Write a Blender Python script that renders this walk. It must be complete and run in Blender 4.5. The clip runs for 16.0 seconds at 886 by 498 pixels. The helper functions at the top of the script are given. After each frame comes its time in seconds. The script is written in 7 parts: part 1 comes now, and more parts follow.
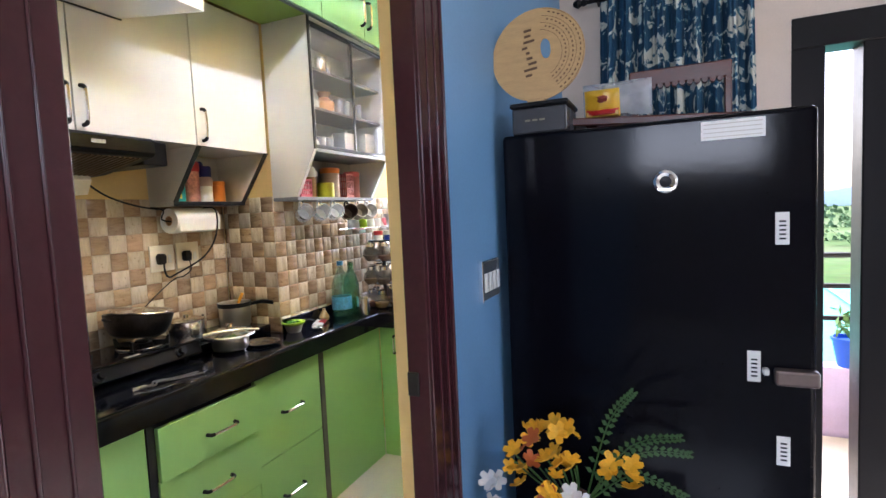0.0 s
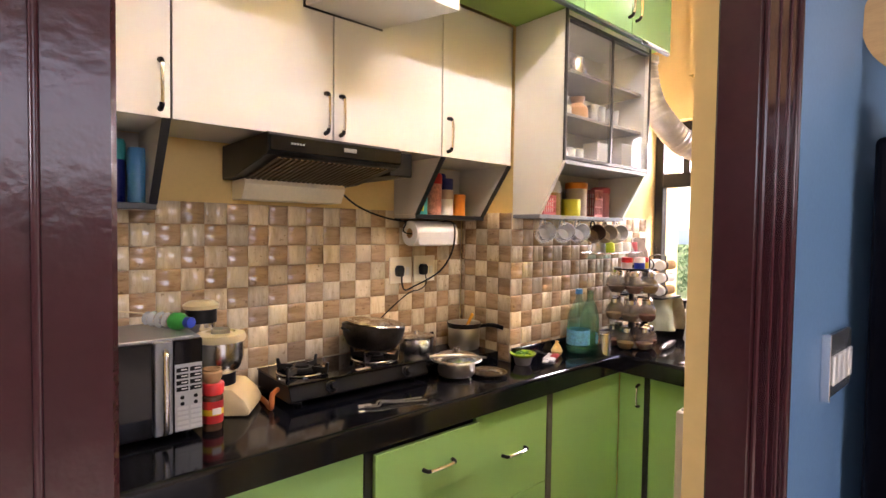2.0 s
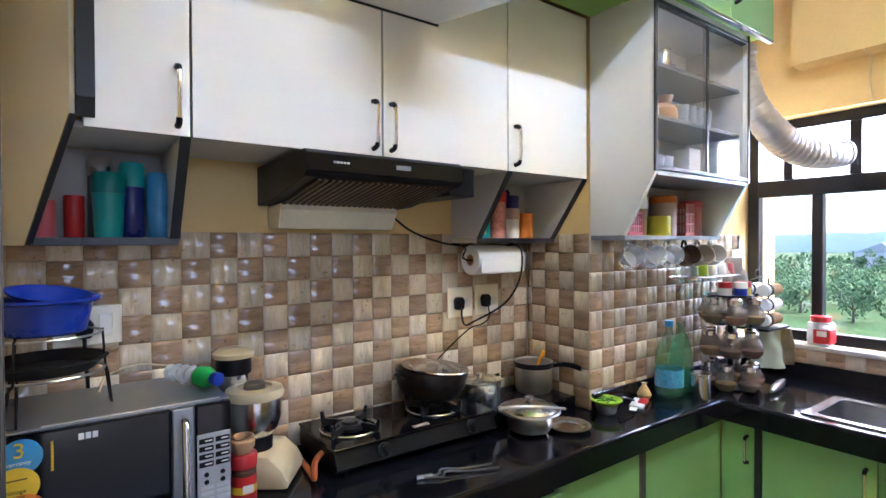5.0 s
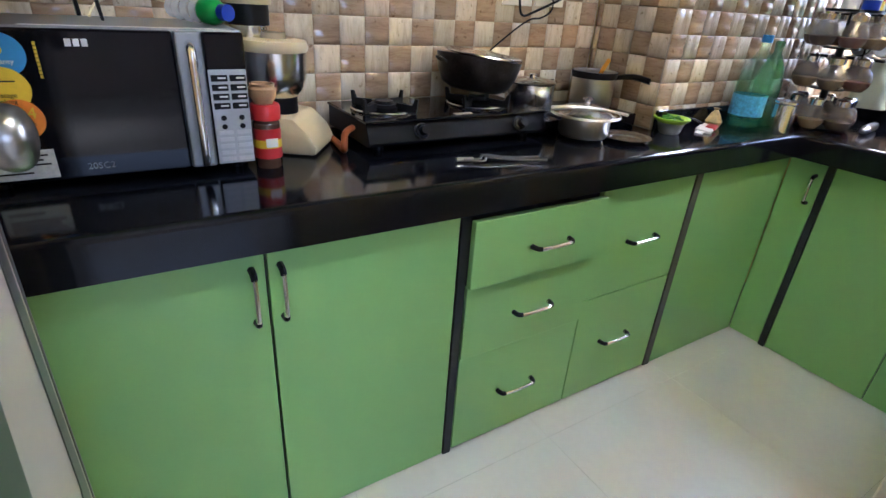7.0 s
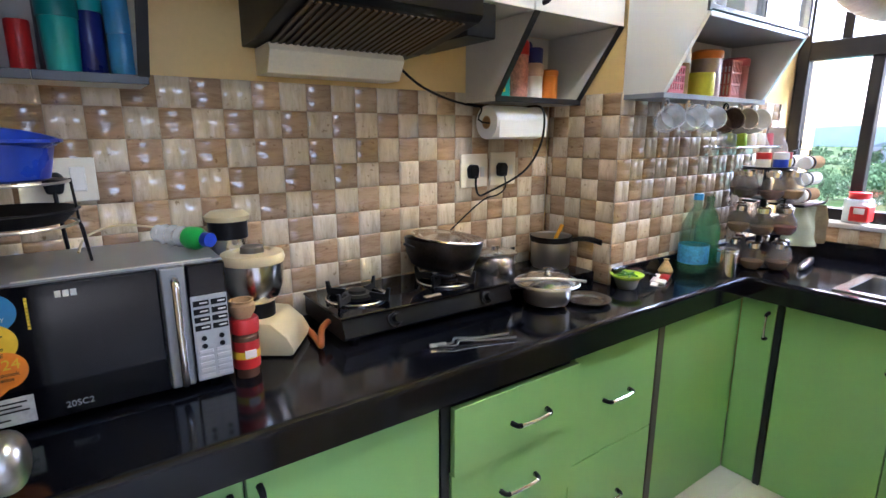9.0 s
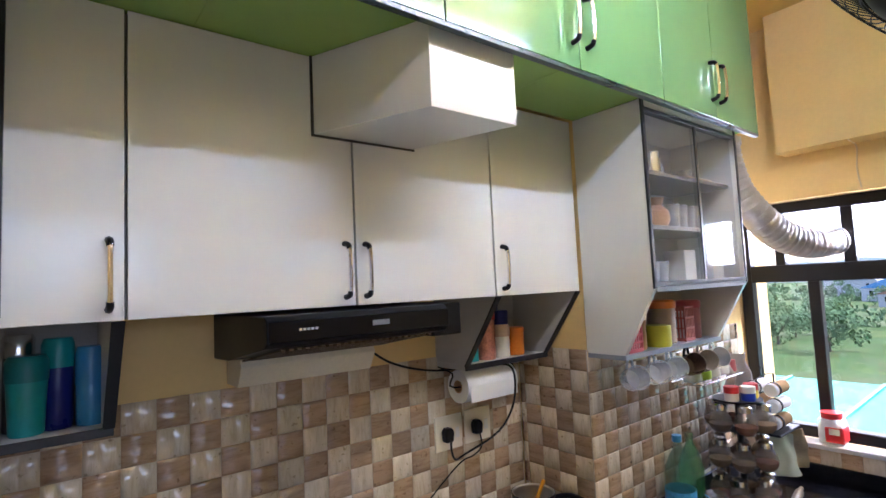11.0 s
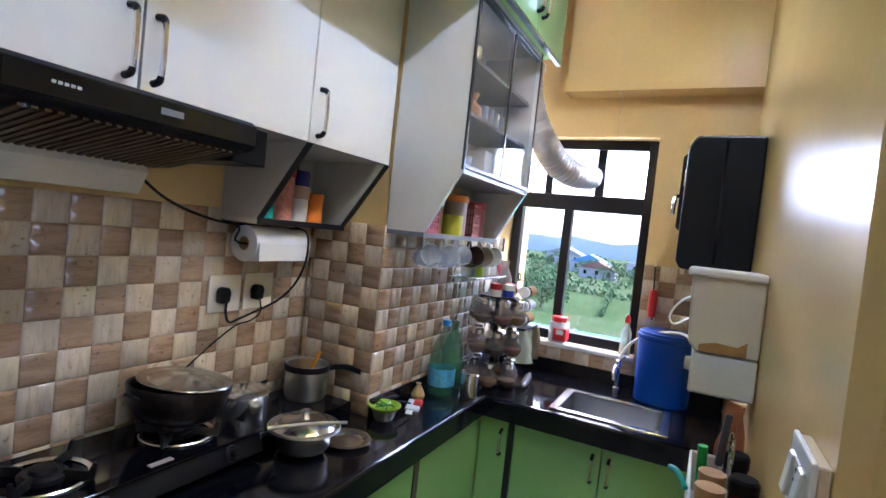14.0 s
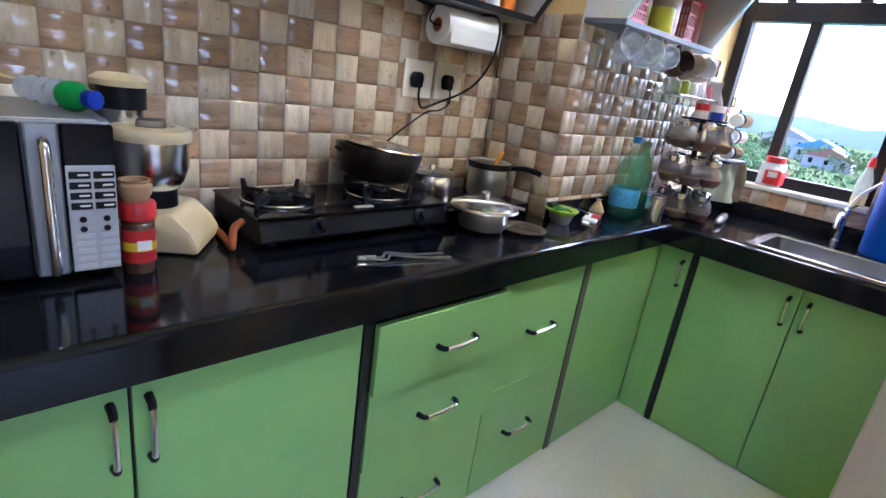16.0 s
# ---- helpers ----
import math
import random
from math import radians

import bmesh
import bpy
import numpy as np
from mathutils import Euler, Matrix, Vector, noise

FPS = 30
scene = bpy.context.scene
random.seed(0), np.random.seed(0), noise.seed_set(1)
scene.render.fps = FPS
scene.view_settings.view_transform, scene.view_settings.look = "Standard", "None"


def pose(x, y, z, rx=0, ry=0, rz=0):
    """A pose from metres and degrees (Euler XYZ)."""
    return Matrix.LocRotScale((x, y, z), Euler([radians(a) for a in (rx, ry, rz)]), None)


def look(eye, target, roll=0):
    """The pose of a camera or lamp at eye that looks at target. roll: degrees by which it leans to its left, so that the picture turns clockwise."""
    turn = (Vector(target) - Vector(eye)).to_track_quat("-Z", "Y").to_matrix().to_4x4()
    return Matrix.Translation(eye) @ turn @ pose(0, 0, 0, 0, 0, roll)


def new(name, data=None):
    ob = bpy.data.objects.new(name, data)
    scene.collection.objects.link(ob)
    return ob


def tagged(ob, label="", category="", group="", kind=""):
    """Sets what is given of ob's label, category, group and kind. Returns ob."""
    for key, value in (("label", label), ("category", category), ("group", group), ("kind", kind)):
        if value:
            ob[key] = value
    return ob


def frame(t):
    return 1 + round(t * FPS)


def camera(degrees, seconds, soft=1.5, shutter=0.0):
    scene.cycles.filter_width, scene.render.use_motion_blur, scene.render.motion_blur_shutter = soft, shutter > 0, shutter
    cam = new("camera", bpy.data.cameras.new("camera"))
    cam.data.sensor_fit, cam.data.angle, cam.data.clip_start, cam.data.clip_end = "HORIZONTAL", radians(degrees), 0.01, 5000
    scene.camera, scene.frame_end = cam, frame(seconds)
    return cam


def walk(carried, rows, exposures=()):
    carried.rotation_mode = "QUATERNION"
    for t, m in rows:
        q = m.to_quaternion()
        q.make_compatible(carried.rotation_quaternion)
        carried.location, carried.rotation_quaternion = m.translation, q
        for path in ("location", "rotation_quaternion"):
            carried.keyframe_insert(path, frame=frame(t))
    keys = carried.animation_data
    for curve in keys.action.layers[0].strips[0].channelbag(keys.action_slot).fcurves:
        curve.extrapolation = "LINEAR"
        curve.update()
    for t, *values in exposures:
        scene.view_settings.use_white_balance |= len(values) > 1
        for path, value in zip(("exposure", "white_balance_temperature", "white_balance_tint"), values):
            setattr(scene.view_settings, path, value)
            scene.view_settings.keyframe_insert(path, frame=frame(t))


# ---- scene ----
cam = camera(81.5, 16.0)
EXPOSURES = [(0.0, 3.15, 5850, 20), (0.5, 3.2, 7100, 31), (1.0, 3.3, 7700, 38), (1.5, 3.2, 7600, 38), (2.0, 3.2, 7000, 33), (2.5, 3.2, 6050, 27), (3.2, 2.9, 5550, 25), (5.5, 2.95, 5150, 21), (7.5, 3.05, 5150, 20), (9.0, 3.15, 5250, 21), (9.5, 2.75, 5200, 21), (10.0, 2.6, 5250, 23), (12.3, 2.25, 5450, 26), (13.5, 2.35, 5100, 24), (16.0, 3.0, 4900, 22)]
PATH = [
    (0, (-1.942, -2.064, 1.4), (-0.117, -1.259, 1.257), -2.6),
    (0.5, (-1.943, -2.033, 1.4), (-0.296, -0.906, 1.27), -2.2),
    (1, (-1.883, -1.97, 1.405), (-0.336, -0.708, 1.28), -1.9),
    (1.5, (-1.793, -1.867, 1.421), (-0.309, -0.53, 1.312), -0.9),
    (2, (-1.705, -1.833, 1.427), (-0.395, -0.324, 1.357), 0.8),
    (2.5, (-1.634, -1.78, 1.453), (-0.473, -0.152, 1.483), 1.8),
    (3, (-1.623, -1.699, 1.483), (-0.483, -0.074, 1.726), 1.8),
    (3.2, (-1.623, -1.669, 1.485), (-0.479, -0.057, 1.789), 1.2),
    (5.3, (-1.551, -1.538, 1.478), (-0.391, 0.079, 1.273), 0.2),
    (5.5, (-1.539, -1.516, 1.417), (-0.399, 0.087, 1.053), 0.8),
    (6, (-1.517, -1.467, 1.246), (-0.491, 0.095, 0.532), 1.7),
    (6.5, (-1.514, -1.434, 1.171), (-0.547, 0.083, 0.298), 4.1),
    (7, (-1.506, -1.426, 1.207), (-0.526, 0.079, 0.327), 3.9),
    (7.5, (-1.507, -1.42, 1.264), (-0.491, 0.144, 0.542), 0.5),
    (8, (-1.512, -1.426, 1.28), (-0.454, 0.144, 0.633), -0.1),
    (8.5, (-1.512, -1.433, 1.299), (-0.44, 0.146, 0.701), -0.0),
    (9, (-1.503, -1.427, 1.376), (-0.375, 0.166, 0.941), -0.0),
    (9.5, (-1.461, -1.427, 1.511), (-0.268, 0.161, 1.276), -0.8),
    (10, (-1.476, -1.448, 1.56), (-0.257, 0.138, 1.569), -1.8),
    (10.2, (-1.475, -1.444, 1.616), (-0.263, 0.146, 1.66), -1.7),
    (12.3, (-1.488, -1.391, 1.791), (-0.033, -0.043, 2.049), -3.6),
    (12.5, (-1.478, -1.372, 1.764), (0.073, -0.124, 1.96), -2.2),
    (13, (-1.475, -1.326, 1.688), (0.216, -0.262, 1.77), 1.4),
    (13.5, (-1.466, -1.297, 1.594), (0.275, -0.311, 1.58), 3.9),
    (14, (-1.472, -1.298, 1.515), (0.312, -0.397, 1.445), 6.2),
    (14.5, (-1.478, -1.287, 1.434), (0.315, -0.418, 1.255), 9.7),
    (15, (-1.471, -1.293, 1.362), (0.297, -0.43, 1.001), 10.3),
    (15.5, (-1.479, -1.294, 1.307), (0.167, -0.278, 0.799), 10.8),
    (16, (-1.48, -1.326, 1.273), (-0.129, 0.005, 0.641), 8.2),
]
walk(cam, [(t, look(eye, target, roll)) for t, eye, target, roll in PATH], EXPOSURES)

# ---- world and large lights ----
world = bpy.data.worlds.new("overcast_day")
scene.world = world
world.use_nodes = True
wn = world.node_tree
sky = wn.nodes.new("ShaderNodeTexSky")
sky.sky_type = "NISHITA"
sky.sun_disc = False
sky.sun_elevation, sky.sun_rotation = radians(48), radians(60)
sky.air_density, sky.dust_density, sky.ozone_density = 1.0, 4.0, 1.0
wn.nodes["Background"].inputs[1].default_value = 0.15
wn.links.new(sky.outputs[0], wn.nodes["Background"].inputs[0])

sun = new("sun", bpy.data.lights.new("sun", "SUN"))
sun.data.energy, sun.data.angle, sun.data.color = 2.6, radians(14), (1.0, 0.96, 0.9)
sun.matrix_world = look((20, -35, 40), (0, 0, 0))


def area(name, eye, target, sx, sy, watts, colour):
    lamp = new(name, bpy.data.lights.new(name, "AREA"))
    lamp.data.shape, lamp.data.size, lamp.data.size_y = "RECTANGLE", sx, sy
    lamp.data.energy, lamp.data.color = watts, colour
    lamp.matrix_world = look(eye, target)
    return lamp


# ---- materials ----
def shader(name):
    m = bpy.data.materials.new(name)
    m.use_nodes = True
    n = m.node_tree
    return m, n, n.nodes["Principled BSDF"]


def node(n, kind, **values):
    a = n.nodes.new(kind)
    for key, value in values.items():
        a.inputs[key].default_value = value
    return a


def coords(n, scale=(1, 1, 1)):
    geo = n.nodes.new("ShaderNodeNewGeometry")
    mp = node(n, "ShaderNodeMapping", Scale=scale)
    n.links.new(geo.outputs["Position"], mp.inputs["Vector"])
    return mp.outputs[0]


def ramp(n, source, stops):
    r = n.nodes.new("ShaderNodeValToRGB")
    while len(r.color_ramp.elements) < len(stops):
        r.color_ramp.elements.new(0.5)
    for e, (p, c) in zip(r.color_ramp.elements, stops):
        e.position, e.color = p, (*c, 1) if len(c) == 3 else c
    n.links.new(source, r.inputs[0])
    return r.outputs[0]


def shade(c, k):
    return tuple(min(1, a * k) for a in c)


def surface(name, colour, rough=0.5, metal=0.0, vary=0.12, scale=6.0, fine=120.0, bump=0.05, stretch=(1, 1, 1), coat=0.0, spec=0.5, rand=0.0, rough_vary=0.12):
    """Paint, plastic, metal or stone: base colour with cloudy and fine variation, uneven gloss and relief."""
    m, n, b = shader(name)
    pos = coords(n, stretch)
    big = node(n, "ShaderNodeTexNoise", Scale=scale, Detail=4.0, Roughness=0.6)
    small = node(n, "ShaderNodeTexNoise", Scale=fine, Detail=3.0, Roughness=0.6)
    n.links.new(pos, big.inputs["Vector"])
    n.links.new(pos, small.inputs["Vector"])
    mix = n.nodes.new("ShaderNodeMath")
    mix.operation = "MULTIPLY_ADD"
    n.links.new(small.outputs[0], mix.inputs[0])
    mix.inputs[1].default_value = 0.35
    half = n.nodes.new("ShaderNodeMath")
    half.operation = "MULTIPLY"
    half.inputs[1].default_value = 0.65
    n.links.new(big.outputs[0], half.inputs[0])
    n.links.new(half.outputs[0], mix.inputs[2])
    col = ramp(n, mix.outputs[0], [(0.3, shade(colour, 1 - vary)), (0.7, shade(colour, 1 + vary))])
    if rand:
        info = n.nodes.new("ShaderNodeObjectInfo")
        hsv = n.nodes.new("ShaderNodeHueSaturation")
        mr = node(n, "ShaderNodeMapRange")
        mr.inputs[3].default_value, mr.inputs[4].default_value = 1 - rand, 1 + rand
        n.links.new(info.outputs["Random"], mr.inputs[0])
        n.links.new(mr.outputs[0], hsv.inputs["Value"])
        n.links.new(col, hsv.inputs["Color"])
        col = hsv.outputs[0]
    n.links.new(col, b.inputs["Base Color"])
    rr = node(n, "ShaderNodeMapRange")
    rr.inputs[3].default_value, rr.inputs[4].default_value = max(0.02, rough - rough_vary), min(1, rough + rough_vary)
    n.links.new(big.outputs[0], rr.inputs[0])
    n.links.new(rr.outputs[0], b.inputs["Roughness"])
    b.inputs["Metallic"].default_value = metal
    b.inputs["Specular IOR Level"].default_value = spec
    b.inputs["Coat Weight"].default_value = coat
    if bump:
        bp = node(n, "ShaderNodeBump", Strength=bump, Distance=0.01)
        n.links.new(mix.outputs[0], bp.inputs["Height"])
        n.links.new(bp.outputs[0], b.inputs["Normal"])
    return m


def clear(name, colour=(1, 1, 1), rough=0.03, ior=1.45, alpha=1.0):
    m, n, b = shader(name)
    b.inputs["Base Color"].default_value = (*colour, 1)
    b.inputs["Roughness"].default_value = rough
    b.inputs["IOR"].default_value = ior
    b.inputs["Transmission Weight"].default_value = alpha
    return m


def thin(name, colour, alpha, rough=0.08):
    """A thin clear wall: partly see-through, with a gloss of its own."""
    m, n, b = shader(name)
    noise_ = node(n, "ShaderNodeTexNoise", Scale=35.0, Detail=2.0)
    n.links.new(coords(n), noise_.inputs["Vector"])
    n.links.new(ramp(n, noise_.outputs[0], [(0.3, shade(colour, 0.9)), (0.7, shade(colour, 1.1))]), b.inputs["Base Color"])
    b.inputs["Roughness"].default_value = rough
    b.inputs["Coat Weight"].default_value = 0.6
    b.inputs["Alpha"].default_value = alpha
    return m


def glow(name, colour, strength):
    m, n, b = shader(name)
    b.inputs["Base Color"].default_value = (*colour, 1)
    b.inputs["Emission Color"].default_value = (*colour, 1)
    b.inputs["Emission Strength"].default_value = strength
    return m


def tile_material(name, colour, deep, rough, along):
    """A ceramic checker piece with a worn wood-like grain, a little different from piece to piece."""
    m, n, b = shader(name)
    info = n.nodes.new("ShaderNodeObjectInfo")
    pos = coords(n, (1, 1, 1))
    add = n.nodes.new("ShaderNodeVectorMath")
    add.operation = "MULTIPLY_ADD"
    n.links.new(info.outputs["Random"], add.inputs[0])
    add.inputs[1].default_value = (7, 9, 11)
    n.links.new(pos, add.inputs[2])
    st = node(n, "ShaderNodeMapping", Scale=along)
    n.links.new(add.outputs[0], st.inputs["Vector"])
    grain = node(n, "ShaderNodeTexNoise", Scale=1.4, Detail=5.0, Roughness=0.65, Distortion=0.8)
    n.links.new(st.outputs[0], grain.inputs["Vector"])
    pits = node(n, "ShaderNodeTexNoise", Scale=60.0, Detail=3.0)
    n.links.new(add.outputs[0], pits.inputs["Vector"])
    base = ramp(n, grain.outputs[0], [(0.30, deep), (0.52, colour), (0.75, shade(colour, 1.10))])
    spots = ramp(n, pits.outputs[0], [(0.27, (0.45, 0.38, 0.3)), (0.36, (1, 1, 1))])
    mul = n.nodes.new("ShaderNodeMix")
    mul.data_type, mul.blend_type = "RGBA", "MULTIPLY"
    mul.inputs[0].default_value = 0.8
    n.links.new(base, mul.inputs[6])
    n.links.new(spots, mul.inputs[7])
    hsv = n.nodes.new("ShaderNodeHueSaturation")
    mr = node(n, "ShaderNodeMapRange")
    mr.inputs[3].default_value, mr.inputs[4].default_value = 0.82, 1.12
    n.links.new(info.outputs["Random"], mr.inputs[0])
    n.links.new(mr.outputs[0], hsv.inputs["Value"])
    n.links.new(mul.outputs[2], hsv.inputs["Color"])
    n.links.new(hsv.outputs[0], b.inputs["Base Color"])
    b.inputs["Roughness"].default_value = rough
    b.inputs["Specular IOR Level"].default_value = 0.75
    b.inputs["Coat Weight"].default_value = 0.55
    b.inputs["Coat IOR"].default_value = 1.6
    b.inputs["Coat Roughness"].default_value = 0.15
    bp = node(n, "ShaderNodeBump", Strength=0.2, Distance=0.003)
    n.links.new(grain.outputs[0], bp.inputs["Height"])
    n.links.new(bp.outputs[0], b.inputs["Normal"])
    return m


CREAM = surface("cream_paint", (0.74, 0.53, 0.22), 0.24, vary=0.06, scale=2.5, fine=60, bump=0.012, spec=0.11, rough_vary=0.01)
CEILP = surface("yellow_ceiling_paint", (0.74, 0.52, 0.15), 0.3, vary=0.05, scale=2, fine=50, bump=0.02, rough_vary=0.02)
BLUE = surface("blue_wall_paint", (0.13, 0.275, 0.46), 0.5, vary=0.08, scale=2, fine=90, bump=0.1)
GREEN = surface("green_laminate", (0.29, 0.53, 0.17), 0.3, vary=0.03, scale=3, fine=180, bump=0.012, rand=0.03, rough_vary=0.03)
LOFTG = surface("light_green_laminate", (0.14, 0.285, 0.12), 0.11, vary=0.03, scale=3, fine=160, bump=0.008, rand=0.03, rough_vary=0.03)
WHITE = surface("white_laminate", (0.70, 0.69, 0.65), 0.14, vary=0.02, scale=3, fine=150, bump=0.0, rough_vary=0.0)
SHELF = surface("grey_white_board", (0.55, 0.52, 0.46), 0.5, vary=0.06)
GRANITE = surface("black_granite", (0.006, 0.006, 0.008), 0.10, vary=0.6, scale=9, fine=420, bump=0.012, rough_vary=0.05, spec=0.4)
BLACKEDGE = surface("black_edge_band", (0.014, 0.014, 0.016), 0.35, vary=0.2)
MAROON = surface("maroon_gloss_paint", (0.040, 0.010, 0.013), 0.18, vary=0.12, scale=22, fine=90, bump=0.08, rough_vary=0.04, spec=0.36)
FLOORT = surface("ivory_floor_tile", (0.66, 0.625, 0.55), 0.16, vary=0.05, scale=3, fine=40, bump=0.01)
GROUT = surface("grey_grout", (0.44, 0.36, 0.27), 0.8, vary=0.2, fine=200)
STEEL = surface("stainless_steel", (0.78, 0.76, 0.72), 0.20, 1.0, vary=0.03, scale=4, fine=40, bump=0.0, rough_vary=0.03)
DULLSTEEL = surface("scratched_steel", (0.68, 0.65, 0.60), 0.30, 1.0, vary=0.06, scale=5, fine=60, bump=0.0, rough_vary=0.04)
CHROME = surface("chrome", (0.86, 0.86, 0.87), 0.2, 1.0, vary=0.03, bump=0.0, rough_vary=0.04)
BLACKP = surface("black_plastic", (0.007, 0.007, 0.008), 0.35, vary=0.2, bump=0.02, spec=0.18)
BLACKGLOSS = surface("black_gloss", (0.004, 0.004, 0.006), 0.08, vary=0.2, bump=0.0, spec=0.35, rough_vary=0.04)
IRON = surface("sooty_iron", (0.014, 0.012, 0.011), 0.5, 0.5, vary=0.4, scale=30, fine=200, bump=0.15)
WHITEP = surface("white_plastic", (0.72, 0.71, 0.67), 0.35, vary=0.04)
CREAMP = surface("cream_plastic", (0.62, 0.5, 0.28), 0.35, vary=0.06)
PAPER = surface("white_paper", (0.8, 0.79, 0.76), 0.85, vary=0.03, fine=200, bump=0.15)
SILVERP = surface("silver_painted_metal", (0.3, 0.31, 0.32), 0.38, 0.7, vary=0.06, fine=300)
REDP = surface("red_plastic", (0.5, 0.02, 0.02), 0.35)
BLUEP = surface("blue_plastic", (0.01, 0.035, 0.32), 0.3)
CANBLUE = surface("blue_drum_plastic", (0.002, 0.055, 0.36), 0.5, spec=0.3)
TEAL = surface("teal_plastic", (0.02, 0.3, 0.3), 0.35)
SKYP = surface("sky_blue_plastic", (0.05, 0.24, 0.5), 0.3)
NAVY = surface("navy_plastic", (0.01, 0.015, 0.16), 0.3)
PINK = surface("pink_plastic", (0.6, 0.12, 0.15), 0.35)
ORANGE = surface("orange_plastic", (0.75, 0.22, 0.015), 0.35)
YELLOW = surface("yellow_plastic", (0.72, 0.5, 0.02), 0.35)
LIME = surface("lime_plastic", (0.4, 0.6, 0.02), 0.35)
GREENP = surface("green_plastic", (0.02, 0.32, 0.05), 0.3)
BROWN = surface("brown_spice", (0.11, 0.05, 0.02), 0.8, fine=300, vary=0.4, bump=0.3)
OCHRE = surface("ochre_spice", (0.34, 0.19, 0.06), 0.8, fine=300, vary=0.35, bump=0.3)
REDSPICE = surface("red_spice", (0.2, 0.045, 0.02), 0.8, fine=300, vary=0.3, bump=0.3)
CORK = surface("cork", (0.42, 0.25, 0.12), 0.85, fine=250, vary=0.25, bump=0.2)
WINFRAME = surface("dark_window_frame", (0.010, 0.008, 0.008), 0.4, vary=0.15, spec=0.25)
FOIL = surface("duct_foil", (0.40, 0.37, 0.34), 0.42, 0.6, vary=0.1, scale=30, fine=120, bump=0.2)
GLASS = clear("clear_glass")
PANE = clear("window_glass", rough=0.0)
GREENPET = thin("green_bottle_plastic", (0.07, 0.30, 0.17), 0.32)
CLEARPET = thin("clear_bottle_plastic", (0.72, 0.76, 0.78), 0.42)
DARKPET = thin("dark_green_bottle_plastic", (0.03, 0.22, 0.07), 0.55)
JARGLASS = thin("jar_glass", (0.24, 0.20, 0.16), 0.45, 0.05)
DOORGLASS = thin("cabinet_glass", (0.22, 0.23, 0.23), 0.15, 0.02)
TINTGLASS = thin("mug_glass", (0.80, 0.82, 0.84), 0.38, 0.04)
FROST = clear("frosted_plastic", (0.9, 0.85, 0.85), 0.35)
TILE_L = tile_material("light_checker_tile", (0.66, 0.545, 0.38), (0.54, 0.42, 0.275), 0.16, (60, 60, 12))
TILE_D = tile_material("brown_checker_tile", (0.43, 0.285, 0.165), (0.32, 0.195, 0.105), 0.16, (12, 12, 60))

# ---- shape helpers ----
ORIGIN = {}


def thing(name, at=(0, 0, 0), label="", category="", group="", kind=""):
    ob = new(name)
    ob.empty_display_size = 0.05
    ob.location = at
    ORIGIN[ob.name] = Vector(at)
    return tagged(ob, label, category, group, kind)


def part(name, bm, material, parent=None, label="", smooth=False):
    """Links a bmesh, given in world metres, as one mesh object under a thing or a part."""
    me = bpy.data.meshes.new(name)
    o = ORIGIN[parent.name] if parent else Vector((0, 0, 0))
    bmesh.ops.translate(bm, verts=bm.verts, vec=-o)
    bm.normal_update()
    if smooth:
        for f in bm.faces:
            f.smooth = True
        for e in bm.edges:
            if len(e.link_faces) == 2 and e.calc_face_angle(0) > 0.6:
                e.smooth = False
    bm.to_mesh(me)
    bm.free()
    me.materials.append(material)
    ob = new(name, me)
    if parent:
        ob.parent = parent
    ORIGIN[ob.name] = o
    return tagged(ob, label)


def solo(name, bm, material, label, category, group="", kind="", smooth=False):
    """A thing that is one mesh."""
    c = Vector((0, 0, 0))
    vs = [v.co for v in bm.verts]
    lo = Vector([min(v[i] for v in vs) for i in range(3)])
    hi = Vector([max(v[i] for v in vs) for i in range(3)])
    c = Vector(((lo.x + hi.x) / 2, (lo.y + hi.y) / 2, lo.z))
    bmesh.ops.translate(bm, verts=bm.verts, vec=-c)
    ob = part(name, bm, material, None, "", smooth)
    ob.location = c
    ORIGIN[ob.name] = c
    return tagged(ob, label, category, group, kind)


def box(x0, x1, y0, y1, z0, z1, bevel=0.0, seg=1, bm=None):
    own = bmesh.new()
    bmesh.ops.create_cube(own, size=1)
    for v in own.verts:
        v.co = ((x0 + x1) / 2 + v.co.x * (x1 - x0), (y0 + y1) / 2 + v.co.y * (y1 - y0), (z0 + z1) / 2 + v.co.z * (z1 - z0))
    if bevel:
        bmesh.ops.bevel(own, geom=own.edges[:], offset=bevel, segments=seg, affect="EDGES", profile=0.5)
    return joined(own, bm)


def joined(own, bm):
    if bm is None:
        return own
    me = bpy.data.meshes.new("tmp")
    own.to_mesh(me)
    own.free()
    bm.from_mesh(me)
    bpy.data.meshes.remove(me)
    return bm


def turned(bm, m):
    bmesh.ops.transform(bm, matrix=m, verts=bm.verts)
    return bm


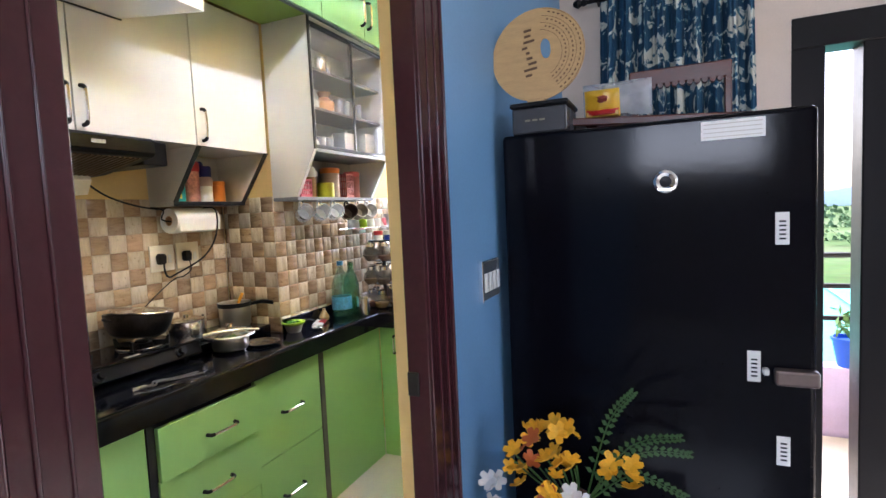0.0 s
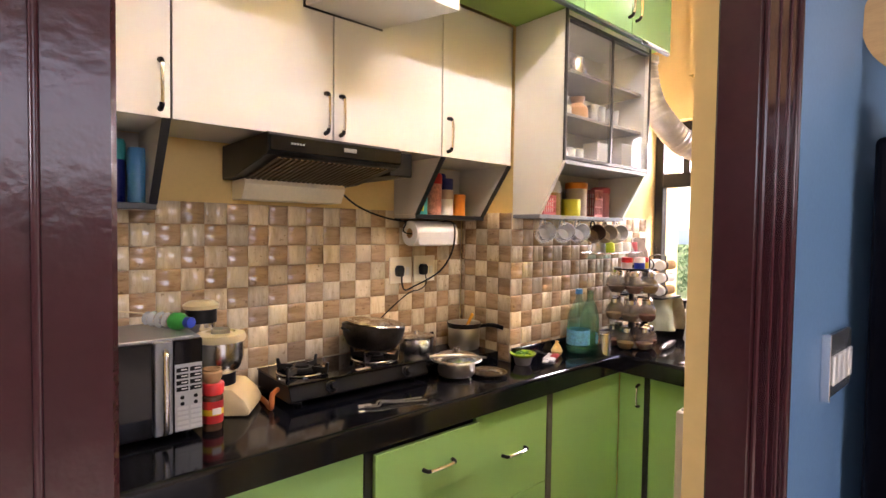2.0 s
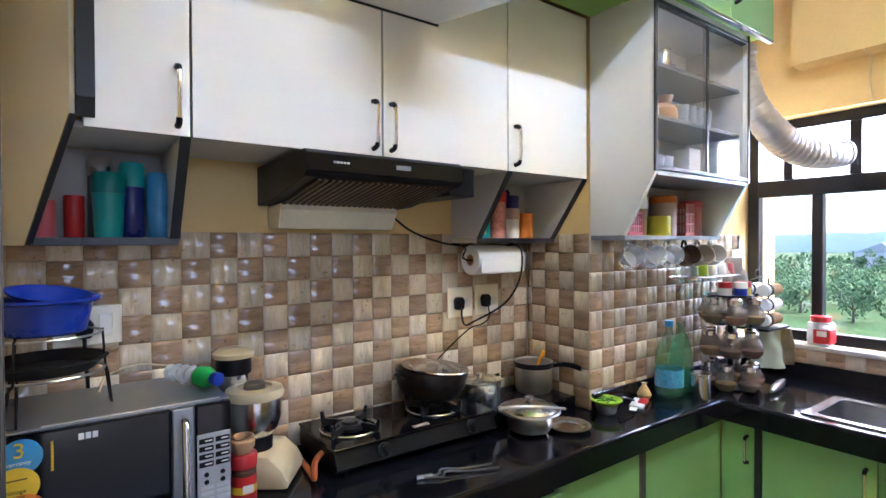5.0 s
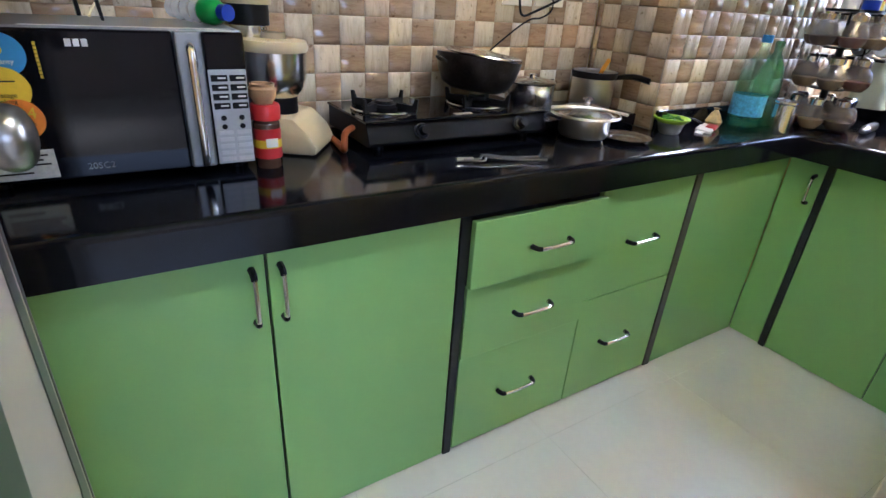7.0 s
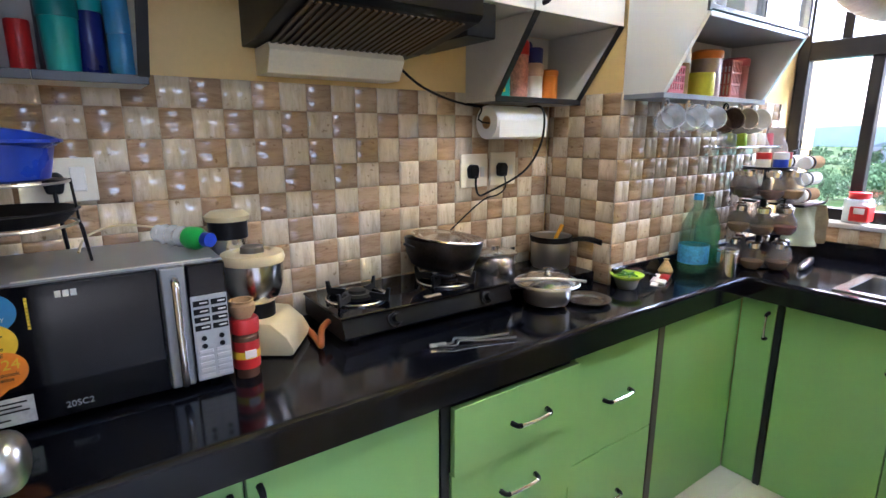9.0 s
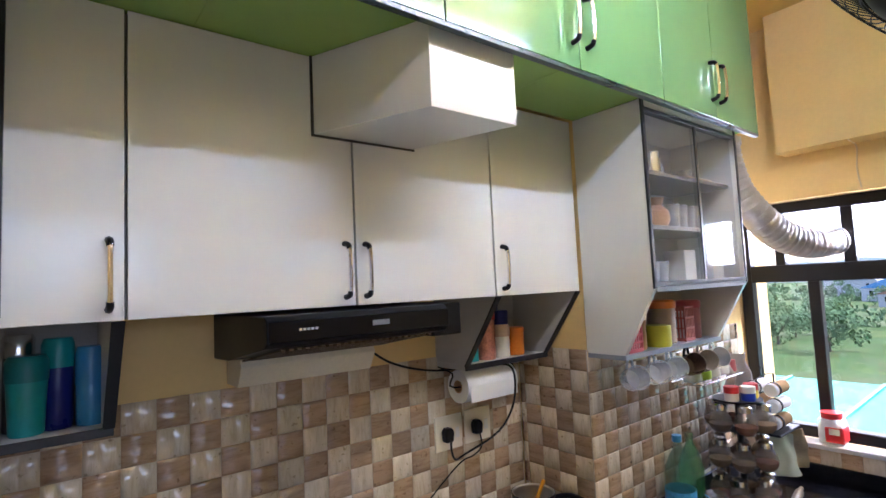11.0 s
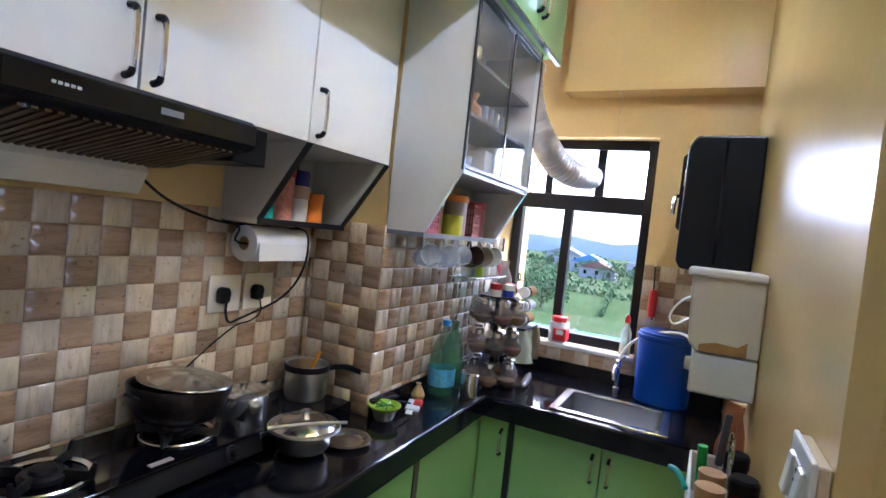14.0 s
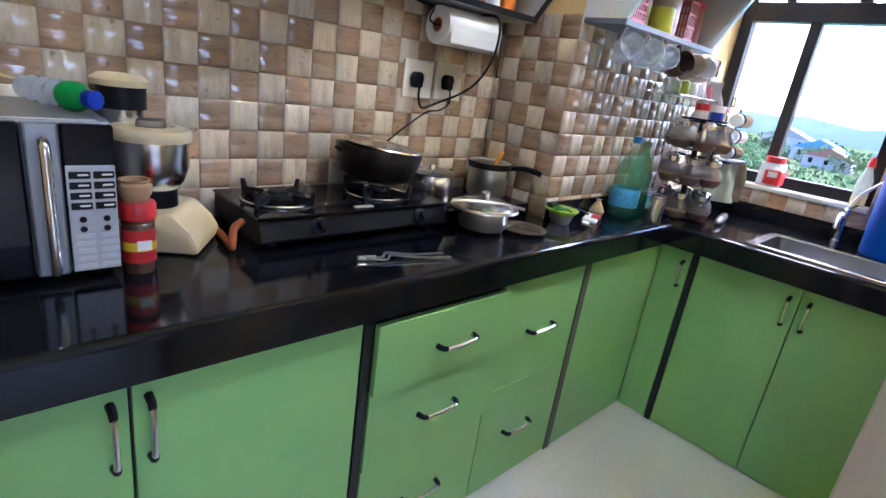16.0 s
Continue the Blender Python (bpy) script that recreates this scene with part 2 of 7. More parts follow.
def lathe(profile, at=(0, 0, 0), seg=28, bm=None, m=None):
    """Turns a profile of (radius, height) round the upright axis at a place."""
    own = bmesh.new()
    rings = []
    for r, z in profile:
        if r < 1e-5:
            rings.append([own.verts.new((0, 0, z))])
        else:
            rings.append([own.verts.new((r * math.cos(2 * math.pi * i / seg), r * math.sin(2 * math.pi * i / seg), z)) for i in range(seg)])
    for a, b in zip(rings, rings[1:]):
        for i in range(seg):
            j = (i + 1) % seg
            if len(a) == 1 and len(b) > 1:
                own.faces.new((a[0], b[j], b[i]))
            elif len(b) == 1 and len(a) > 1:
                own.faces.new((a[i], a[j], b[0]))
            elif len(a) > 1:
                own.faces.new((a[i], a[j], b[j], b[i]))
    bmesh.ops.recalc_face_normals(own, faces=own.faces)
    if m is not None:
        turned(own, m)
    bmesh.ops.translate(own, verts=own.verts, vec=at)
    return joined(own, bm)


def smooth_path(points, steps=6):
    """A soft curve through points."""
    pts = [Vector(p) for p in points]
    out = []
    for i in range(len(pts) - 1):
        p0, p1, p2, p3 = pts[max(i - 1, 0)], pts[i], pts[i + 1], pts[min(i + 2, len(pts) - 1)]
        for s in range(steps):
            t = s / steps
            out.append(0.5 * (2 * p1 + (p2 - p0) * t + (2 * p0 - 5 * p1 + 4 * p2 - p3) * t * t + (3 * p1 - p0 - 3 * p2 + p3) * t ** 3))
    return out + [pts[-1]]


def tube(points, radius, seg=8, bm=None, closed=False):
    """A rod along points; radius is a number or a function of 0..1."""
    own = bmesh.new()
    pts = [Vector(p) for p in points]
    n = len(pts)
    rings = []
    side = None
    for i, p in enumerate(pts):
        a, b = (pts[i - 1], pts[(i + 1) % n]) if closed else (pts[max(i - 1, 0)], pts[min(i + 1, n - 1)])
        d = (b - a).normalized()
        if side is None:
            side = d.orthogonal().normalized()
        side = (side - d * side.dot(d)).normalized()
        up = d.cross(side)
        r = radius(i / (n - 1)) if callable(radius) else radius
        rings.append([own.verts.new(p + r * (math.cos(2 * math.pi * k / seg) * side + math.sin(2 * math.pi * k / seg) * up)) for k in range(seg)])
    for i in range(n if closed else n - 1):
        a, b = rings[i], rings[(i + 1) % n]
        for k in range(seg):
            j = (k + 1) % seg
            own.faces.new((a[k], a[j], b[j], b[k]))
    if not closed:
        own.faces.new(rings[0][::-1])
        own.faces.new(rings[-1])
    bmesh.ops.recalc_face_normals(own, faces=own.faces)
    return joined(own, bm)


def prism(outline, axis, lo, hi, bevel=0.0, bm=None):
    """An outline of (a, b) pushed along an axis; a and b are the two other axes in order."""
    own = bmesh.new()
    order = {"x": (1, 2, 0), "y": (0, 2, 1), "z": (0, 1, 2)}[axis]
    loops = []
    for c in (lo, hi):
        loop = []
        for a, b in outline:
            co = [0, 0, 0]
            co[order[0]], co[order[1]], co[order[2]] = a, b, c
            loop.append(own.verts.new(co))
        loops.append(loop)
    n = len(outline)
    own.faces.new(loops[0])
    own.faces.new(loops[1][::-1])
    for i in range(n):
        j = (i + 1) % n
        own.faces.new((loops[0][i], loops[0][j], loops[1][j], loops[1][i]))
    bmesh.ops.recalc_face_normals(own, faces=own.faces)
    if bevel:
        bmesh.ops.bevel(own, geom=own.edges[:], offset=bevel, segments=2, affect="EDGES", profile=0.5)
    return joined(own, bm)


def lettering(text, size, m, parent, material, name="lettering"):
    """Raised letters in the built-in font, at the pose m."""
    cu = bpy.data.curves.new(name, "FONT")
    cu.body, cu.size, cu.extrude, cu.align_x = text, size, 0.0006, "LEFT"
    tmp = bpy.data.objects.new("tmp", cu)
    scene.collection.objects.link(tmp)
    me = bpy.data.meshes.new_from_object(tmp.evaluated_get(bpy.context.evaluated_depsgraph_get()))
    bpy.data.objects.remove(tmp)
    bm = bmesh.new()
    bm.from_mesh(me)
    bpy.data.meshes.remove(me)
    turned(bm, m)
    return part(name, bm, material, parent)


# ---- the large structure ----
XL, XR = -1.80, 1.19          # kitchen's far left wall, window wall
YB, YH = -1.45, -1.60         # kitchen and hall faces of the door wall
CEIL = 2.89
DL, DR, DTOP = -1.672, -1.008, 2.08   # door opening
WY0, WY1, WZ0, WZ1 = -1.05, -0.33, 1.0, 2.07  # window opening


def structure(name, bm, material, label, category):
    return solo(name, bm, material, label, category, kind="structure")


structure("floor", box(-6.0, 1.6, -6.2, 0.3, -0.1, -0.004), surface("pale_floor_grout", (0.60, 0.565, 0.49), 0.8), "grey grouted bed of the tiled floor", "floor")
structure("ceiling", box(XL - 0.2, 1.6, -1.45, 0.3, CEIL, CEIL + 0.15), CEILP, "yellow painted kitchen ceiling", "ceiling")
structure("wall_north", box(XL - 0.2, 1.6, 0.0, 0.25, 0, CEIL), CREAM, "cream painted wall behind the stove", "wall")
structure("wall_pillar", box(0.004, 1.6, -0.326, -0.002, 0, CEIL), CREAM, "cream painted masonry pillar beside the stove", "wall")
wb = box(XR, XR + 0.22, -1.45, WY0, 0, CEIL)
box(XR, XR + 0.22, WY0, WY1, 0, WZ0 - 0.02, bm=wb)
box(XR, XR + 0.22, WY0, WY1, WZ1, CEIL, bm=wb)
structure("wall_east", wb, CREAM, "cream painted wall round the kitchen window", "wall")
structure("wall_west", box(XL - 0.15, XL, -1.45, 0.0, 0, CEIL), CREAM, "cream painted end wall of the kitchen", "wall")
wd = box(XL - 0.15, DL - 0.06, YH, YB, 0, CEIL)
prism([(-0.99, -1.557), (-0.99, -1.522), (-0.82, -1.472), (-0.785, YB), (1.6, YB), (1.6, YH + 0.004), (-0.884, YH + 0.004), (-0.884, -1.557)], "z", 0, CEIL, bm=wd)
box(DL - 0.06, -0.991, YH, YB, DTOP + 0.06, CEIL, bm=wd)
structure("wall_south", wd, CREAM, "cream painted wall with the kitchen doorway", "wall")
wh = box(-6.0, DL - 0.070, YH - 0.012, YH, 0, CEIL)
box(-0.886, 0.55, YH - 0.012, YH, 0, CEIL, bm=wh)
box(DL - 0.070, -0.886, YH - 0.012, YH, DTOP + 0.10, CEIL, bm=wh)
structure("wall_hall_blue", wh, BLUE, "blue painted plaster on the hall side", "wall")
structure("beam", box(1.065, XR, YB, -0.60, 2.267, CEIL), CREAM, "cream painted beam above the window", "beam")

# door frame with moulded architrave
fr = thing("door_frame", (-1.24, YH, 0), "glossy maroon painted wooden door frame with grooved moulding", "door frame", kind="structure")


def jamb(x_in, depth, y_back, wide):
    """One upright: a reveal post and a stepped architrave on the hall face."""
    s = 1 if wide > 0 else -1
    lo, hi = sorted((x_in, x_in + s * depth))
    part("jamb", box(lo, hi, YH - 0.010, y_back, 0, DTOP + 0.05, 0.003), MAROON, fr)
    lo, hi = sorted((x_in, x_in + wide))
    am = box(lo, hi, YH - 0.017, YH - 0.0105, 0, DTOP + 0.06, 0.002)
    for a, r in ((0.30, 0.0016), (0.62, 0.0022), (0.92, 0.0045)):
        x = x_in + wide * a
        tube([(x, YH - 0.0175, 0.001), (x, YH - 0.0175, DTOP + 0.058)], r, 12, bm=am)
    part("architrave", am, MAROON, fr, "", True)


jamb(DL, 0.05, YB - 0.02, -0.078)
jamb(DR, 0.122, -1.558, 0.126)
part("head", box(DL, DR, YH - 0.008, YB - 0.02, DTOP, DTOP + 0.05, 0.003), MAROON, fr)
part("head_architrave", box(DL - 0.088, DR + 0.112, YH - 0.035, YH - 0.012, DTOP + 0.001, DTOP + 0.088, 0.004), MAROON, fr)
part("latch_plate", box(DR - 0.006, DR + 0.0, -1.585, -1.560, 1.02, 1.07, 0.001), IRON, fr)

# hall closure: ceiling, side walls, balcony opening
structure("hall_ceiling", box(-6.0, 1.6, -6.2, YH, 2.85, 2.95), surface("white_ceiling_paint", (0.7, 0.66, 0.58), 0.7), "white painted hall ceiling", "ceiling")
HALLW = surface("pale_hall_paint", (0.6, 0.5, 0.42), 0.6, vary=0.06)
hw = box(0.55, 0.7, -2.52, YH - 0.012, 0, 2.85)
box(0.55, 0.7, -6.2, -4.0, 0, 2.85, bm=hw)
box(0.55, 0.7, -4.0, -2.52, 2.1, 2.85, bm=hw)
structure("wall_hall_east", hw, HALLW, "pale painted hall wall with the balcony opening", "wall")
# unseen wall; its wide high opening is added to let light in
hs = box(-6.0, -3.3, -6.3, -6.2, 0, 2.85)
box(-0.3, 0.7, -6.3, -6.2, 0, 2.85, bm=hs)
box(-3.3, -0.3, -6.3, -6.2, 0, 1.75, bm=hs)
box(-3.3, -0.3, -6.3, -6.2, 2.7, 2.85, bm=hs)
structure("wall_hall_south", hs, HALLW, "pale painted far hall wall with an added high opening for light", "wall")
hv = box(-6.1, -6.0, -6.2, -3.1, 0, 2.85)
box(-6.1, -6.0, -1.66, YH, 0, 2.85, bm=hv)
box(-6.1, -6.0, -3.1, -1.66, 0, 1.76, bm=hv)
box(-6.1, -6.0, -3.1, -1.66, 2.44, 2.85, bm=hv)
structure("wall_hall_west", hv, HALLW, "pale painted hall side wall with a high window opening", "wall")
# unseen lamp in the added opening, for a bright source high in the hall
area("added_hall_light", (-1.8, -6.19, 2.225), (-1.3, 0, 1.5), 2.9, 0.92, 3.2, (0.90, 0.95, 1.0))
area("ventilator_light", (-5.98, -2.38, 2.10), (-1.0, -2.1, 1.5), 1.35, 0.60, 8.0, (0.92, 0.96, 1.0))
area("balcony_light", (0.52, -3.4, 1.1), (-3, -3.3, 1.0), 0.7, 1.9, 1.6, (0.95, 0.97, 1.0))
area("window_light", (XR + 0.17, -0.69, 1.925), (-0.6, -0.75, 0.9), 0.70, 0.28, 5.0, (0.93, 0.97, 1.0))

# tube light on the door wall, above the doorway
tl = thing("tube_light", (-0.38, YB, 2.78), "white batten with a lit fluorescent tube on the wall", "tube light")
part("batten", box(-1.00, 0.24, YB, YB + 0.03, 2.77, 2.83, 0.004), WHITEP, tl)
part("tube", turned(lathe([(0, -0.58), (0.013, -0.58), (0.013, 0.58), (0, 0.58)], seg=12), pose(-0.38, YB + 0.06, 2.79, 0, 90, 0)), glow("lit_tube", (0.82, 0.92, 1.0), 24.0), tl, "glowing glass tube", True)
for sx in (-0.98, 0.22):
    part("lamp_holder", box(sx - 0.015, sx + 0.015, YB + 0.03, YB + 0.085, 2.775, 2.825, 0.003), WHITEP, tl)

# kitchen window, recessed in its opening
WX = 1.30
win = thing("window_1", (WX, -0.69, WZ0), "dark framed kitchen window with a transom light", "window", kind="structure")


def bar(x0, x1, y0, y1, z0, z1):
    part("window_frame", box(x0, x1, y0, y1, z0, z1, 0.003), WINFRAME, win)


bar(WX - 0.03, WX + 0.03, WY0, WY0 + 0.05, WZ0, WZ1)
bar(WX - 0.03, WX + 0.03, WY1 - 0.05, WY1, WZ0, WZ1)
bar(WX - 0.03, WX + 0.03, WY0 + 0.05, WY1 - 0.05, WZ1 - 0.05, WZ1)
bar(WX - 0.03, WX + 0.03, WY0 + 0.05, WY1 - 0.05, WZ0, WZ0 + 0.05)
bar(WX - 0.035, WX + 0.035, WY0 + 0.05, WY1 - 0.05, 1.70, 1.78)
bar(WX - 0.025, WX + 0.025, -0.655, -0.61, WZ0 + 0.05, 1.70)
bar(WX - 0.025, WX + 0.025, -0.80, -0.755, 1.78, WZ1 - 0.05)
bar(WX - 0.025, WX + 0.025, -0.53, -0.49, 1.78, WZ1 - 0.05)
for y0, y1, z0, z1 in ((WY0 + 0.05, -0.655, WZ0 + 0.05, 1.70), (-0.61, WY1 - 0.05, WZ0 + 0.05, 1.70), (WY0 + 0.05, -0.80, 1.78, WZ1 - 0.05)):
    p = part("pane", box(WX - 0.003, WX + 0.003, y0, y1, z0, z1), PANE, win)
    p.visible_shadow = False
structure("window_sill", box(XR - 0.02, WX - 0.03, WY0, WY1, WZ0 - 0.02, WZ0, 0.003), surface("white_stone_sill", (0.62, 0.6, 0.56), 0.3), "white stone window sill", "window sill")


# ---- kitchen cabinets ----
def handle(parent, at, along, length, out):
    """A bowed chrome pull with black end caps. at: its middle on the face; out: the face's normal."""
    a, o, n = Vector(along), Vector(at), Vector(out)
    h = length / 2
    pts = smooth_path([o - a * h + n * 0.004, o - a * h * 0.93 + n * 0.022, o - a * h * 0.4 + n * 0.027, o + a * h * 0.4 + n * 0.027, o + a * h * 0.93 + n * 0.022, o + a * h + n * 0.004], 4)
    part("handle", tube(pts, lambda t: 0.0056 + 0.0010 * abs(2 * t - 1) ** 3, 8), CHROME, parent, "bowed chrome handle", True)
    for s in (-1, 1):
        cap = smooth_path([o + a * s * h * 1.02 + n * 0.001, o + a * s * h * 0.99 + n * 0.014, o + a * s * h * 0.93 + n * 0.0215, o + a * s * h * 0.80 + n * 0.0242], 3)
        part("handle_cap", tube(cap, lambda t: 0.0074 - 0.0010 * t, 8), BLACKP, parent, "black handle cap", True)


FY = -0.53   # fronts along the stove run
FX = 0.575   # fronts along the sink run


def base_unit(label, x0, x1, fronts, group="green base cabinets"):
    """A floor unit along the stove wall. fronts: (x0, x1, z0, z1, handle x, handle z, handle axis, proud)."""
    c = thing("base_cabinet", ((x0 + x1) / 2, FY, 0), label, "cabinet", group)
    part("body", box(x0, x1, FY + 0.02, -0.003 if x1 < 0.003 else -0.33, 0.0, 0.765), BLACKEDGE, c)
    for a, b, z0, z1, hx, hz, ax, proud in fronts:
        d = part("drawer_front" if ax == "x" else "door", box(a, b, FY - proud, FY + 0.018 - proud, z0, z1, 0.0012), GREEN, c)
        if ax == "x":
            handle(d, (hx, FY - proud, hz), (1, 0, 0), 0.125, (0, -1, 0))
        elif ax == "z":
            handle(d, (hx, FY - proud, hz), (0, 0, 1), 0.115, (0, -1, 0))
    return c


base_unit("green two-door base cabinet with chrome handles under the counter", -1.762, -0.877, [
    (-1.760, -1.323, 0.004, 0.763, -1.348, 0.668, "z", 0.0), (-1.317, -0.879, 0.004, 0.763, -1.294, 0.668, "z", 0.0)])
part("divider", box(-0.876, -0.852, FY - 0.003, FY + 0.3, 0.0, 0.766), BLACKEDGE, base_unit("green drawer unit with chrome handles and uneven fronts", -0.851, 0.012, [
    (-0.848, -0.405, 0.562, 0.744, -0.60, 0.647, "x", 0.020), (-0.846, -0.407, 0.336, 0.557, -0.62, 0.446, "x", 0.006),
    (-0.846, -0.407, 0.008, 0.332, -0.634, 0.171, "x", 0.0), (-0.403, 0.008, 0.398, 0.764, -0.197, 0.575, "x", 0.0),
    (-0.403, 0.008, 0.008, 0.394, -0.218, 0.212, "x", 0.0)]))
corner = base_unit("plain green corner cabinet panel beside the drawers", 0.046, 0.560, [(0.048, FX - 0.003, 0.004, 0.764, 0, 0, "", 0.0)])
part("divider", box(0.014, 0.044, FY - 0.002, FY + 0.2, 0.0, 0.766), surface("worn_dark_edge", (0.09, 0.08, 0.07), 0.5, vary=0.3), corner)


def sink_unit(label, y0, y1, doors):
    c = thing("base_cabinet", (FX, (y0 + y1) / 2, 0), label, "cabinet", "green base cabinets")
    part("body", box(FX + 0.02, XR - 0.003, y0, y1, 0, 0.62), BLACKEDGE, c)
    for a, b, hy, hz in doors:
        d = part("door", box(FX, FX + 0.018, a, b, 0.004, 0.764, 0.0012), GREEN, c)
        handle(d, (FX, hy, hz), (0, 0, 1), 0.10, (-1, 0, 0))
    return c


n1 = sink_unit("narrow green cabinet door in the counter's corner", -0.658, FY - 0.002, [(-0.656, FY - 0.002, -0.632, 0.664)])
part("divider", box(FX - 0.003, FX + 0.2, -0.682, -0.659, 0, 0.766), BLACKEDGE, n1)
sink_unit("green two-door cabinet below the steel sink", -1.40, -0.684, [(-1.034, -0.685, -1.005, 0.665), (-1.395, -1.038, -1.067, 0.665)])


def cut(ob, x0, x1, y0, y1, z0, z1):
    """Takes a box out of a mesh for good."""
    cutter = solo("cutter", box(x0, x1, y0, y1, z0, z1, 0.012, 3), BLACKP, "", "")
    mod = ob.modifiers.new("cut", "BOOLEAN")
    mod.operation, mod.object, mod.solver = "DIFFERENCE", cutter, "EXACT"
    me = bpy.data.meshes.new_from_object(ob.evaluated_get(bpy.context.evaluated_depsgraph_get()))
    ob.modifiers.clear()
    ob.data = me
    bpy.data.objects.remove(cutter)


TOP = 0.85
SX0, SX1, SY0, SY1 = 0.582, 0.925, -1.256, -0.81
ct = prism([(XL, -0.003), (XL, -0.556), (0.532, -0.556), (0.532, YB + 0.003), (XR - 0.003, YB + 0.003), (XR - 0.003, -0.33), (-0.001, -0.33), (-0.001, -0.003)], "z", 0.767, TOP)
edges = [e for e in ct.edges if all(abs(v.co.z - TOP) < 1e-4 for v in e.verts) and all(v.co.y < -0.5 and v.co.x < 0.54 for v in e.verts)]
bmesh.ops.bevel(ct, geom=edges, offset=0.014, segments=4, affect="EDGES", profile=0.5)
counter = solo("countertop", ct, GRANITE, "polished black granite countertop with a rounded front edge", "countertop")
bpy.context.view_layer.update()
cut(counter, SX0 + 0.012, SX1 - 0.012, SY0 + 0.012, SY1 - 0.012, 0.7, 0.95)
up = box(0.0, XR, -0.346, -0.334, TOP, TOP + 0.065, 0.002)
box(XR - 0.018, XR - 0.006, YB, -0.346, TOP, TOP + 0.065, 0.002, bm=up)
structure("counter_upstand", up, GRANITE, "low black granite upstand along the tiled wall", "upstand")

# upper cabinets over the stove
UY = -0.318


def upper_unit(label, x0, x1, hx, nook=False, first=0):
    c = thing("wall_cabinet", ((x0 + x1) / 2, UY, 1.715), label, "cabinet", "white wall cabinets")
    part("body", box(x0, x1, UY + 0.020, -0.003, 1.717, 2.312), SHELF, c)
    d = part("door", box(x0 + 0.0016, x1 - 0.0016, UY, UY + 0.017, 1.715, 2.311, 0.001), WHITE, c)
    part("seam_strip", box(x1 - 0.003, x1 + 0.0012, UY + 0.006, UY + 0.019, 1.716, 2.310), BLACKEDGE, c)
    handle(d, (hx, UY, 1.80), (0, 0, 1), 0.125, (0, -1, 0))
    if nook:
        slope = [(-0.003, 1.4955), (-0.155, 1.4955), (UY + 0.001, 1.714), (-0.003, 1.714)]
        for a, b in ((x0, x0 + 0.016), (x1 - 0.020, x1 - 0.002))[first:]:
            part("side_panel", prism(slope, "x", a, b), SHELF, c)
            part("edge_band", prism([(-0.153, 1.492), (-0.159, 1.492), (UY - 0.003, 1.714), (UY + 0.003, 1.714)], "x", a - 0.002, b + 0.002), BLACKEDGE, c, "black edge band")
        part("shelf_board", box(x0 + 0.001, x1 - 0.003, -0.154, -0.003, 1.478, 1.495, 0.001), SHELF, c)
        part("edge_band", box(x0, x1 - 0.002, -0.159, -0.1545, 1.477, 1.4958, 0.001), BLACKEDGE, c, "black edge band")
        part("back_panel", box(x0 + 0.016, x1 - 0.018, -0.010, -0.004, 1.496, 1.714), SHELF, c)
    return c


u1 = upper_unit("white wall cabinet with splayed end above an open slanted shelf", -1.548, -1.352, -1.378, True, 1)


def splayed(bm):
    """Swings an upright end board outwards towards the wall."""
    for v in bm.verts:
        v.co.x -= 0.47 * (v.co.y + 0.345)
    return bm


part("end_panel", splayed(prism([(-0.003, 1.478), (-0.150, 1.478), (-0.322, 1.735), (-0.322, 2.312), (-0.003, 2.312)], "x", -1.5575, -1.549)), WHITE, u1)
part("end_edge", prism([(-0.347, 1.767), (-0.323, 1.732), (-0.323, 2.312), (-0.347, 2.312)], "x", -1.5575, -1.527), BLACKEDGE, u1, "wide black edge strip")
part("end_edge", splayed(prism([(-0.157, 1.478), (-0.151, 1.478), (-0.321, 1.735), (-0.327, 1.735)], "x", -1.5590, -1.5475)), BLACKEDGE, u1, "black edge band")
part("shelf_board", prism([(-1.5475, -0.154), (-1.5475, -0.003), (-1.709, -0.003), (-1.638, -0.154)], "z", 1.478, 1.495), SHELF, u1)
part("edge_band", box(-1.643, -1.549, -0.159, -0.1545, 1.477, 1.4958, 0.001), BLACKEDGE, u1, "black edge band")
part("back_panel", box(-1.706, -1.5325, -0.010, -0.004, 1.496, 1.714), SHELF, u1)
part("top_panel", prism([(-1.5475, -0.29), (-1.5475, -0.003), (-1.708, -0.003), (-1.574, -0.29)], "z", 1.7165, 1.73), SHELF, u1)
upper_unit("white wall cabinet door above the cooker hood", -1.35, -0.872, -0.90)
upper_unit("white wall cabinet door cut round the boxed duct", -0.87, -0.404, -0.845)
upper_unit("white wall cabinet with an open slanted shelf below", -0.402, -0.003, -0.372, True)
bd = prism([(-0.972, UY - 0.001), (-0.69, UY - 0.001), (-0.592, -0.615), (-0.846, -0.615)], "z", 2.122, 2.312, 0.0015)
bx = thing("duct_box", (-0.78, -0.46, 2.122), "white laminate box casing that hides the hood duct", "duct box")
part("casing", bd, WHITE, bx)
part("joint_strip", prism([(-0.978, UY - 0.004), (-0.684, UY - 0.004), (-0.684, UY), (-0.978, UY)], "z", 2.117, 2.123), BLACKEDGE, bx, "dark joint line")
part("joint_strip", prism([(-0.978, UY - 0.004), (-0.972, UY - 0.004), (-0.972, UY), (-0.978, UY)], "z", 2.117, 2.312), BLACKEDGE, bx)

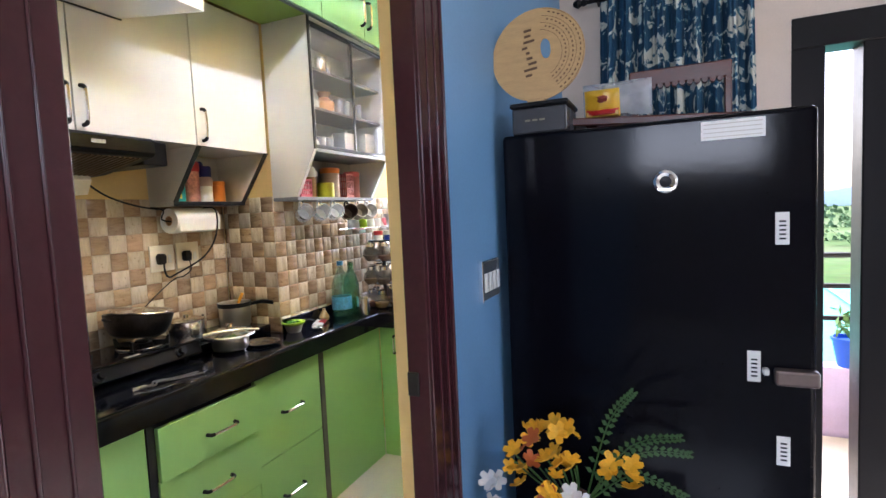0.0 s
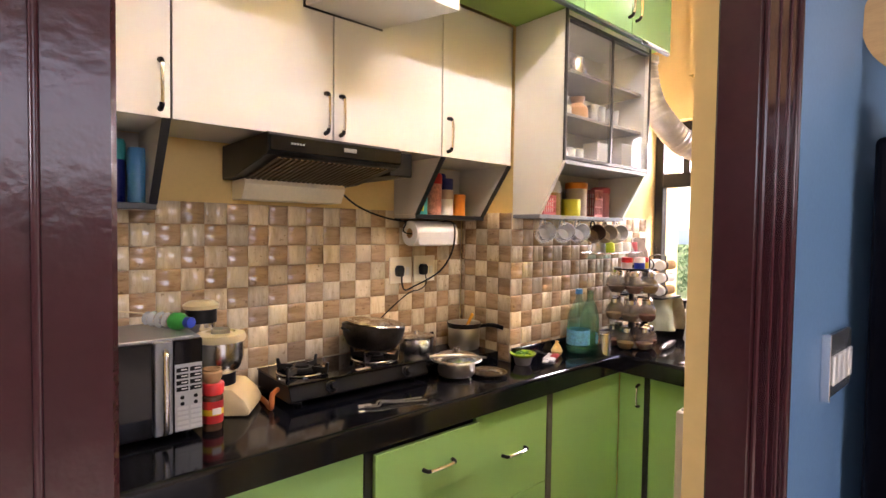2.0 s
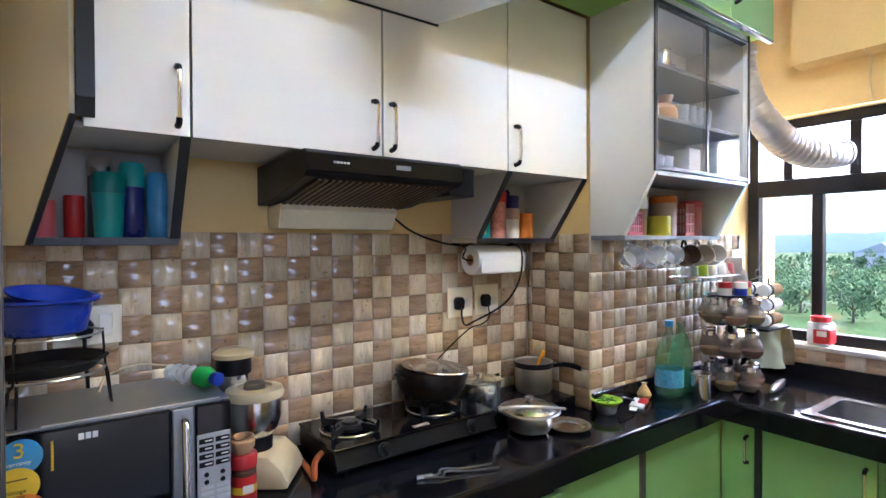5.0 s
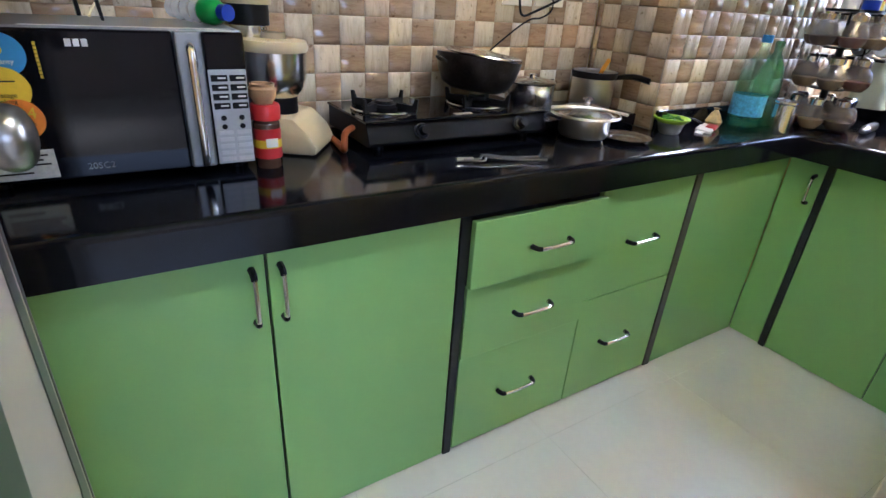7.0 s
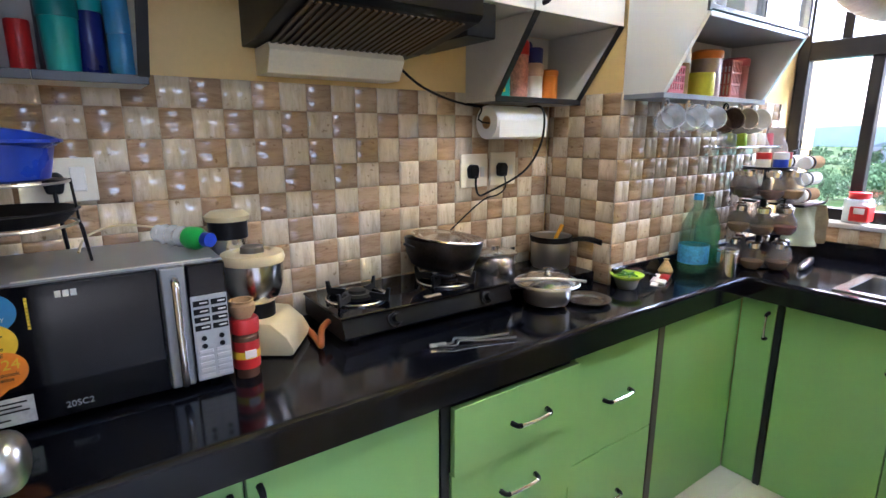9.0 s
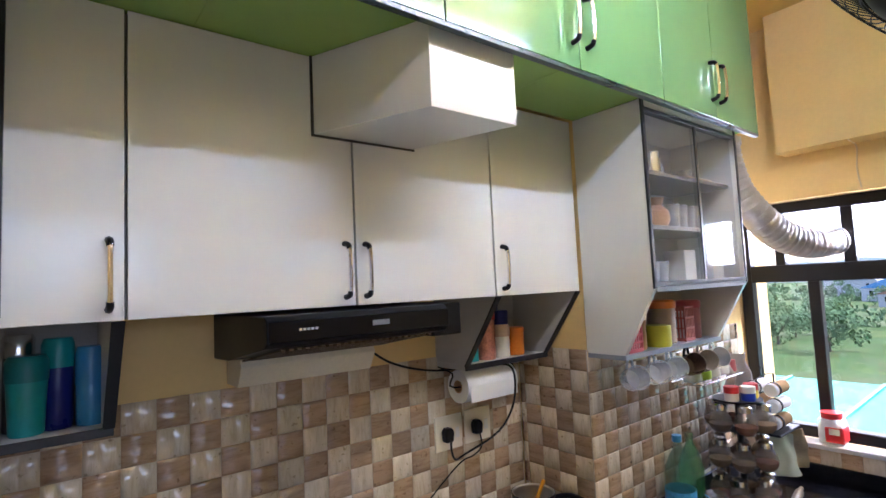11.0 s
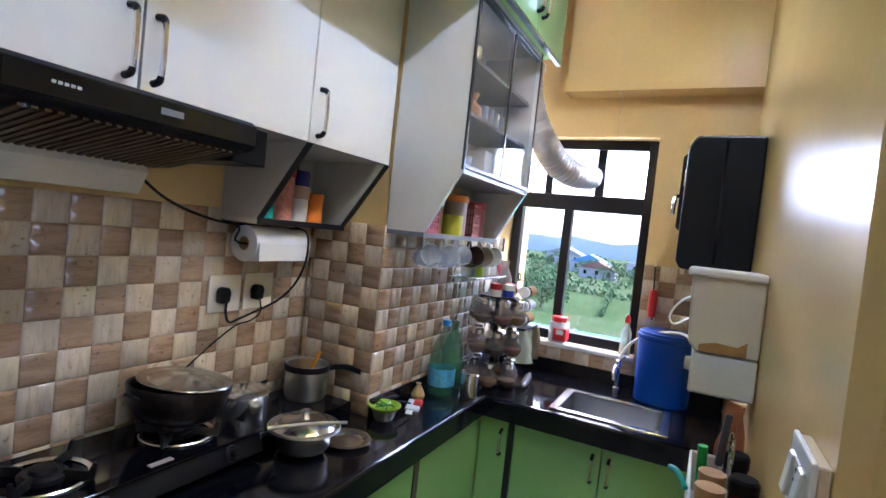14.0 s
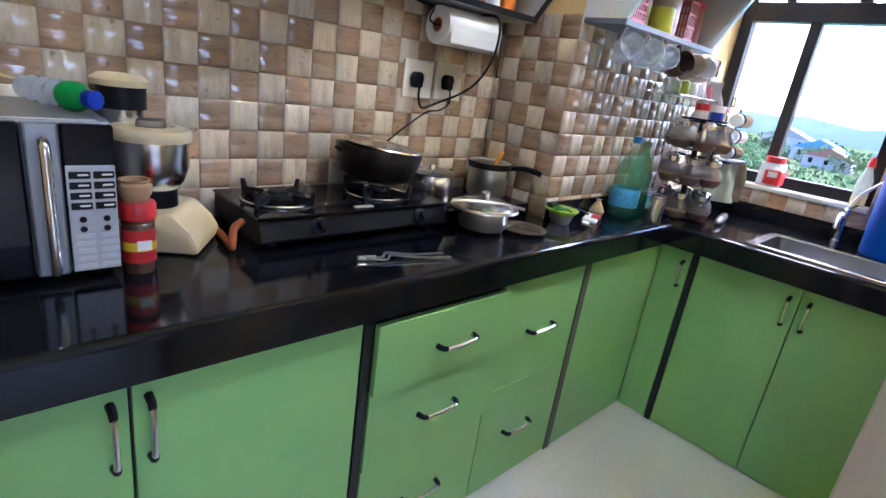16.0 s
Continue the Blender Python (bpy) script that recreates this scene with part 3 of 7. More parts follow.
# loft cabinets under the ceiling
LY = -0.655
# dark green-black strip stands for the shadow gap under the loft doors
GAPSHADE = surface("loft_gap_shade", (0.02, 0.04, 0.035), 0.3, vary=0.1, bump=0.0)
# same green laminate below, painted lighter and yellower for bounced light
LOFTU = surface("bounce_lit_underside", (0.27, 0.43, 0.10), 0.16, vary=0.03, bump=0.0, rough_vary=0.03)
for i, (x0, x1, hx) in enumerate(((-1.75, -1.23, -1.26), (-1.23, -0.83, -1.20), (-0.83, -0.385, -0.415), (-0.385, 0.03, -0.355), (0.03, 0.385, 0.355), (0.385, 0.742, 0.415))):
    c = thing("loft_cabinet", ((x0 + x1) / 2, LY, 2.29), "light green glossy loft cabinet below the ceiling", "cabinet", "green loft cabinets")
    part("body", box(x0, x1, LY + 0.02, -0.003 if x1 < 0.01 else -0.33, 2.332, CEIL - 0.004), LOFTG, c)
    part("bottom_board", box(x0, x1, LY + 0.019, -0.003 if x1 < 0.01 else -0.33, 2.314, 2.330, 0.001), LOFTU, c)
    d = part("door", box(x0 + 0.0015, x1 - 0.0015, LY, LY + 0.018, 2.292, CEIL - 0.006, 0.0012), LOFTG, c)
    part("gap_shade_strip", box(x0, x1, LY + 0.0005, LY + 0.0185, 2.280, 2.2915, 0.001), GAPSHADE, c, "dark strip for the shade under the door")
    handle(d, (hx, LY, 2.42), (0, 0, 1), 0.13, (0, -1, 0))

# glass cabinet on the pillar
GY, GX1 = -0.592, 0.672
gc = thing("glass_cabinet", (0.33, GY, 1.50), "white wall cabinet with sliding glass doors and full shelves", "cabinet")
sl = [(-0.33, 1.503), (-0.475, 1.503), (GY, 1.715), (GY, 2.312), (-0.33, 2.312)]
for a, b in ((0.0, 0.018), (GX1 - 0.018, GX1)):
    part("side_panel", prism(sl, "x", a, b), WHITE, gc)
part("back_panel", box(0.018, GX1 - 0.018, -0.338, -0.331, 1.503, 2.312), SHELF, gc)
part("top_board", box(0.018, GX1 - 0.018, GY + 0.004, -0.338, 2.294, 2.312), SHELF, gc)
part("shelf_board", box(0.018, GX1 - 0.018, GY + 0.002, -0.338, 1.704, 1.720, 0.001), surface("grey_edge", (0.2, 0.21, 0.22), 0.4), gc)
for z in (1.905, 2.085):
    part("shelf_board", box(0.018, GX1 - 0.018, GY + 0.03, -0.338, z, z + 0.014, 0.001), surface("dark_shelf", (0.12, 0.11, 0.1), 0.4), gc)
part("bottom_board", box(0.0, GX1, -0.478, -0.331, 1.487, 1.503, 0.001), surface("worn_grey_board", (0.22, 0.23, 0.26), 0.4, vary=0.15), gc)
for a, b, y in ((0.02, 0.36, GY + 0.008), (0.34, GX1 - 0.02, GY + 0.016)):
    p = part("glass_door", box(a, b, y - 0.002, y + 0.002, 1.735, 2.275, 0.0005), DOORGLASS, gc, "clear sliding glass door")
    p.visible_shadow = False
for z in (1.722, 2.275):
    part("rail", box(0.003, GX1 - 0.003, GY - 0.002, GY + 0.022, z, z + 0.014, 0.001), BLACKEDGE, gc, "dark sliding rail")
for a in (-0.002, GX1 - 0.012):
    part("edge_band", box(a, a + 0.014, GY - 0.004, GY + 0.004, 1.715, 2.312, 0.001), BLACKEDGE, gc, "black edge band")
part("edge_band", box(0.343, 0.357, GY + 0.002, GY + 0.006, 1.735, 2.275), BLACKEDGE, gc, "black edge band")

# cooker hood
hd = thing("cooker_hood", (-0.9, -0.25, 1.53), "black slanted cooker hood with slotted baffle and oil tray", "cooker hood")
HX0, HX1 = -1.12, -0.655
part("canopy", prism([(-0.003, 1.592), (-0.12, 1.596), (-0.385, 1.640), (-0.40, 1.650), (-0.40, 1.695), (-0.385, 1.706), (-0.003, 1.706)], "x", HX0, HX1, 0.003), BLACKP, hd)
part("front_glass", box(HX0 + 0.004, HX1 - 0.004, -0.404, -0.399, 1.652, 1.694, 0.001), BLACKGLOSS, hd, "glossy black control strip")
part("side_mark", box(HX1 + 0.002, HX1 + 0.10, -0.33, -0.003, 1.62, 1.706, 0.003), BLACKP, hd, "dark side filler")
bf = bmesh.new()
for k in range(22):
    x = HX0 + 0.035 + k * 0.018
    box(x, x + 0.009, -0.13, 0.13, -0.004, 0.0, bm=bf)
turned(bf, Matrix.Translation((0, -0.252, 1.6145)) @ pose(0, 0, 0, -9.4, 0, 0))
part("baffle_slats", bf, surface("bronze_baffle", (0.13, 0.09, 0.05), 0.45, 0.7), hd, "row of bronze baffle slats")
part("oil_tray", prism([(-0.008, 1.524), (-0.10, 1.524), (-0.13, 1.575), (-0.12, 1.593), (-0.008, 1.590)], "x", -1.09, -0.715, 0.002), surface("oil_tray_plastic", (0.74, 0.66, 0.48), 0.35), hd, "cream plastic oil tray")
for x in (HX0 + 0.05, HX1 - 0.05):
    part("lamp_lens", lathe([(0, 0), (0.010, 0), (0.010, 0.006), (0, 0.008)], (x, -0.365, 1.631), 12), GLASS, hd)
for k in range(5):
    part("logo_mark", box(HX0 + 0.065 + k * 0.009, HX0 + 0.0715 + k * 0.009, -0.4050, -0.4038, 1.673, 1.678), surface("pale_print", (0.4, 0.4, 0.4), 0.5), hd)
part("display", box(HX0 + 0.24, HX0 + 0.285, -0.4052, -0.4038, 1.670, 1.682), surface("grey_display", (0.2, 0.2, 0.2), 0.3), hd)

# open kitchen door leaf
LEAFM = surface("cream_door_laminate", (0.52, 0.43, 0.37), 0.3, vary=0.04, bump=0.0, rough_vary=0.0)
LEAFD = surface("dark_leaf_inlay", (0.10, 0.095, 0.08), 0.3, vary=0.15, bump=0.0, rough_vary=0.0)
leaf = thing("open_door", (-1.67, -1.10, 0.01), "open cream laminate door with dark sweeping inlay bands", "door")
LM = Matrix.Translation((-1.664, -1.43, 0)) @ pose(0, 0, 0, 0, 0, -2.4)
part("panel", turned(box(-0.035, 0.0, 0.0, 0.668, 0.01, 2.05, 0.002), LM), LEAFM, leaf)
part("edge_strip", turned(box(-0.036, 0.001, 0.669, 0.675, 0.01, 2.05, 0.001), LM), LEAFD, leaf, "dark lipping strip")
for pts in ([(0.22, 0.02), (0.36, 0.02), (0.50, 0.9), (0.60, 1.52), (0.47, 1.1), (0.30, 0.55)], [(0.62, 0.02), (0.652, 0.02), (0.652, 1.62), (0.63, 1.3)], [(0.0, 0.9), (0.10, 1.2), (0.34, 2.04), (0.22, 2.04), (0.0, 1.5)], [(0.45, 0.02), (0.56, 0.02), (0.63, 0.62), (0.52, 0.34)]):
    part("inlay", turned(prism(pts, "x", 0.0005, 0.0022), LM), LEAFD, leaf, "dark inlay band")
KN = pose(-1.619, -0.822, 1.066, 0, 90, -2.4)
part("knob", turned(lathe([(0.012, -0.012), (0.012, 0.006), (0.020, 0.007), (0.025, 0.010), (0.0285, 0.014), (0.0305, 0.019), (0.031, 0.024), (0.0303, 0.030), (0.028, 0.035), (0.024, 0.039), (0.018, 0.042), (0.010, 0.0443), (0, 0.045)], seg=48), KN), surface("worn_knob_steel", (0.42, 0.41, 0.39), 0.3, 1.0, vary=0.15, scale=30, fine=120, bump=0.0, rough_vary=0.08), leaf, "round brushed steel door knob", True)
part("knob_rose", turned(lathe([(0, -0.013), (0.026, -0.013), (0.025, -0.008), (0.012, -0.006), (0, -0.006)], seg=28), KN), STEEL, leaf, "", True)

# ---- things on the counter ----
# microwave oven
MX0, MX1, MY, MZ0, MZ1 = -1.735, -1.275, -0.325, 0.866, 1.125
mw = thing("microwave_oven", ((MX0 + MX1) / 2, -0.17, TOP), "silver and black microwave oven with round stickers, on the counter", "microwave")
part("body", box(MX0, MX1, MY + 0.02, -0.02, MZ0, MZ1, 0.004, 2), SILVERP, mw)
part("door", box(MX0 + 0.002, -1.399, MY, MY + 0.02, MZ0 + 0.003, MZ1 - 0.003, 0.004, 2), BLACKGLOSS, mw, "black glass door")
part("handle_strip", box(-1.397, -1.352, MY - 0.003, MY + 0.02, MZ0 + 0.003, MZ1 - 0.003, 0.004, 2), SILVERP, mw)
part("handle", tube(smooth_path([(-1.374, MY - 0.003, MZ0 + 0.012), (-1.374, MY - 0.026, MZ0 + 0.022), (-1.374, MY - 0.030, MZ0 + 0.06), (-1.374, MY - 0.030, MZ1 - 0.07), (-1.374, MY - 0.026, MZ1 - 0.034), (-1.374, MY - 0.003, MZ1 - 0.024)], 6), 0.0078, 12), CHROME, mw, "round chrome door handle", True)
part("control_panel", box(-1.350, MX1 - 0.001, MY, MY + 0.02, MZ0 + 0.003, MZ1 - 0.003, 0.004, 2), BLACKGLOSS, mw)
kp = part("keypad", box(-1.348, MX1 - 0.003, MY - 0.0022, MY - 0.0002, MZ0 + 0.006, MZ0 + 0.19, 0.001), surface("silver_keypad", (0.42, 0.43, 0.45), 0.4, 0.3), mw, "silver keypad")
for r in range(4):
    for c in range(2):
        x, z = -1.344 + c * 0.034, MZ0 + 0.168 - r * 0.0175
        part("button", box(x, x + 0.030, MY - 0.0036, MY - 0.002, z, z + 0.012, 0.0008), BLACKP, kp)
        part("button_text", box(x + 0.012, x + 0.027, MY - 0.0042, MY - 0.0036, z + 0.005, z + 0.008), WHITEP, kp)
for r in range(2):
    for c in range(2):
        part("knob_button", turned(lathe([(0, 0), (0.0055, 0), (0.005, 0.002), (0, 0.002)], seg=14), pose(-1.329 + c * 0.034, MY - 0.002, MZ0 + 0.098 - r * 0.017, 90, 0, 0)), BLACKP, kp)
for r in range(5):
    for c in range(2):
        x, z = -1.342 + c * 0.034, MZ0 + 0.065 - r * 0.0135
        part("flat_button", box(x, x + 0.028, MY - 0.003, MY - 0.002, z, z + 0.008, 0.0006), surface("pale_button", (0.5, 0.5, 0.52), 0.5), kp)
for k in range(3):
    part("brand_mark", box(-1.561 + k * 0.0115, -1.552 + k * 0.0115, MY - 0.0012, MY, MZ1 - 0.030, MZ1 - 0.018), WHITEP, mw)
lettering("20SC2", 0.0165, pose(-1.571, MY - 0.0005, MZ0 + 0.019, 90, 0, 0), mw, surface("grey_print", (0.34, 0.34, 0.34), 0.5), "model_lettering")
INK = surface("dark_print", (0.02, 0.015, 0.01), 0.5)
for x, z, rr, mat_, words in ((-1.650, 1.082, 0.034, SKYP, (("3", 0.040, -0.012, 0.000, YELLOW), ("warranty", 0.011, -0.024, -0.014, WHITEP))),
                              (-1.657, 1.028, 0.036, YELLOW, (("Multistage", 0.0105, -0.028, -0.012, INK), ("cooking", 0.0105, -0.020, -0.022, INK))),
                              (-1.647, 0.979, 0.034, ORANGE, (("24", 0.026, -0.002, 0.002, YELLOW), ("autocook", 0.010, -0.018, -0.010, INK), ("menus", 0.010, -0.014, -0.019, INK)))):
    lift = 0.0008 + 0.0007 * (mat_ is YELLOW) + 0.0014 * (mat_ is ORANGE)
    st = part("sticker", turned(lathe([(0, 0), (rr, 0), (rr, 0.0006), (0, 0.0007)], seg=36), pose(x, MY - lift, z, 90, 0, 0)), mat_, mw, "round coloured sticker")
    for word, size, dx, dz, ink in words:
        lettering(word, size, pose(x + dx, MY - lift - 0.0012, z + dz, 90, 0, 0), st, ink, "sticker_lettering")
part("sticker_tail", turned(prism([(-0.004, 0.0), (0.016, 0.0), (-0.012, -0.022)], "y", -0.0006, 0.0), pose(-1.655, MY - 0.0022, 0.949)), ORANGE, mw, "orange speech-bubble tail")
part("chef_hat", turned(lathe([(0, 0), (0.008, 0), (0.008, 0.0006), (0, 0.0007)], seg=16), pose(-1.664, MY - 0.0032, 0.987, 90, 0, 0)), WHITEP, mw, "white printed mark")
for k in range(9):
    part("print_bar", box(-1.6045, -1.6005, MY - 0.0014, MY - 0.0002, 1.045 + k * 0.0065, 1.050 + k * 0.0065), YELLOW, mw)
part("print_bar", box(-1.690, -1.640, MY - 0.0026, MY - 0.0022, 1.040, 1.0425), INK, mw)
ws = part("sticker", box(-1.712, -1.614, MY - 0.0014, MY - 0.0002, 0.876, 0.927, 0.0006), surface("smudged_sticker", (0.46, 0.48, 0.47), 0.45, vary=0.2, scale=40, fine=160), mw, "grey-white paper sticker")
for bz, bx in ((0.916, -1.624), (0.908, -1.632), (0.900, -1.622), (0.886, -1.650)):
    part("print_bar", box(-1.704, bx, MY - 0.0020, MY - 0.0013, bz, bz + 0.003), BLACKP, ws)
for x in (MX0 + 0.03, MX1 - 0.03):
    for y in (MY + 0.05, -0.05):
        part("foot", lathe([(0, 0), (0.012, 0), (0.012, 0.017), (0, 0.017)], (x, y, TOP), 12), BLACKP, mw)
part("top_strip", box(-1.62, MX1 - 0.02, MY + 0.022, MY + 0.030, MZ1, MZ1 + 0.0012), WHITEP, mw)

# wire stand, blue tub and black pan on the microwave
SZ = MZ1
ws = thing("wire_stand", (-1.615, -0.19, SZ), "thin black wire pot stand on the microwave oven", "stand")
for z, rr in ((SZ + 0.164, 0.100), (SZ + 0.084, 0.104)):
    part("ring", tube([(-1.615 + rr * math.cos(a * math.pi / 16), -0.19 + rr * math.sin(a * math.pi / 16), z) for a in range(32)], 0.0028, 6, closed=True), DULLSTEEL, ws)
for k in range(3):
    a = k * 2.1 + 0.05
    cx, cy = math.cos(a), math.sin(a)
    part("leg", tube([(-1.615 + 0.101 * cx, -0.19 + 0.101 * cy, SZ + 0.168), (-1.615 + 0.106 * cx, -0.19 + 0.106 * cy, SZ + 0.084), (-1.615 + 0.110 * cx + 0.008 * cy, -0.19 + 0.110 * cy - 0.008 * cx, SZ + 0.07), (-1.615 + 0.116 * cx + 0.010 * cy, -0.19 + 0.116 * cy - 0.010 * cx, SZ + 0.003), (-1.615 + 0.116 * cx - 0.010 * cy, -0.19 + 0.116 * cy + 0.010 * cx, SZ + 0.003), (-1.615 + 0.106 * cx - 0.006 * cy, -0.19 + 0.106 * cy + 0.006 * cx, SZ + 0.082)], 0.0026, 6), IRON, ws)
solo("plastic_tub", lathe([(0, 0.0), (0.066, 0.0), (0.073, 0.004), (0.086, 0.066), (0.100, 0.070), (0.100, 0.076), (0.084, 0.074), (0.068, 0.006), (0, 0.004)], (-1.615, -0.19, SZ + 0.167), 32), BLUEP, "royal blue plastic tub on the wire stand", "tub", smooth=True)
solo("plastic_sieve", turned(lathe([(0, 0), (0.05, 0.004), (0.078, 0.03), (0.084, 0.03), (0.054, 0.001), (0, -0.003)], seg=28), pose(-1.605, -0.19, SZ + 0.222, 8, 9, 0)), BLUEP, "blue plastic bowl tipped into the tub", "bowl", smooth=True)
pn = thing("frying_pan", (-1.615, -0.19, SZ + 0.084), "black non-stick pan on the wire stand", "pan")
part("dish", lathe([(0, 0.0), (0.085, 0.0), (0.108, 0.022), (0.113, 0.024), (0.108, 0.027), (0.083, 0.005), (0, 0.004)], (-1.615, -0.19, SZ + 0.087), 36), IRON, pn, "", True)
# bottle lying on the microwave
lb = thing("soft_drink_bottle", (-1.33, -0.10, SZ), "crumpled clear bottle with green neck and blue cap lying down", "bottle")
LB = pose(-1.316, -0.172, SZ + 0.026, 0, 90, -62)
part("bottle_body", turned(lathe([(0, -0.11), (0.012, -0.11), (0.021, -0.102), (0.016, -0.09), (0.024, -0.076), (0.018, -0.062), (0.025, -0.046), (0.019, -0.034), (0.025, -0.018), (0.020, -0.006), (0.024, 0.005), (0.0, 0.005)], seg=11), LB), CLEARPET, lb, "clear crumpled plastic", True)
part("neck", turned(lathe([(0, 0.005), (0.025, 0.006), (0.026, 0.03), (0.020, 0.045), (0.013, 0.055), (0, 0.055)], seg=18), LB), GREENP, lb, "green plastic neck", True)
part("cap", turned(lathe([(0, 0.055), (0.016, 0.055), (0.016, 0.073), (0, 0.074)], seg=18), LB), BLUEP, lb, "blue cap", True)
solo("loose_cable", tube(smooth_path([(-1.52, -0.10, SZ + 0.004), (-1.50, -0.05, SZ + 0.03), (-1.44, -0.035, SZ + 0.045), (-1.37, -0.04, SZ + 0.035), (-1.32, -0.045, SZ + 0.02)], 6), 0.0028, 6), CREAMP, "thin cream cable on the microwave top", "cable", smooth=True)

# mixer grinder
mg = thing("mixer_grinder", (-1.165, -0.17, TOP), "cream mixer grinder with a steel jar and cream lid", "mixer grinder")
part("base", turned(prism([(-0.085, 0.0), (0.085, 0.0), (0.088, 0.02), (0.072, 0.05), (0.035, 0.085), (-0.055, 0.09), (-0.08, 0.06)], "y", -0.08, 0.08, 0.010), Matrix.Translation((-1.155, -0.165, TOP + 0.002)) @ pose(0, 0, 0, 0, 0, -35)), CREAMP, mg, "cream plastic motor base", True)
part("coupling", lathe([(0, 0.088), (0.045, 0.088), (0.045, 0.125), (0, 0.125)], (-1.178, -0.165, TOP), 24), BLACKP, mg, "", True)
part("jar", lathe([(0, 0.125), (0.045, 0.125), (0.058, 0.14), (0.068, 0.17), (0.071, 0.225), (0, 0.225)], (-1.178, -0.165, TOP), 32), STEEL, mg, "polished steel jar", True)
part("lid", lathe([(0.0, 0.226), (0.073, 0.224), (0.076, 0.234), (0.072, 0.247), (0.045, 0.252), (0.040, 0.246), (0, 0.246)], (-1.178, -0.165, TOP), 32), CREAMP, mg, "cream plastic lid", True)
part("lid_cap", lathe([(0, 0.246), (0.028, 0.246), (0.026, 0.262), (0, 0.262)], (-1.178, -0.165, TOP), 20), FROST, mg, "clear lid cap", True)
j2 = thing("mixer_jar", (-1.205, -0.065, TOP), "tall steel mixer jar with a cream lid", "jar")
part("jar_body", lathe([(0, 0.0), (0.038, 0.0), (0.042, 0.02), (0.044, 0.28), (0, 0.28)], (-1.205, -0.06, TOP), 28), STEEL, j2, "", True)
part("collar", lathe([(0.03, 0.27), (0.047, 0.27), (0.047, 0.315), (0.03, 0.315)], (-1.205, -0.06, TOP), 28), BLACKP, j2, "black collar", True)
part("lid", lathe([(0, 0.315), (0.053, 0.315), (0.055, 0.327), (0.04, 0.338), (0, 0.34)], (-1.205, -0.06, TOP), 28), CREAMP, j2, "cream lid", True)
cj = thing("coffee_jar", (-1.242, -0.30, TOP), "glass jar with red label, red lid and cork on top", "jar")
part("jar_body", lathe([(0, 0), (0.026, 0), (0.028, 0.004), (0.028, 0.095), (0.022, 0.103), (0, 0.103)], (-1.242, -0.30, TOP), 24), surface("brown_glass_jar", (0.10, 0.05, 0.03), 0.12), cj, "", True)
part("label_band", lathe([(0.0284, 0.022), (0.0288, 0.022), (0.0288, 0.085), (0.0284, 0.085)], (-1.242, -0.30, TOP), 24), REDP, cj, "red paper label", True)
part("label_band", lathe([(0.029, 0.045), (0.0292, 0.045), (0.0292, 0.062), (0.029, 0.062)], (-1.242, -0.30, TOP), 24), YELLOW, cj, "yellow label stripe", True)
part("label_patch", box(-1.252, -1.228, -0.3302, -0.3285, TOP + 0.048, TOP + 0.066), WHITEP, cj)
part("lid", lathe([(0, 0.103), (0.030, 0.103), (0.031, 0.13), (0.028, 0.135), (0, 0.135)], (-1.242, -0.30, TOP), 24), REDP, cj, "red screw lid", True)
solo("clay_cup", lathe([(0, 0.135), (0.019, 0.135), (0.027, 0.150), (0.028, 0.165), (0.024, 0.170), (0.026, 0.175), (0.022, 0.175), (0.020, 0.15), (0, 0.145)], (-1.244, -0.30, TOP), 24), CORK, "small tan clay cup standing on a jar lid", "cup", smooth=True)

# gas stove with two burners
GX0, GX1_, GYF, GYB = -1.01, -0.44, -0.305, -0.03
DARKRING = surface("dark_knob_ring", (0.07, 0.07, 0.075), 0.3, 0.8)
gs = thing("gas_stove", (-0.725, -0.17, TOP), "black glass-top two-burner gas stove with chrome rings", "stove")
part("body", prism([(GYF + 0.012, 0.866), (GYF, 0.875), (GYF + 0.022, 0.92), (GYB, 0.92), (GYB, 0.866)], "x", GX0 + 0.004, GX1_ - 0.004, 0.002), BLACKP, gs)
part("glass_top", box(GX0, GX1_, GYF + 0.012, GYB + 0.002, 0.921, 0.928, 0.002), BLACKGLOSS, gs, "black glass top")
for x in (GX0 + 0.05, GX1_ - 0.05):
    for y in (GYF + 0.05, GYB - 0.04):
        part("foot", lathe([(0, 0), (0.014, 0), (0.012, 0.018), (0, 0.018)], (x, y, TOP), 12), BLACKP, gs)
for bx_, by_ in ((-0.90, -0.16), (-0.60, -0.16)):
    part("drip_ring", lathe([(0.076, 0.928), (0.088, 0.928), (0.089, 0.932), (0.086, 0.935), (0.077, 0.931)], (bx_, by_, 0), 36), STEEL, gs, "chrome drip ring", True)
    part("burner", lathe([(0, 0.928), (0.042, 0.928), (0.044, 0.938), (0.036, 0.944), (0.026, 0.944), (0.024, 0.952), (0, 0.953)], (bx_, by_, 0), 28), IRON, gs, "cast iron burner", True)
    for k in range(4):
        a = k * math.pi / 2 + 0.6
        c, s = math.cos(a), math.sin(a)
        arm = prism([(0.035, 0.930), (0.098, 0.930), (0.102, 0.966), (0.094, 0.966), (0.086, 0.948), (0.04, 0.950)], "y", -0.0035, 0.0035)
        part("pan_support", turned(arm, Matrix.Translation((bx_, by_, 0)) @ pose(0, 0, 0, 0, 0, math.degrees(a))), IRON, gs)
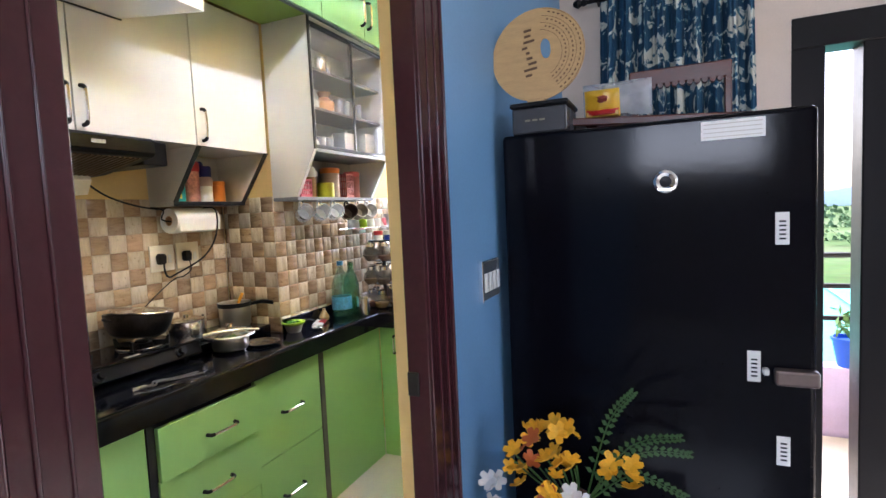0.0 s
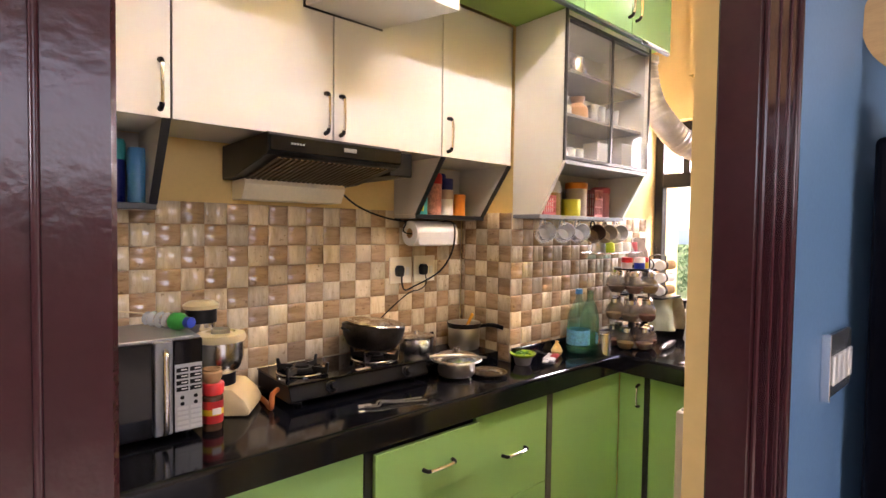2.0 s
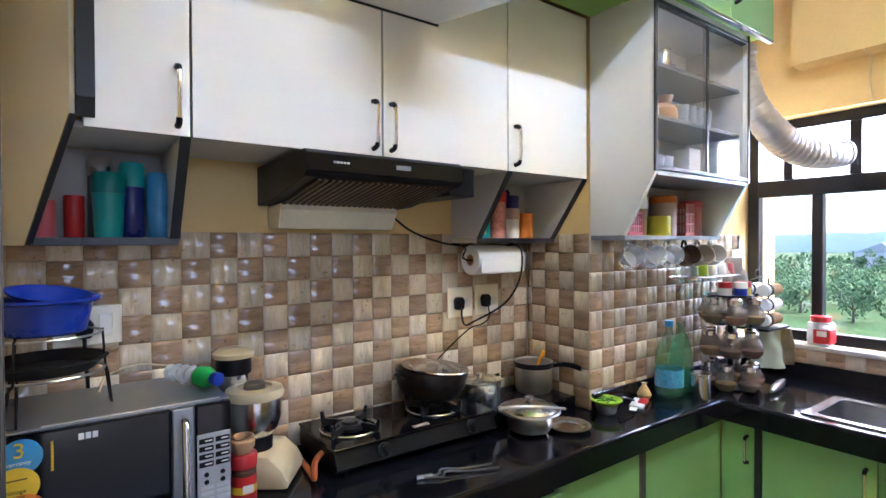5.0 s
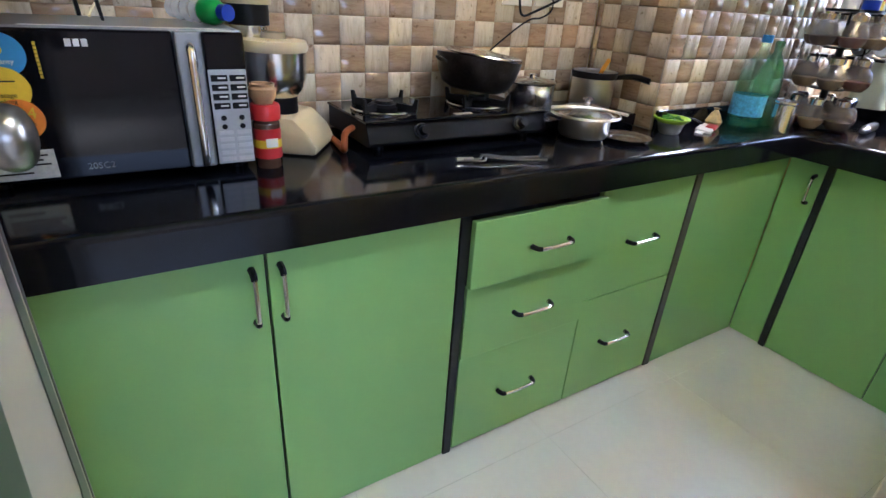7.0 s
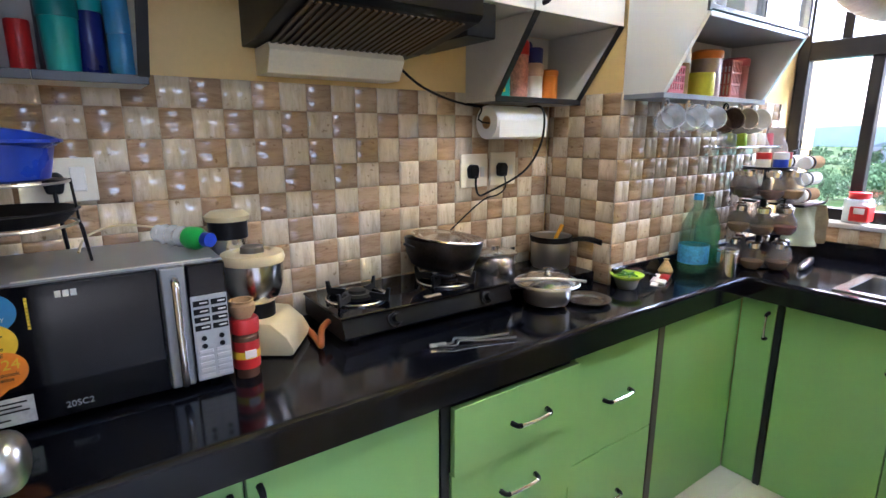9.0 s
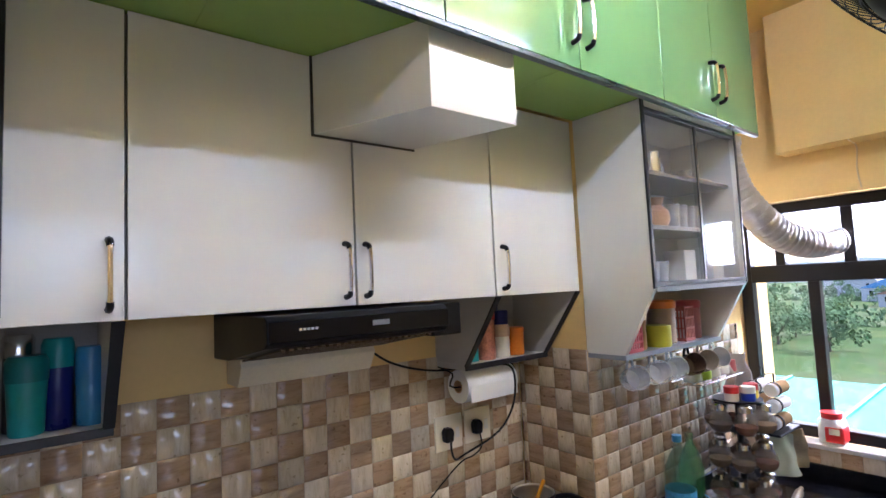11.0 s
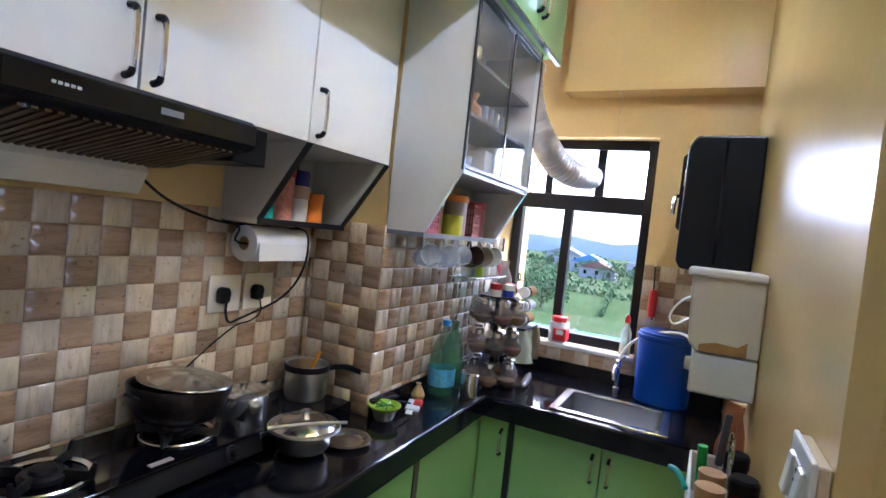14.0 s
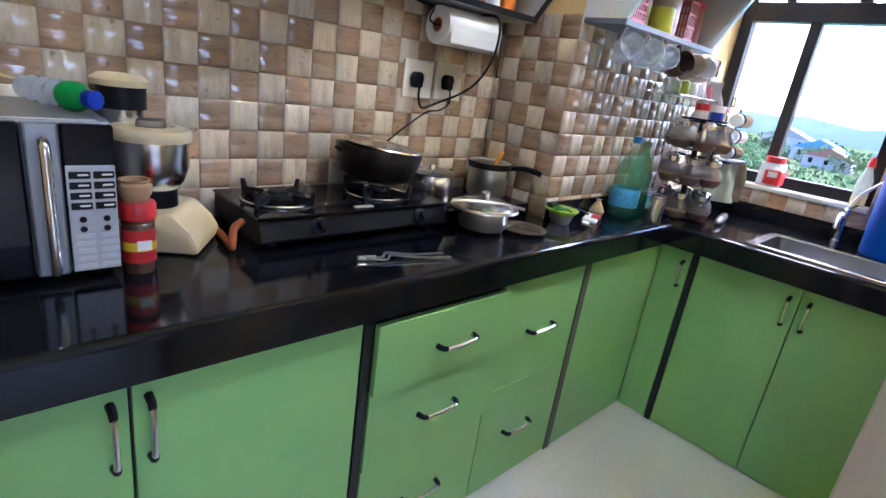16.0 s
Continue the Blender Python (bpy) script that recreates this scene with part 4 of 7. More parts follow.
for kx in (-0.86, -0.545):
    part("knob", turned(lathe([(0, 0), (0.019, 0), (0.018, 0.006), (0.013, 0.009), (0.012, 0.026), (0, 0.027)], seg=20), pose(kx, GYF + 0.006, 0.898, 64, 0, 0)), BLACKP, gs, "", True)
    part("knob_ring", turned(lathe([(0.017, 0), (0.021, 0), (0.021, 0.004), (0.017, 0.004)], seg=20), pose(kx, GYF + 0.007, 0.898, 64, 0, 0)), DARKRING, gs)
part("name_plate", box(-0.745, -0.690, GYF + 0.03, GYF + 0.045, 0.928, 0.930), surface("tan_plate", (0.4, 0.32, 0.26), 0.5), gs)
solo("gas_hose", tube(smooth_path([(-1.015, -0.22, 0.90), (-1.045, -0.25, 0.895), (-1.06, -0.28, 0.875), (-1.055, -0.26, 0.858), (-1.045, -0.18, 0.859), (-1.04, -0.05, 0.86)], 6), 0.0085, 10), surface("orange_rubber_hose", (0.34, 0.085, 0.018), 0.5), "orange rubber gas hose at the stove's side", "hose", smooth=True)
# black stone slab on the counter's back, right of the stove
solo("stone_slab", box(-0.425, -0.012, -0.272, -0.012, TOP, TOP + 0.042, 0.004, 2), GRANITE, "low black stone slab against the tiled corner", "slab")
SLAB = TOP + 0.042


def pan_with(name, label, category, x, y, z, r, h, material, group=""):
    t = thing(name, (x, y, z), label, category, group)
    part("vessel", lathe([(0, 0), (r * 0.9, 0), (r, 0.012), (r, h - 0.004), (r + 0.005, h), (r + 0.002, h + 0.002), (r - 0.003, h - 0.003), (r - 0.003, 0.014), (r * 0.88, 0.004), (0, 0.004)], (x, y, z), 32), material, t, "", True)
    return t


# wok with a steel lid on the far burner
kd = thing("wok", (-0.60, -0.16, 0.966), "blackened iron wok with a dented steel lid on the stove", "wok")
WK = pose(-0.612, -0.160, 0.972, -1, 7, 0) @ Matrix.Diagonal((0.81, 0.81, 0.95, 1))
part("bowl", turned(lathe([(0, 0.004), (0.085, 0.004), (0.113, 0.018), (0.134, 0.050), (0.144, 0.088), (0.150, 0.092), (0.151, 0.087), (0.140, 0.046), (0.118, 0.011), (0.088, -0.003), (0, -0.004)], seg=44), WK), surface("sooty_wok_metal", (0.035, 0.028, 0.023), 0.36, 0.8, vary=0.6, scale=25, fine=180, bump=0.12), kd, "sooty iron bowl", True)
part("lid", turned(lathe([(0, 0.026), (0.020, 0.025), (0.070, 0.019), (0.110, 0.010), (0.116, 0.012), (0.128, 0.013), (0.137, 0.016), (0.140, 0.012), (0.128, 0.008), (0.108, 0.006), (0.068, 0.015), (0, 0.021)], seg=44), WK @ pose(0.012, -0.004, 0.090, 3, -1, 0)), surface("worn_lid_steel", (0.62, 0.60, 0.56), 0.22, 1.0, vary=0.12, scale=10, fine=80, bump=0.0, rough_vary=0.08), kd, "dented steel plate lid", True)
for s in (-1, 1):
    part("loop_handle", turned(tube(smooth_path([(s * 0.140, -0.02, 0.066), (s * 0.168, -0.012, 0.076), (s * 0.168, 0.012, 0.076), (s * 0.140, 0.02, 0.066)], 4), 0.004, 8), WK), IRON, kd, "", True)
p1 = pan_with("steel_pot", "small lidded steel pot behind the stove's corner", "pot", -0.378, -0.140, SLAB, 0.072, 0.092, STEEL)
part("lid", lathe([(0.079, 0.093), (0.070, 0.099), (0.012, 0.106), (0.012, 0.116), (0, 0.117)], (-0.378, -0.140, SLAB), 28), STEEL, p1, "", True)
part("side_handle", tube(smooth_path([(-0.305, -0.12, SLAB + 0.078), (-0.275, -0.11, SLAB + 0.086), (-0.262, -0.115, SLAB + 0.088)], 4), 0.006, 8), BLACKP, p1, "", True)
p2 = pan_with("saucepan", "steel saucepan with long black handle and orange spoon", "saucepan", -0.088, -0.125, SLAB, 0.072, 0.118, DULLSTEEL)
part("rim_band", lathe([(0.073, 0.098), (0.0755, 0.098), (0.078, 0.119), (0.073, 0.119)], (-0.088, -0.125, SLAB), 32), IRON, p2, "dark stained rim", True)
part("handle", tube(smooth_path([(-0.05, -0.175, SLAB + 0.10), (-0.03, -0.20, SLAB + 0.108), (0.0 - 0.012, -0.235, SLAB + 0.112), (0.0, -0.29, SLAB + 0.106)], 5), lambda t: 0.007 + 0.004 * t, 8), BLACKP, p2, "black plastic handle", True)
part("spoon_end", turned(box(-0.009, 0.009, -0.004, 0.004, 0.0, 0.11, 0.003), pose(-0.10, -0.13, SLAB + 0.06, 12, 22, 0)), surface("amber_spoon_plastic", (0.75, 0.33, 0.01), 0.35), p2, "orange spoon handle")
p3 = pan_with("lidded_pan", "steel pan under a wide steel lid, on a wire trivet", "pan", -0.340, -0.350, TOP + 0.012, 0.074, 0.060, DULLSTEEL)
part("lid", lathe([(0.097, 0.060), (0.101, 0.061), (0.101, 0.064), (0.094, 0.067), (0.088, 0.066), (0.072, 0.080), (0.045, 0.089), (0.016, 0.092), (0.009, 0.094), (0.009, 0.101), (0.017, 0.105), (0.010, 0.110), (0, 0.111)], (-0.340, -0.350, TOP + 0.012), 40), STEEL, p3, "domed steel lid", True)
part("lid_band", lathe([(0.0965, 0.0655), (0.101, 0.0625), (0.1025, 0.0615), (0.099, 0.0675)], (-0.340, -0.350, TOP + 0.012), 40), DULLSTEEL, p3, "", True)
part("side_handle", tube(smooth_path([(-0.405, -0.325, TOP + 0.058), (-0.440, -0.310, TOP + 0.070), (-0.456, -0.305, TOP + 0.068)], 4), 0.006, 8), BLACKP, p3, "", True)
for k in range(3):
    a = 0.6 + k * 2.094
    part("trivet_leg", tube([(-0.340 + 0.050 * math.cos(a), -0.350 + 0.050 * math.sin(a), TOP + 0.0125), (-0.340 + 0.074 * math.cos(a), -0.350 + 0.074 * math.sin(a), TOP + 0.011), (-0.340 + 0.078 * math.cos(a), -0.350 + 0.078 * math.sin(a), TOP + 0.001)], 0.0022, 6), STEEL, p3)
solo("long_spoon", tube(smooth_path([(-0.455, -0.325, TOP + 0.092), (-0.405, -0.372, TOP + 0.101), (-0.335, -0.412, TOP + 0.098), (-0.262, -0.437, TOP + 0.084)], 4), lambda t: 0.0075 - 0.0085 * t * (1 - t) - 0.003 * t, 8), DULLSTEEL, "dull long-handled spoon lying across a pan lid", "spoon", smooth=True)
solo("steel_plate", lathe([(0, 0.003), (0.050, 0.003), (0.064, 0.012), (0.075, 0.014), (0.076, 0.017), (0.063, 0.016), (0.049, 0.006), (0, 0.006)], (-0.212, -0.405, TOP - 0.003), 40), STEEL, "small shiny steel plate on the counter", "plate", smooth=True)
tg = thing("tongs", (-0.71, -0.455, TOP), "steel kitchen tongs lying on the black counter", "tongs")
for dy, da in ((0.0, 0.0), (-0.018, -0.012)):
    part("arm", tube(smooth_path([(-0.815, -0.425 + dy * 0.3, TOP + 0.006), (-0.775, -0.438 + dy, TOP + 0.007), (-0.755, -0.428 + dy, TOP + 0.012), (-0.70, -0.452 + dy, TOP + 0.008), (-0.612, -0.472 + dy + da, TOP + 0.006)], 5), 0.0031, 8), surface("dull_tong_steel", (0.28, 0.27, 0.26), 0.3, 1.0), tg, "", True)
part("grip", tube([(-0.83, -0.42, TOP + 0.006), (-0.79, -0.433, TOP + 0.006)], 0.006, 8), DULLSTEEL, tg, "", True)
CHILLI = surface("green_chilli", (0.07, 0.22, 0.02), 0.35)
gb = thing("sieve_bowl", (0.022, -0.385, TOP), "lime green strainer on a little steel bowl", "bowl")
part("steel_cup", lathe([(0, 0), (0.028, 0), (0.034, 0.006), (0.042, 0.036), (0.040, 0.036), (0.030, 0.008), (0, 0.004)], (0.022, -0.385, TOP), 28), DULLSTEEL, gb, "", True)
part("strainer", lathe([(0, 0.034), (0.03, 0.036), (0.052, 0.052), (0.057, 0.052), (0.057, 0.048), (0.034, 0.03), (0, 0.028)], (0.022, -0.385, TOP), 32), LIME, gb, "lime plastic strainer", True)
part("grip", tube(smooth_path([(0.074, -0.395, TOP + 0.050), (0.11, -0.405, TOP + 0.045), (0.15, -0.415, TOP + 0.03)], 4), 0.0035, 6), BLACKP, gb, "", True)
for k in range(5):
    a = k * 1.3
    part("chilli", tube(smooth_path([(0.022 + 0.035 * math.cos(a), -0.385 + 0.035 * math.sin(a), TOP + 0.047), (0.022 + 0.01 * math.cos(a + 1), -0.385 + 0.01 * math.sin(a + 1), TOP + 0.050), (0.022 - 0.03 * math.cos(a + 0.4), -0.385 - 0.03 * math.sin(a + 0.4), TOP + 0.054)], 3), 0.0035, 6), CHILLI, gb, "green chilli", True)
tk = thing("torn_packet", (0.195, -0.405, TOP), "torn red and white packet on the counter", "packet")
TKM = pose(0.195, -0.405, TOP + 0.003, 4, -6, 20)
part("wrapper", turned(box(-0.045, 0.040, -0.026, 0.026, 0, 0.012, 0.005, 2), TKM), PAPER, tk, "white torn wrapper", True)
part("print_patch", turned(box(-0.010, 0.043, -0.028, 0.004, 0.001, 0.0145, 0.004, 2), TKM), REDP, tk, "red printed end", True)
part("torn_flap", turned(box(-0.075, -0.043, -0.006, 0.018, 0.004, 0.007, 0.001), TKM), PAPER, tk)
solo("garlic_pouch", lathe([(0, 0), (0.022, 0.004), (0.028, 0.02), (0.016, 0.045), (0.006, 0.06), (0.012, 0.066), (0, 0.066)], (0.285, -0.370, TOP), 12), surface("tan_pouch", (0.5, 0.36, 0.14), 0.5, vary=0.4, scale=40), "small yellow pouch tied at its neck", "pouch", smooth=True)

# soft drink bottles in the corner
bt = thing("soft_drink_bottle", (0.405, -0.40, TOP), "large green plastic bottle with blue label and blue cap", "bottle")
part("bottle_body", lathe([(0, 0.004), (0.035, 0.0), (0.052, 0.01), (0.054, 0.05), (0.051, 0.06), (0.054, 0.07), (0.054, 0.15), (0.049, 0.19), (0.030, 0.235), (0.015, 0.262), (0.014, 0.285), (0, 0.285)], (0.405, -0.405, TOP), 28), GREENPET, bt, "", True)
part("label_band", lathe([(0.0545, 0.045), (0.055, 0.045), (0.055, 0.115), (0.0545, 0.115)], (0.405, -0.405, TOP), 28), surface("pale_blue_label", (0.10, 0.36, 0.60), 0.35, vary=0.4, scale=60), bt, "blue label", True)
part("cap", lathe([(0, 0.285), (0.017, 0.285), (0.017, 0.308), (0, 0.308)], (0.405, -0.405, TOP), 18), SKYP, bt, "blue cap", True)
b2 = thing("soft_drink_bottle", (0.51, -0.385, TOP), "dark green plastic bottle behind another bottle", "bottle")
part("bottle_body", lathe([(0, 0.0), (0.045, 0.004), (0.046, 0.16), (0.03, 0.22), (0.014, 0.25), (0.014, 0.27), (0, 0.27)], (0.52, -0.392, TOP), 24), DARKPET, b2, "", True)
part("cap", lathe([(0, 0.27), (0.016, 0.27), (0.016, 0.29), (0, 0.29)], (0.52, -0.392, TOP), 16), DARKPET, b2, "", True)
sc = pan_with("steel_canister", "plain steel canister at the counter's corner", "canister", 0.458, -0.508, TOP, 0.036, 0.10, STEEL)
part("lid", lathe([(0.038, 0.098), (0.038, 0.108), (0, 0.110)], (0.458, -0.508, TOP), 24), STEEL, sc, "", True)

# revolving rack of round glass spice jars, three tiers
KX, KY = 0.73, -0.495
rk = thing("spice_rack", (KX, KY, TOP), "black revolving rack for round glass spice jars", "rack")
part("post", lathe([(0, 0), (0.012, 0), (0.012, 0.42), (0, 0.42)], (KX, KY, TOP), 12), BLACKP, rk)
for z in (0.0, 0.138, 0.276):
    part("tier", lathe([(0, z), (0.055, z), (0.06, z + 0.005), (0, z + 0.006)], (KX, KY, TOP), 32), BLACKP, rk, "", True)


def spice_jar(x, y, z, fill, lidm):
    j = thing("spice_jar", (x, y, z), "round glass spice jar with a steel lid", "jar", "spice jars on the rack")
    part("jar_body", lathe([(0, 0), (0.026, 0), (0.040, 0.018), (0.043, 0.040), (0.036, 0.064), (0.024, 0.078), (0.024, 0.088), (0, 0.088)], (x, y, z), 20), JARGLASS, j, "clear round glass", True)
    part("spice", lathe([(0, 0.003), (0.025, 0.003), (0.038, 0.019), (0.0405, 0.033), (0, 0.036)], (x, y, z), 16), fill, j, "coloured spice filling", True)
    part("lid", lathe([(0, 0.088), (0.026, 0.085), (0.027, 0.104), (0.019, 0.110), (0, 0.110)], (x, y, z), 18), lidm, j, "", True)
    return j


fills = (OCHRE, BROWN, REDSPICE)
for tier, z in enumerate((0.006, 0.144, 0.282)):
    for k in range(6):
        a = k * math.pi / 3 + 0.25 + tier * 0.2
        spice_jar(KX + 0.090 * math.cos(a), KY + 0.090 * math.sin(a), TOP + z, fills[(k + tier) % 3], STEEL)
part("top_tray", lathe([(0, 0.395), (0.085, 0.395), (0.09, 0.403), (0, 0.403)], (KX, KY, TOP), 28), BLACKP, rk, "", True)
for dx, dy, c1, c2, nm in ((-0.06, -0.005, WHITEP, REDP, "white jar with a red cap on the spice rack"), (-0.02, -0.05, BLUEP, WHITEP, "blue and white box jar on the spice rack"), (0.045, -0.035, YELLOW, REDP, "small yellow jar with a red cap on the spice rack")):
    q = thing("small_jar", (KX + dx, KY + dy, TOP + 0.403), nm, "jar")
    part("jar_body", lathe([(0, 0), (0.026, 0), (0.026, 0.03), (0, 0.03)], (KX + dx, KY + dy, TOP + 0.403), 16), c1, q, "", True)
    part("cap", lathe([(0, 0.03), (0.027, 0.03), (0.027, 0.055), (0, 0.055)], (KX + dx, KY + dy, TOP + 0.403), 16), c2, q, "", True)

# wall shelf rack with lying spice bottles by the window
wr = thing("bottle_rack", (0.95, -0.52, 1.10), "black wire rack holding lying white-capped spice bottles", "rack")
part("tray", box(0.84, 1.06, -0.60, -0.44, 1.09, 1.10, 0.002), BLACKP, wr)
part("bracket", box(0.90, 1.0, -0.45, -0.332, 1.085, 1.095, 0.002), BLACKP, wr)
part("loop", tube([(0.92 + 0.018 * math.cos(a * math.pi / 8), -0.52, 1.335 + 0.018 * math.sin(a * math.pi / 8)) for a in range(16)], 0.003, 6, closed=True), IRON, wr)
for s in (0.86, 1.04):
    part("upright", tube([(s, -0.52, 1.10), (s, -0.52, 1.31), (0.95, -0.52, 1.318)], 0.0035, 6), IRON, wr)
for r in range(3):
    for k in range(2):
        yy, zz = -0.56 + k * 0.075, 1.132 + r * 0.066
        v = thing("spice_bottle", (0.975, yy, zz), "lying spice bottle with a white label and dark cap", "bottle", "spice bottles in the rack")
        part("bottle_body", turned(lathe([(0, -0.07), (0.026, -0.07), (0.026, 0.05), (0, 0.05)], seg=16), pose(0.975, yy, zz, 0, 90, 0)), PAPER if (r + k) % 2 else OCHRE, v, "", True)
        part("cap", turned(lathe([(0, -0.09), (0.024, -0.09), (0.027, -0.086), (0.027, -0.07), (0, -0.07)], seg=16), pose(0.975, yy, zz, 0, 90, 0)), WHITEP, v, "", True)
        part("holder_ring", turned(lathe([(0.027, -0.06), (0.030, -0.06), (0.030, -0.05), (0.027, -0.05)], seg=18), pose(0.975, yy, zz, 0, 90, 0)), BLACKP, v, "", True)

# cloths and pouches below the rack
def cloth(name, label, x, y, z0, w, h, d, material, seed, yaw=0):
    """A hanging rumpled piece with thickness."""
    bm = bmesh.new()
    n = 12
    rows = []
    for side in (0, 1):
        for j in range(n + 1):
            for i in range(n + 1):
                u, v = i / n - 0.5, j / n
                off = d * (0.5 * math.sin(u * 9 + seed + v * 3) + 0.6 * noise.noise(Vector((u * 3, v * 3, seed))))
                rows.append(bm.verts.new((u * w * (0.75 + 0.35 * (1 - v)), off + (0.003 if side else -0.003), v * h)))
    m = (n + 1) * (n + 1)
    for s in (0, 1):
        for j in range(n):
            for i in range(n):
                a = s * m + j * (n + 1) + i
                bm.faces.new((rows[a], rows[a + 1], rows[a + n + 2], rows[a + n + 1]))
    for i in range(n):
        bm.faces.new((rows[i], rows[i + 1], rows[m + i + 1], rows[m + i]))
        a = n * (n + 1) + i
        bm.faces.new((rows[a], rows[a + 1], rows[m + a + 1], rows[m + a]))
        a = i * (n + 1)
        bm.faces.new((rows[a], rows[a + n + 1], rows[m + a + n + 1], rows[m + a]))
        a += n
        bm.faces.new((rows[a], rows[a + n + 1], rows[m + a + n + 1], rows[m + a]))
    bmesh.ops.recalc_face_normals(bm, faces=bm.faces)
    turned(bm, Matrix.Translation((x, y, z0)) @ pose(0, 0, 0, 0, 0, yaw))
    return solo(name, bm, material, label, "cloth", smooth=True)


cloth("dish_cloth", "pale green dish cloth hanging below the bottle rack", 0.89, -0.575, 0.925, 0.15, 0.165, 0.02, surface("pale_green_cloth", (0.42, 0.46, 0.34), 0.9, fine=300, bump=0.4), 2.0, -35)
cloth("paper_bag", "crumpled brown paper bag at the counter's corner", 1.02, -0.56, 0.915, 0.16, 0.17, 0.03, surface("brown_paper", (0.3, 0.24, 0.14), 0.85, vary=0.25, scale=20, bump=0.4), 5.0, -30)
solo("rolling_pin", turned(lathe([(0, -0.12), (0.008, -0.115), (0.009, -0.07), (0.016, -0.06), (0.016, 0.06), (0.009, 0.07), (0.008, 0.115), (0, 0.12)], seg=16), pose(0.86, -0.63, TOP + 0.016, 0, 90, 10)), DULLSTEEL, "dull metal rolling pin on the black counter", "rolling pin", smooth=True)

# sink, tap, blue drum
sk = thing("sink", ((SX0 + SX1) / 2, (SY0 + SY1) / 2, TOP), "stainless steel kitchen sink set in the black counter", "sink")
part("rim", joined(box(SX0, SX1, SY0, SY0 + 0.035, TOP - 0.001, TOP + 0.006, 0.002), box(SX0, SX0 + 0.03, SY0 + 0.035, SY1 - 0.035, TOP - 0.001, TOP + 0.006, 0.002, bm=box(SX1 - 0.03, SX1, SY0 + 0.035, SY1 - 0.035, TOP - 0.001, TOP + 0.006, 0.002, bm=box(SX0, SX1, SY1 - 0.035, SY1, TOP - 0.001, TOP + 0.006, 0.002)))), STEEL, sk, "polished rim")
bs = box(SX0 + 0.028, SX1 - 0.028, SY0 + 0.033, SY1 - 0.033, 0.68, TOP + 0.004)
bmesh.ops.delete(bs, geom=[f for f in bs.faces if f.normal.z > 0.9], context="FACES")
bmesh.ops.bevel(bs, geom=[e for e in bs.edges if not e.is_boundary], offset=0.04, segments=5, affect="EDGES", profile=0.5)
bmesh.ops.solidify(bs, geom=bs.faces[:], thickness=-0.0015)
part("basin", bs, surface("brushed_basin_steel", (0.40, 0.40, 0.40), 0.36, 1.0, vary=0.06, scale=5, fine=60, bump=0.0), sk, "brushed steel basin", True)
part("drain", lathe([(0, 0.683), (0.03, 0.683), (0.034, 0.6845), (0.028, 0.686), (0, 0.6855)], ((SX0 + SX1) / 2, (SY0 + SY1) / 2, 0), 24), CHROME, sk, "", True)
tp = thing("tap", (1.11, -0.995, TOP), "chrome sink tap with a white pipe joined to it", "tap")
part("tap_body", lathe([(0, 0.0), (0.016, 0.0), (0.016, 0.01), (0.011, 0.015), (0.011, 0.11), (0.014, 0.115), (0.014, 0.14), (0, 0.145)], (1.11, -0.995, TOP), 18), CHROME, tp, "", True)
part("spout", tube(smooth_path([(1.11, -0.995, TOP + 0.10), (1.04, -0.995, TOP + 0.125), (0.985, -0.995, TOP + 0.10), (0.975, -0.995, TOP + 0.075)], 5), 0.009, 10), CHROME, tp, "", True)
part("lever", tube([(1.11, -0.995, TOP + 0.14), (1.10, -1.025, TOP + 0.165)], 0.006, 8), CHROME, tp, "", True)
part("pipe", tube(smooth_path([(1.11, -0.995, TOP + 0.14), (1.105, -1.03, TOP + 0.22), (1.03, -1.12, TOP + 0.30), (0.9, -1.25, TOP + 0.345), (0.72, -1.33, TOP + 0.34), (0.60, -1.36, TOP + 0.42)], 6), 0.0065, 8), WHITEP, tp, "white flexible pipe", True)
dr = thing("water_drum", (1.058, -1.195, TOP), "upright blue plastic water drum beside the sink", "drum")
part("shell", lathe([(0, 0.0), (0.108, 0.0), (0.114, 0.008), (0.122, 0.30), (0.118, 0.316), (0.100, 0.325), (0, 0.322)], (1.058, -1.195, TOP), 36), CANBLUE, dr, "", True)
part("rim_band", lathe([(0.1225, 0.285), (0.126, 0.29), (0.126, 0.303), (0.1215, 0.308)], (1.058, -1.195, TOP), 36), CANBLUE, dr, "", True)
part("grip_hole", box(1.00, 1.07, -1.22, -1.17, TOP + 0.324, TOP + 0.329, 0.002), BLACKP, dr, "dark grip recess")

# window sill things
rj = thing("plastic_jar", (1.235, -0.66, WZ0), "square clear jar with red label and red screw lid", "jar")
part("jar_body", box(1.188, 1.270, -0.712, -0.618, WZ0, WZ0 + 0.108, 0.012, 2), CLEARPET, rj, "clear plastic body", True)
part("contents", box(1.193, 1.265, -0.707, -0.623, WZ0 + 0.003, WZ0 + 0.085, 0.010, 2), PAPER, rj, "white powder", True)
part("label_band", box(1.1865, 1.2715, -0.7135, -0.645, WZ0 + 0.010, WZ0 + 0.078, 0.006, 2), REDP, rj, "red paper label")
part("label_patch", box(1.185, 1.187, -0.70, -0.662, WZ0 + 0.045, WZ0 + 0.07), PAPER, rj)
part("lid", lathe([(0, 0.108), (0.038, 0.108), (0.040, 0.113), (0.040, 0.133), (0, 0.135)], (1.229, -0.665, WZ0), 22), REDP, rj, "red ribbed lid", True)
sb = thing("soap_bottle", (1.235, -1.0, WZ0), "clear dish soap bottle with a red cap", "bottle")
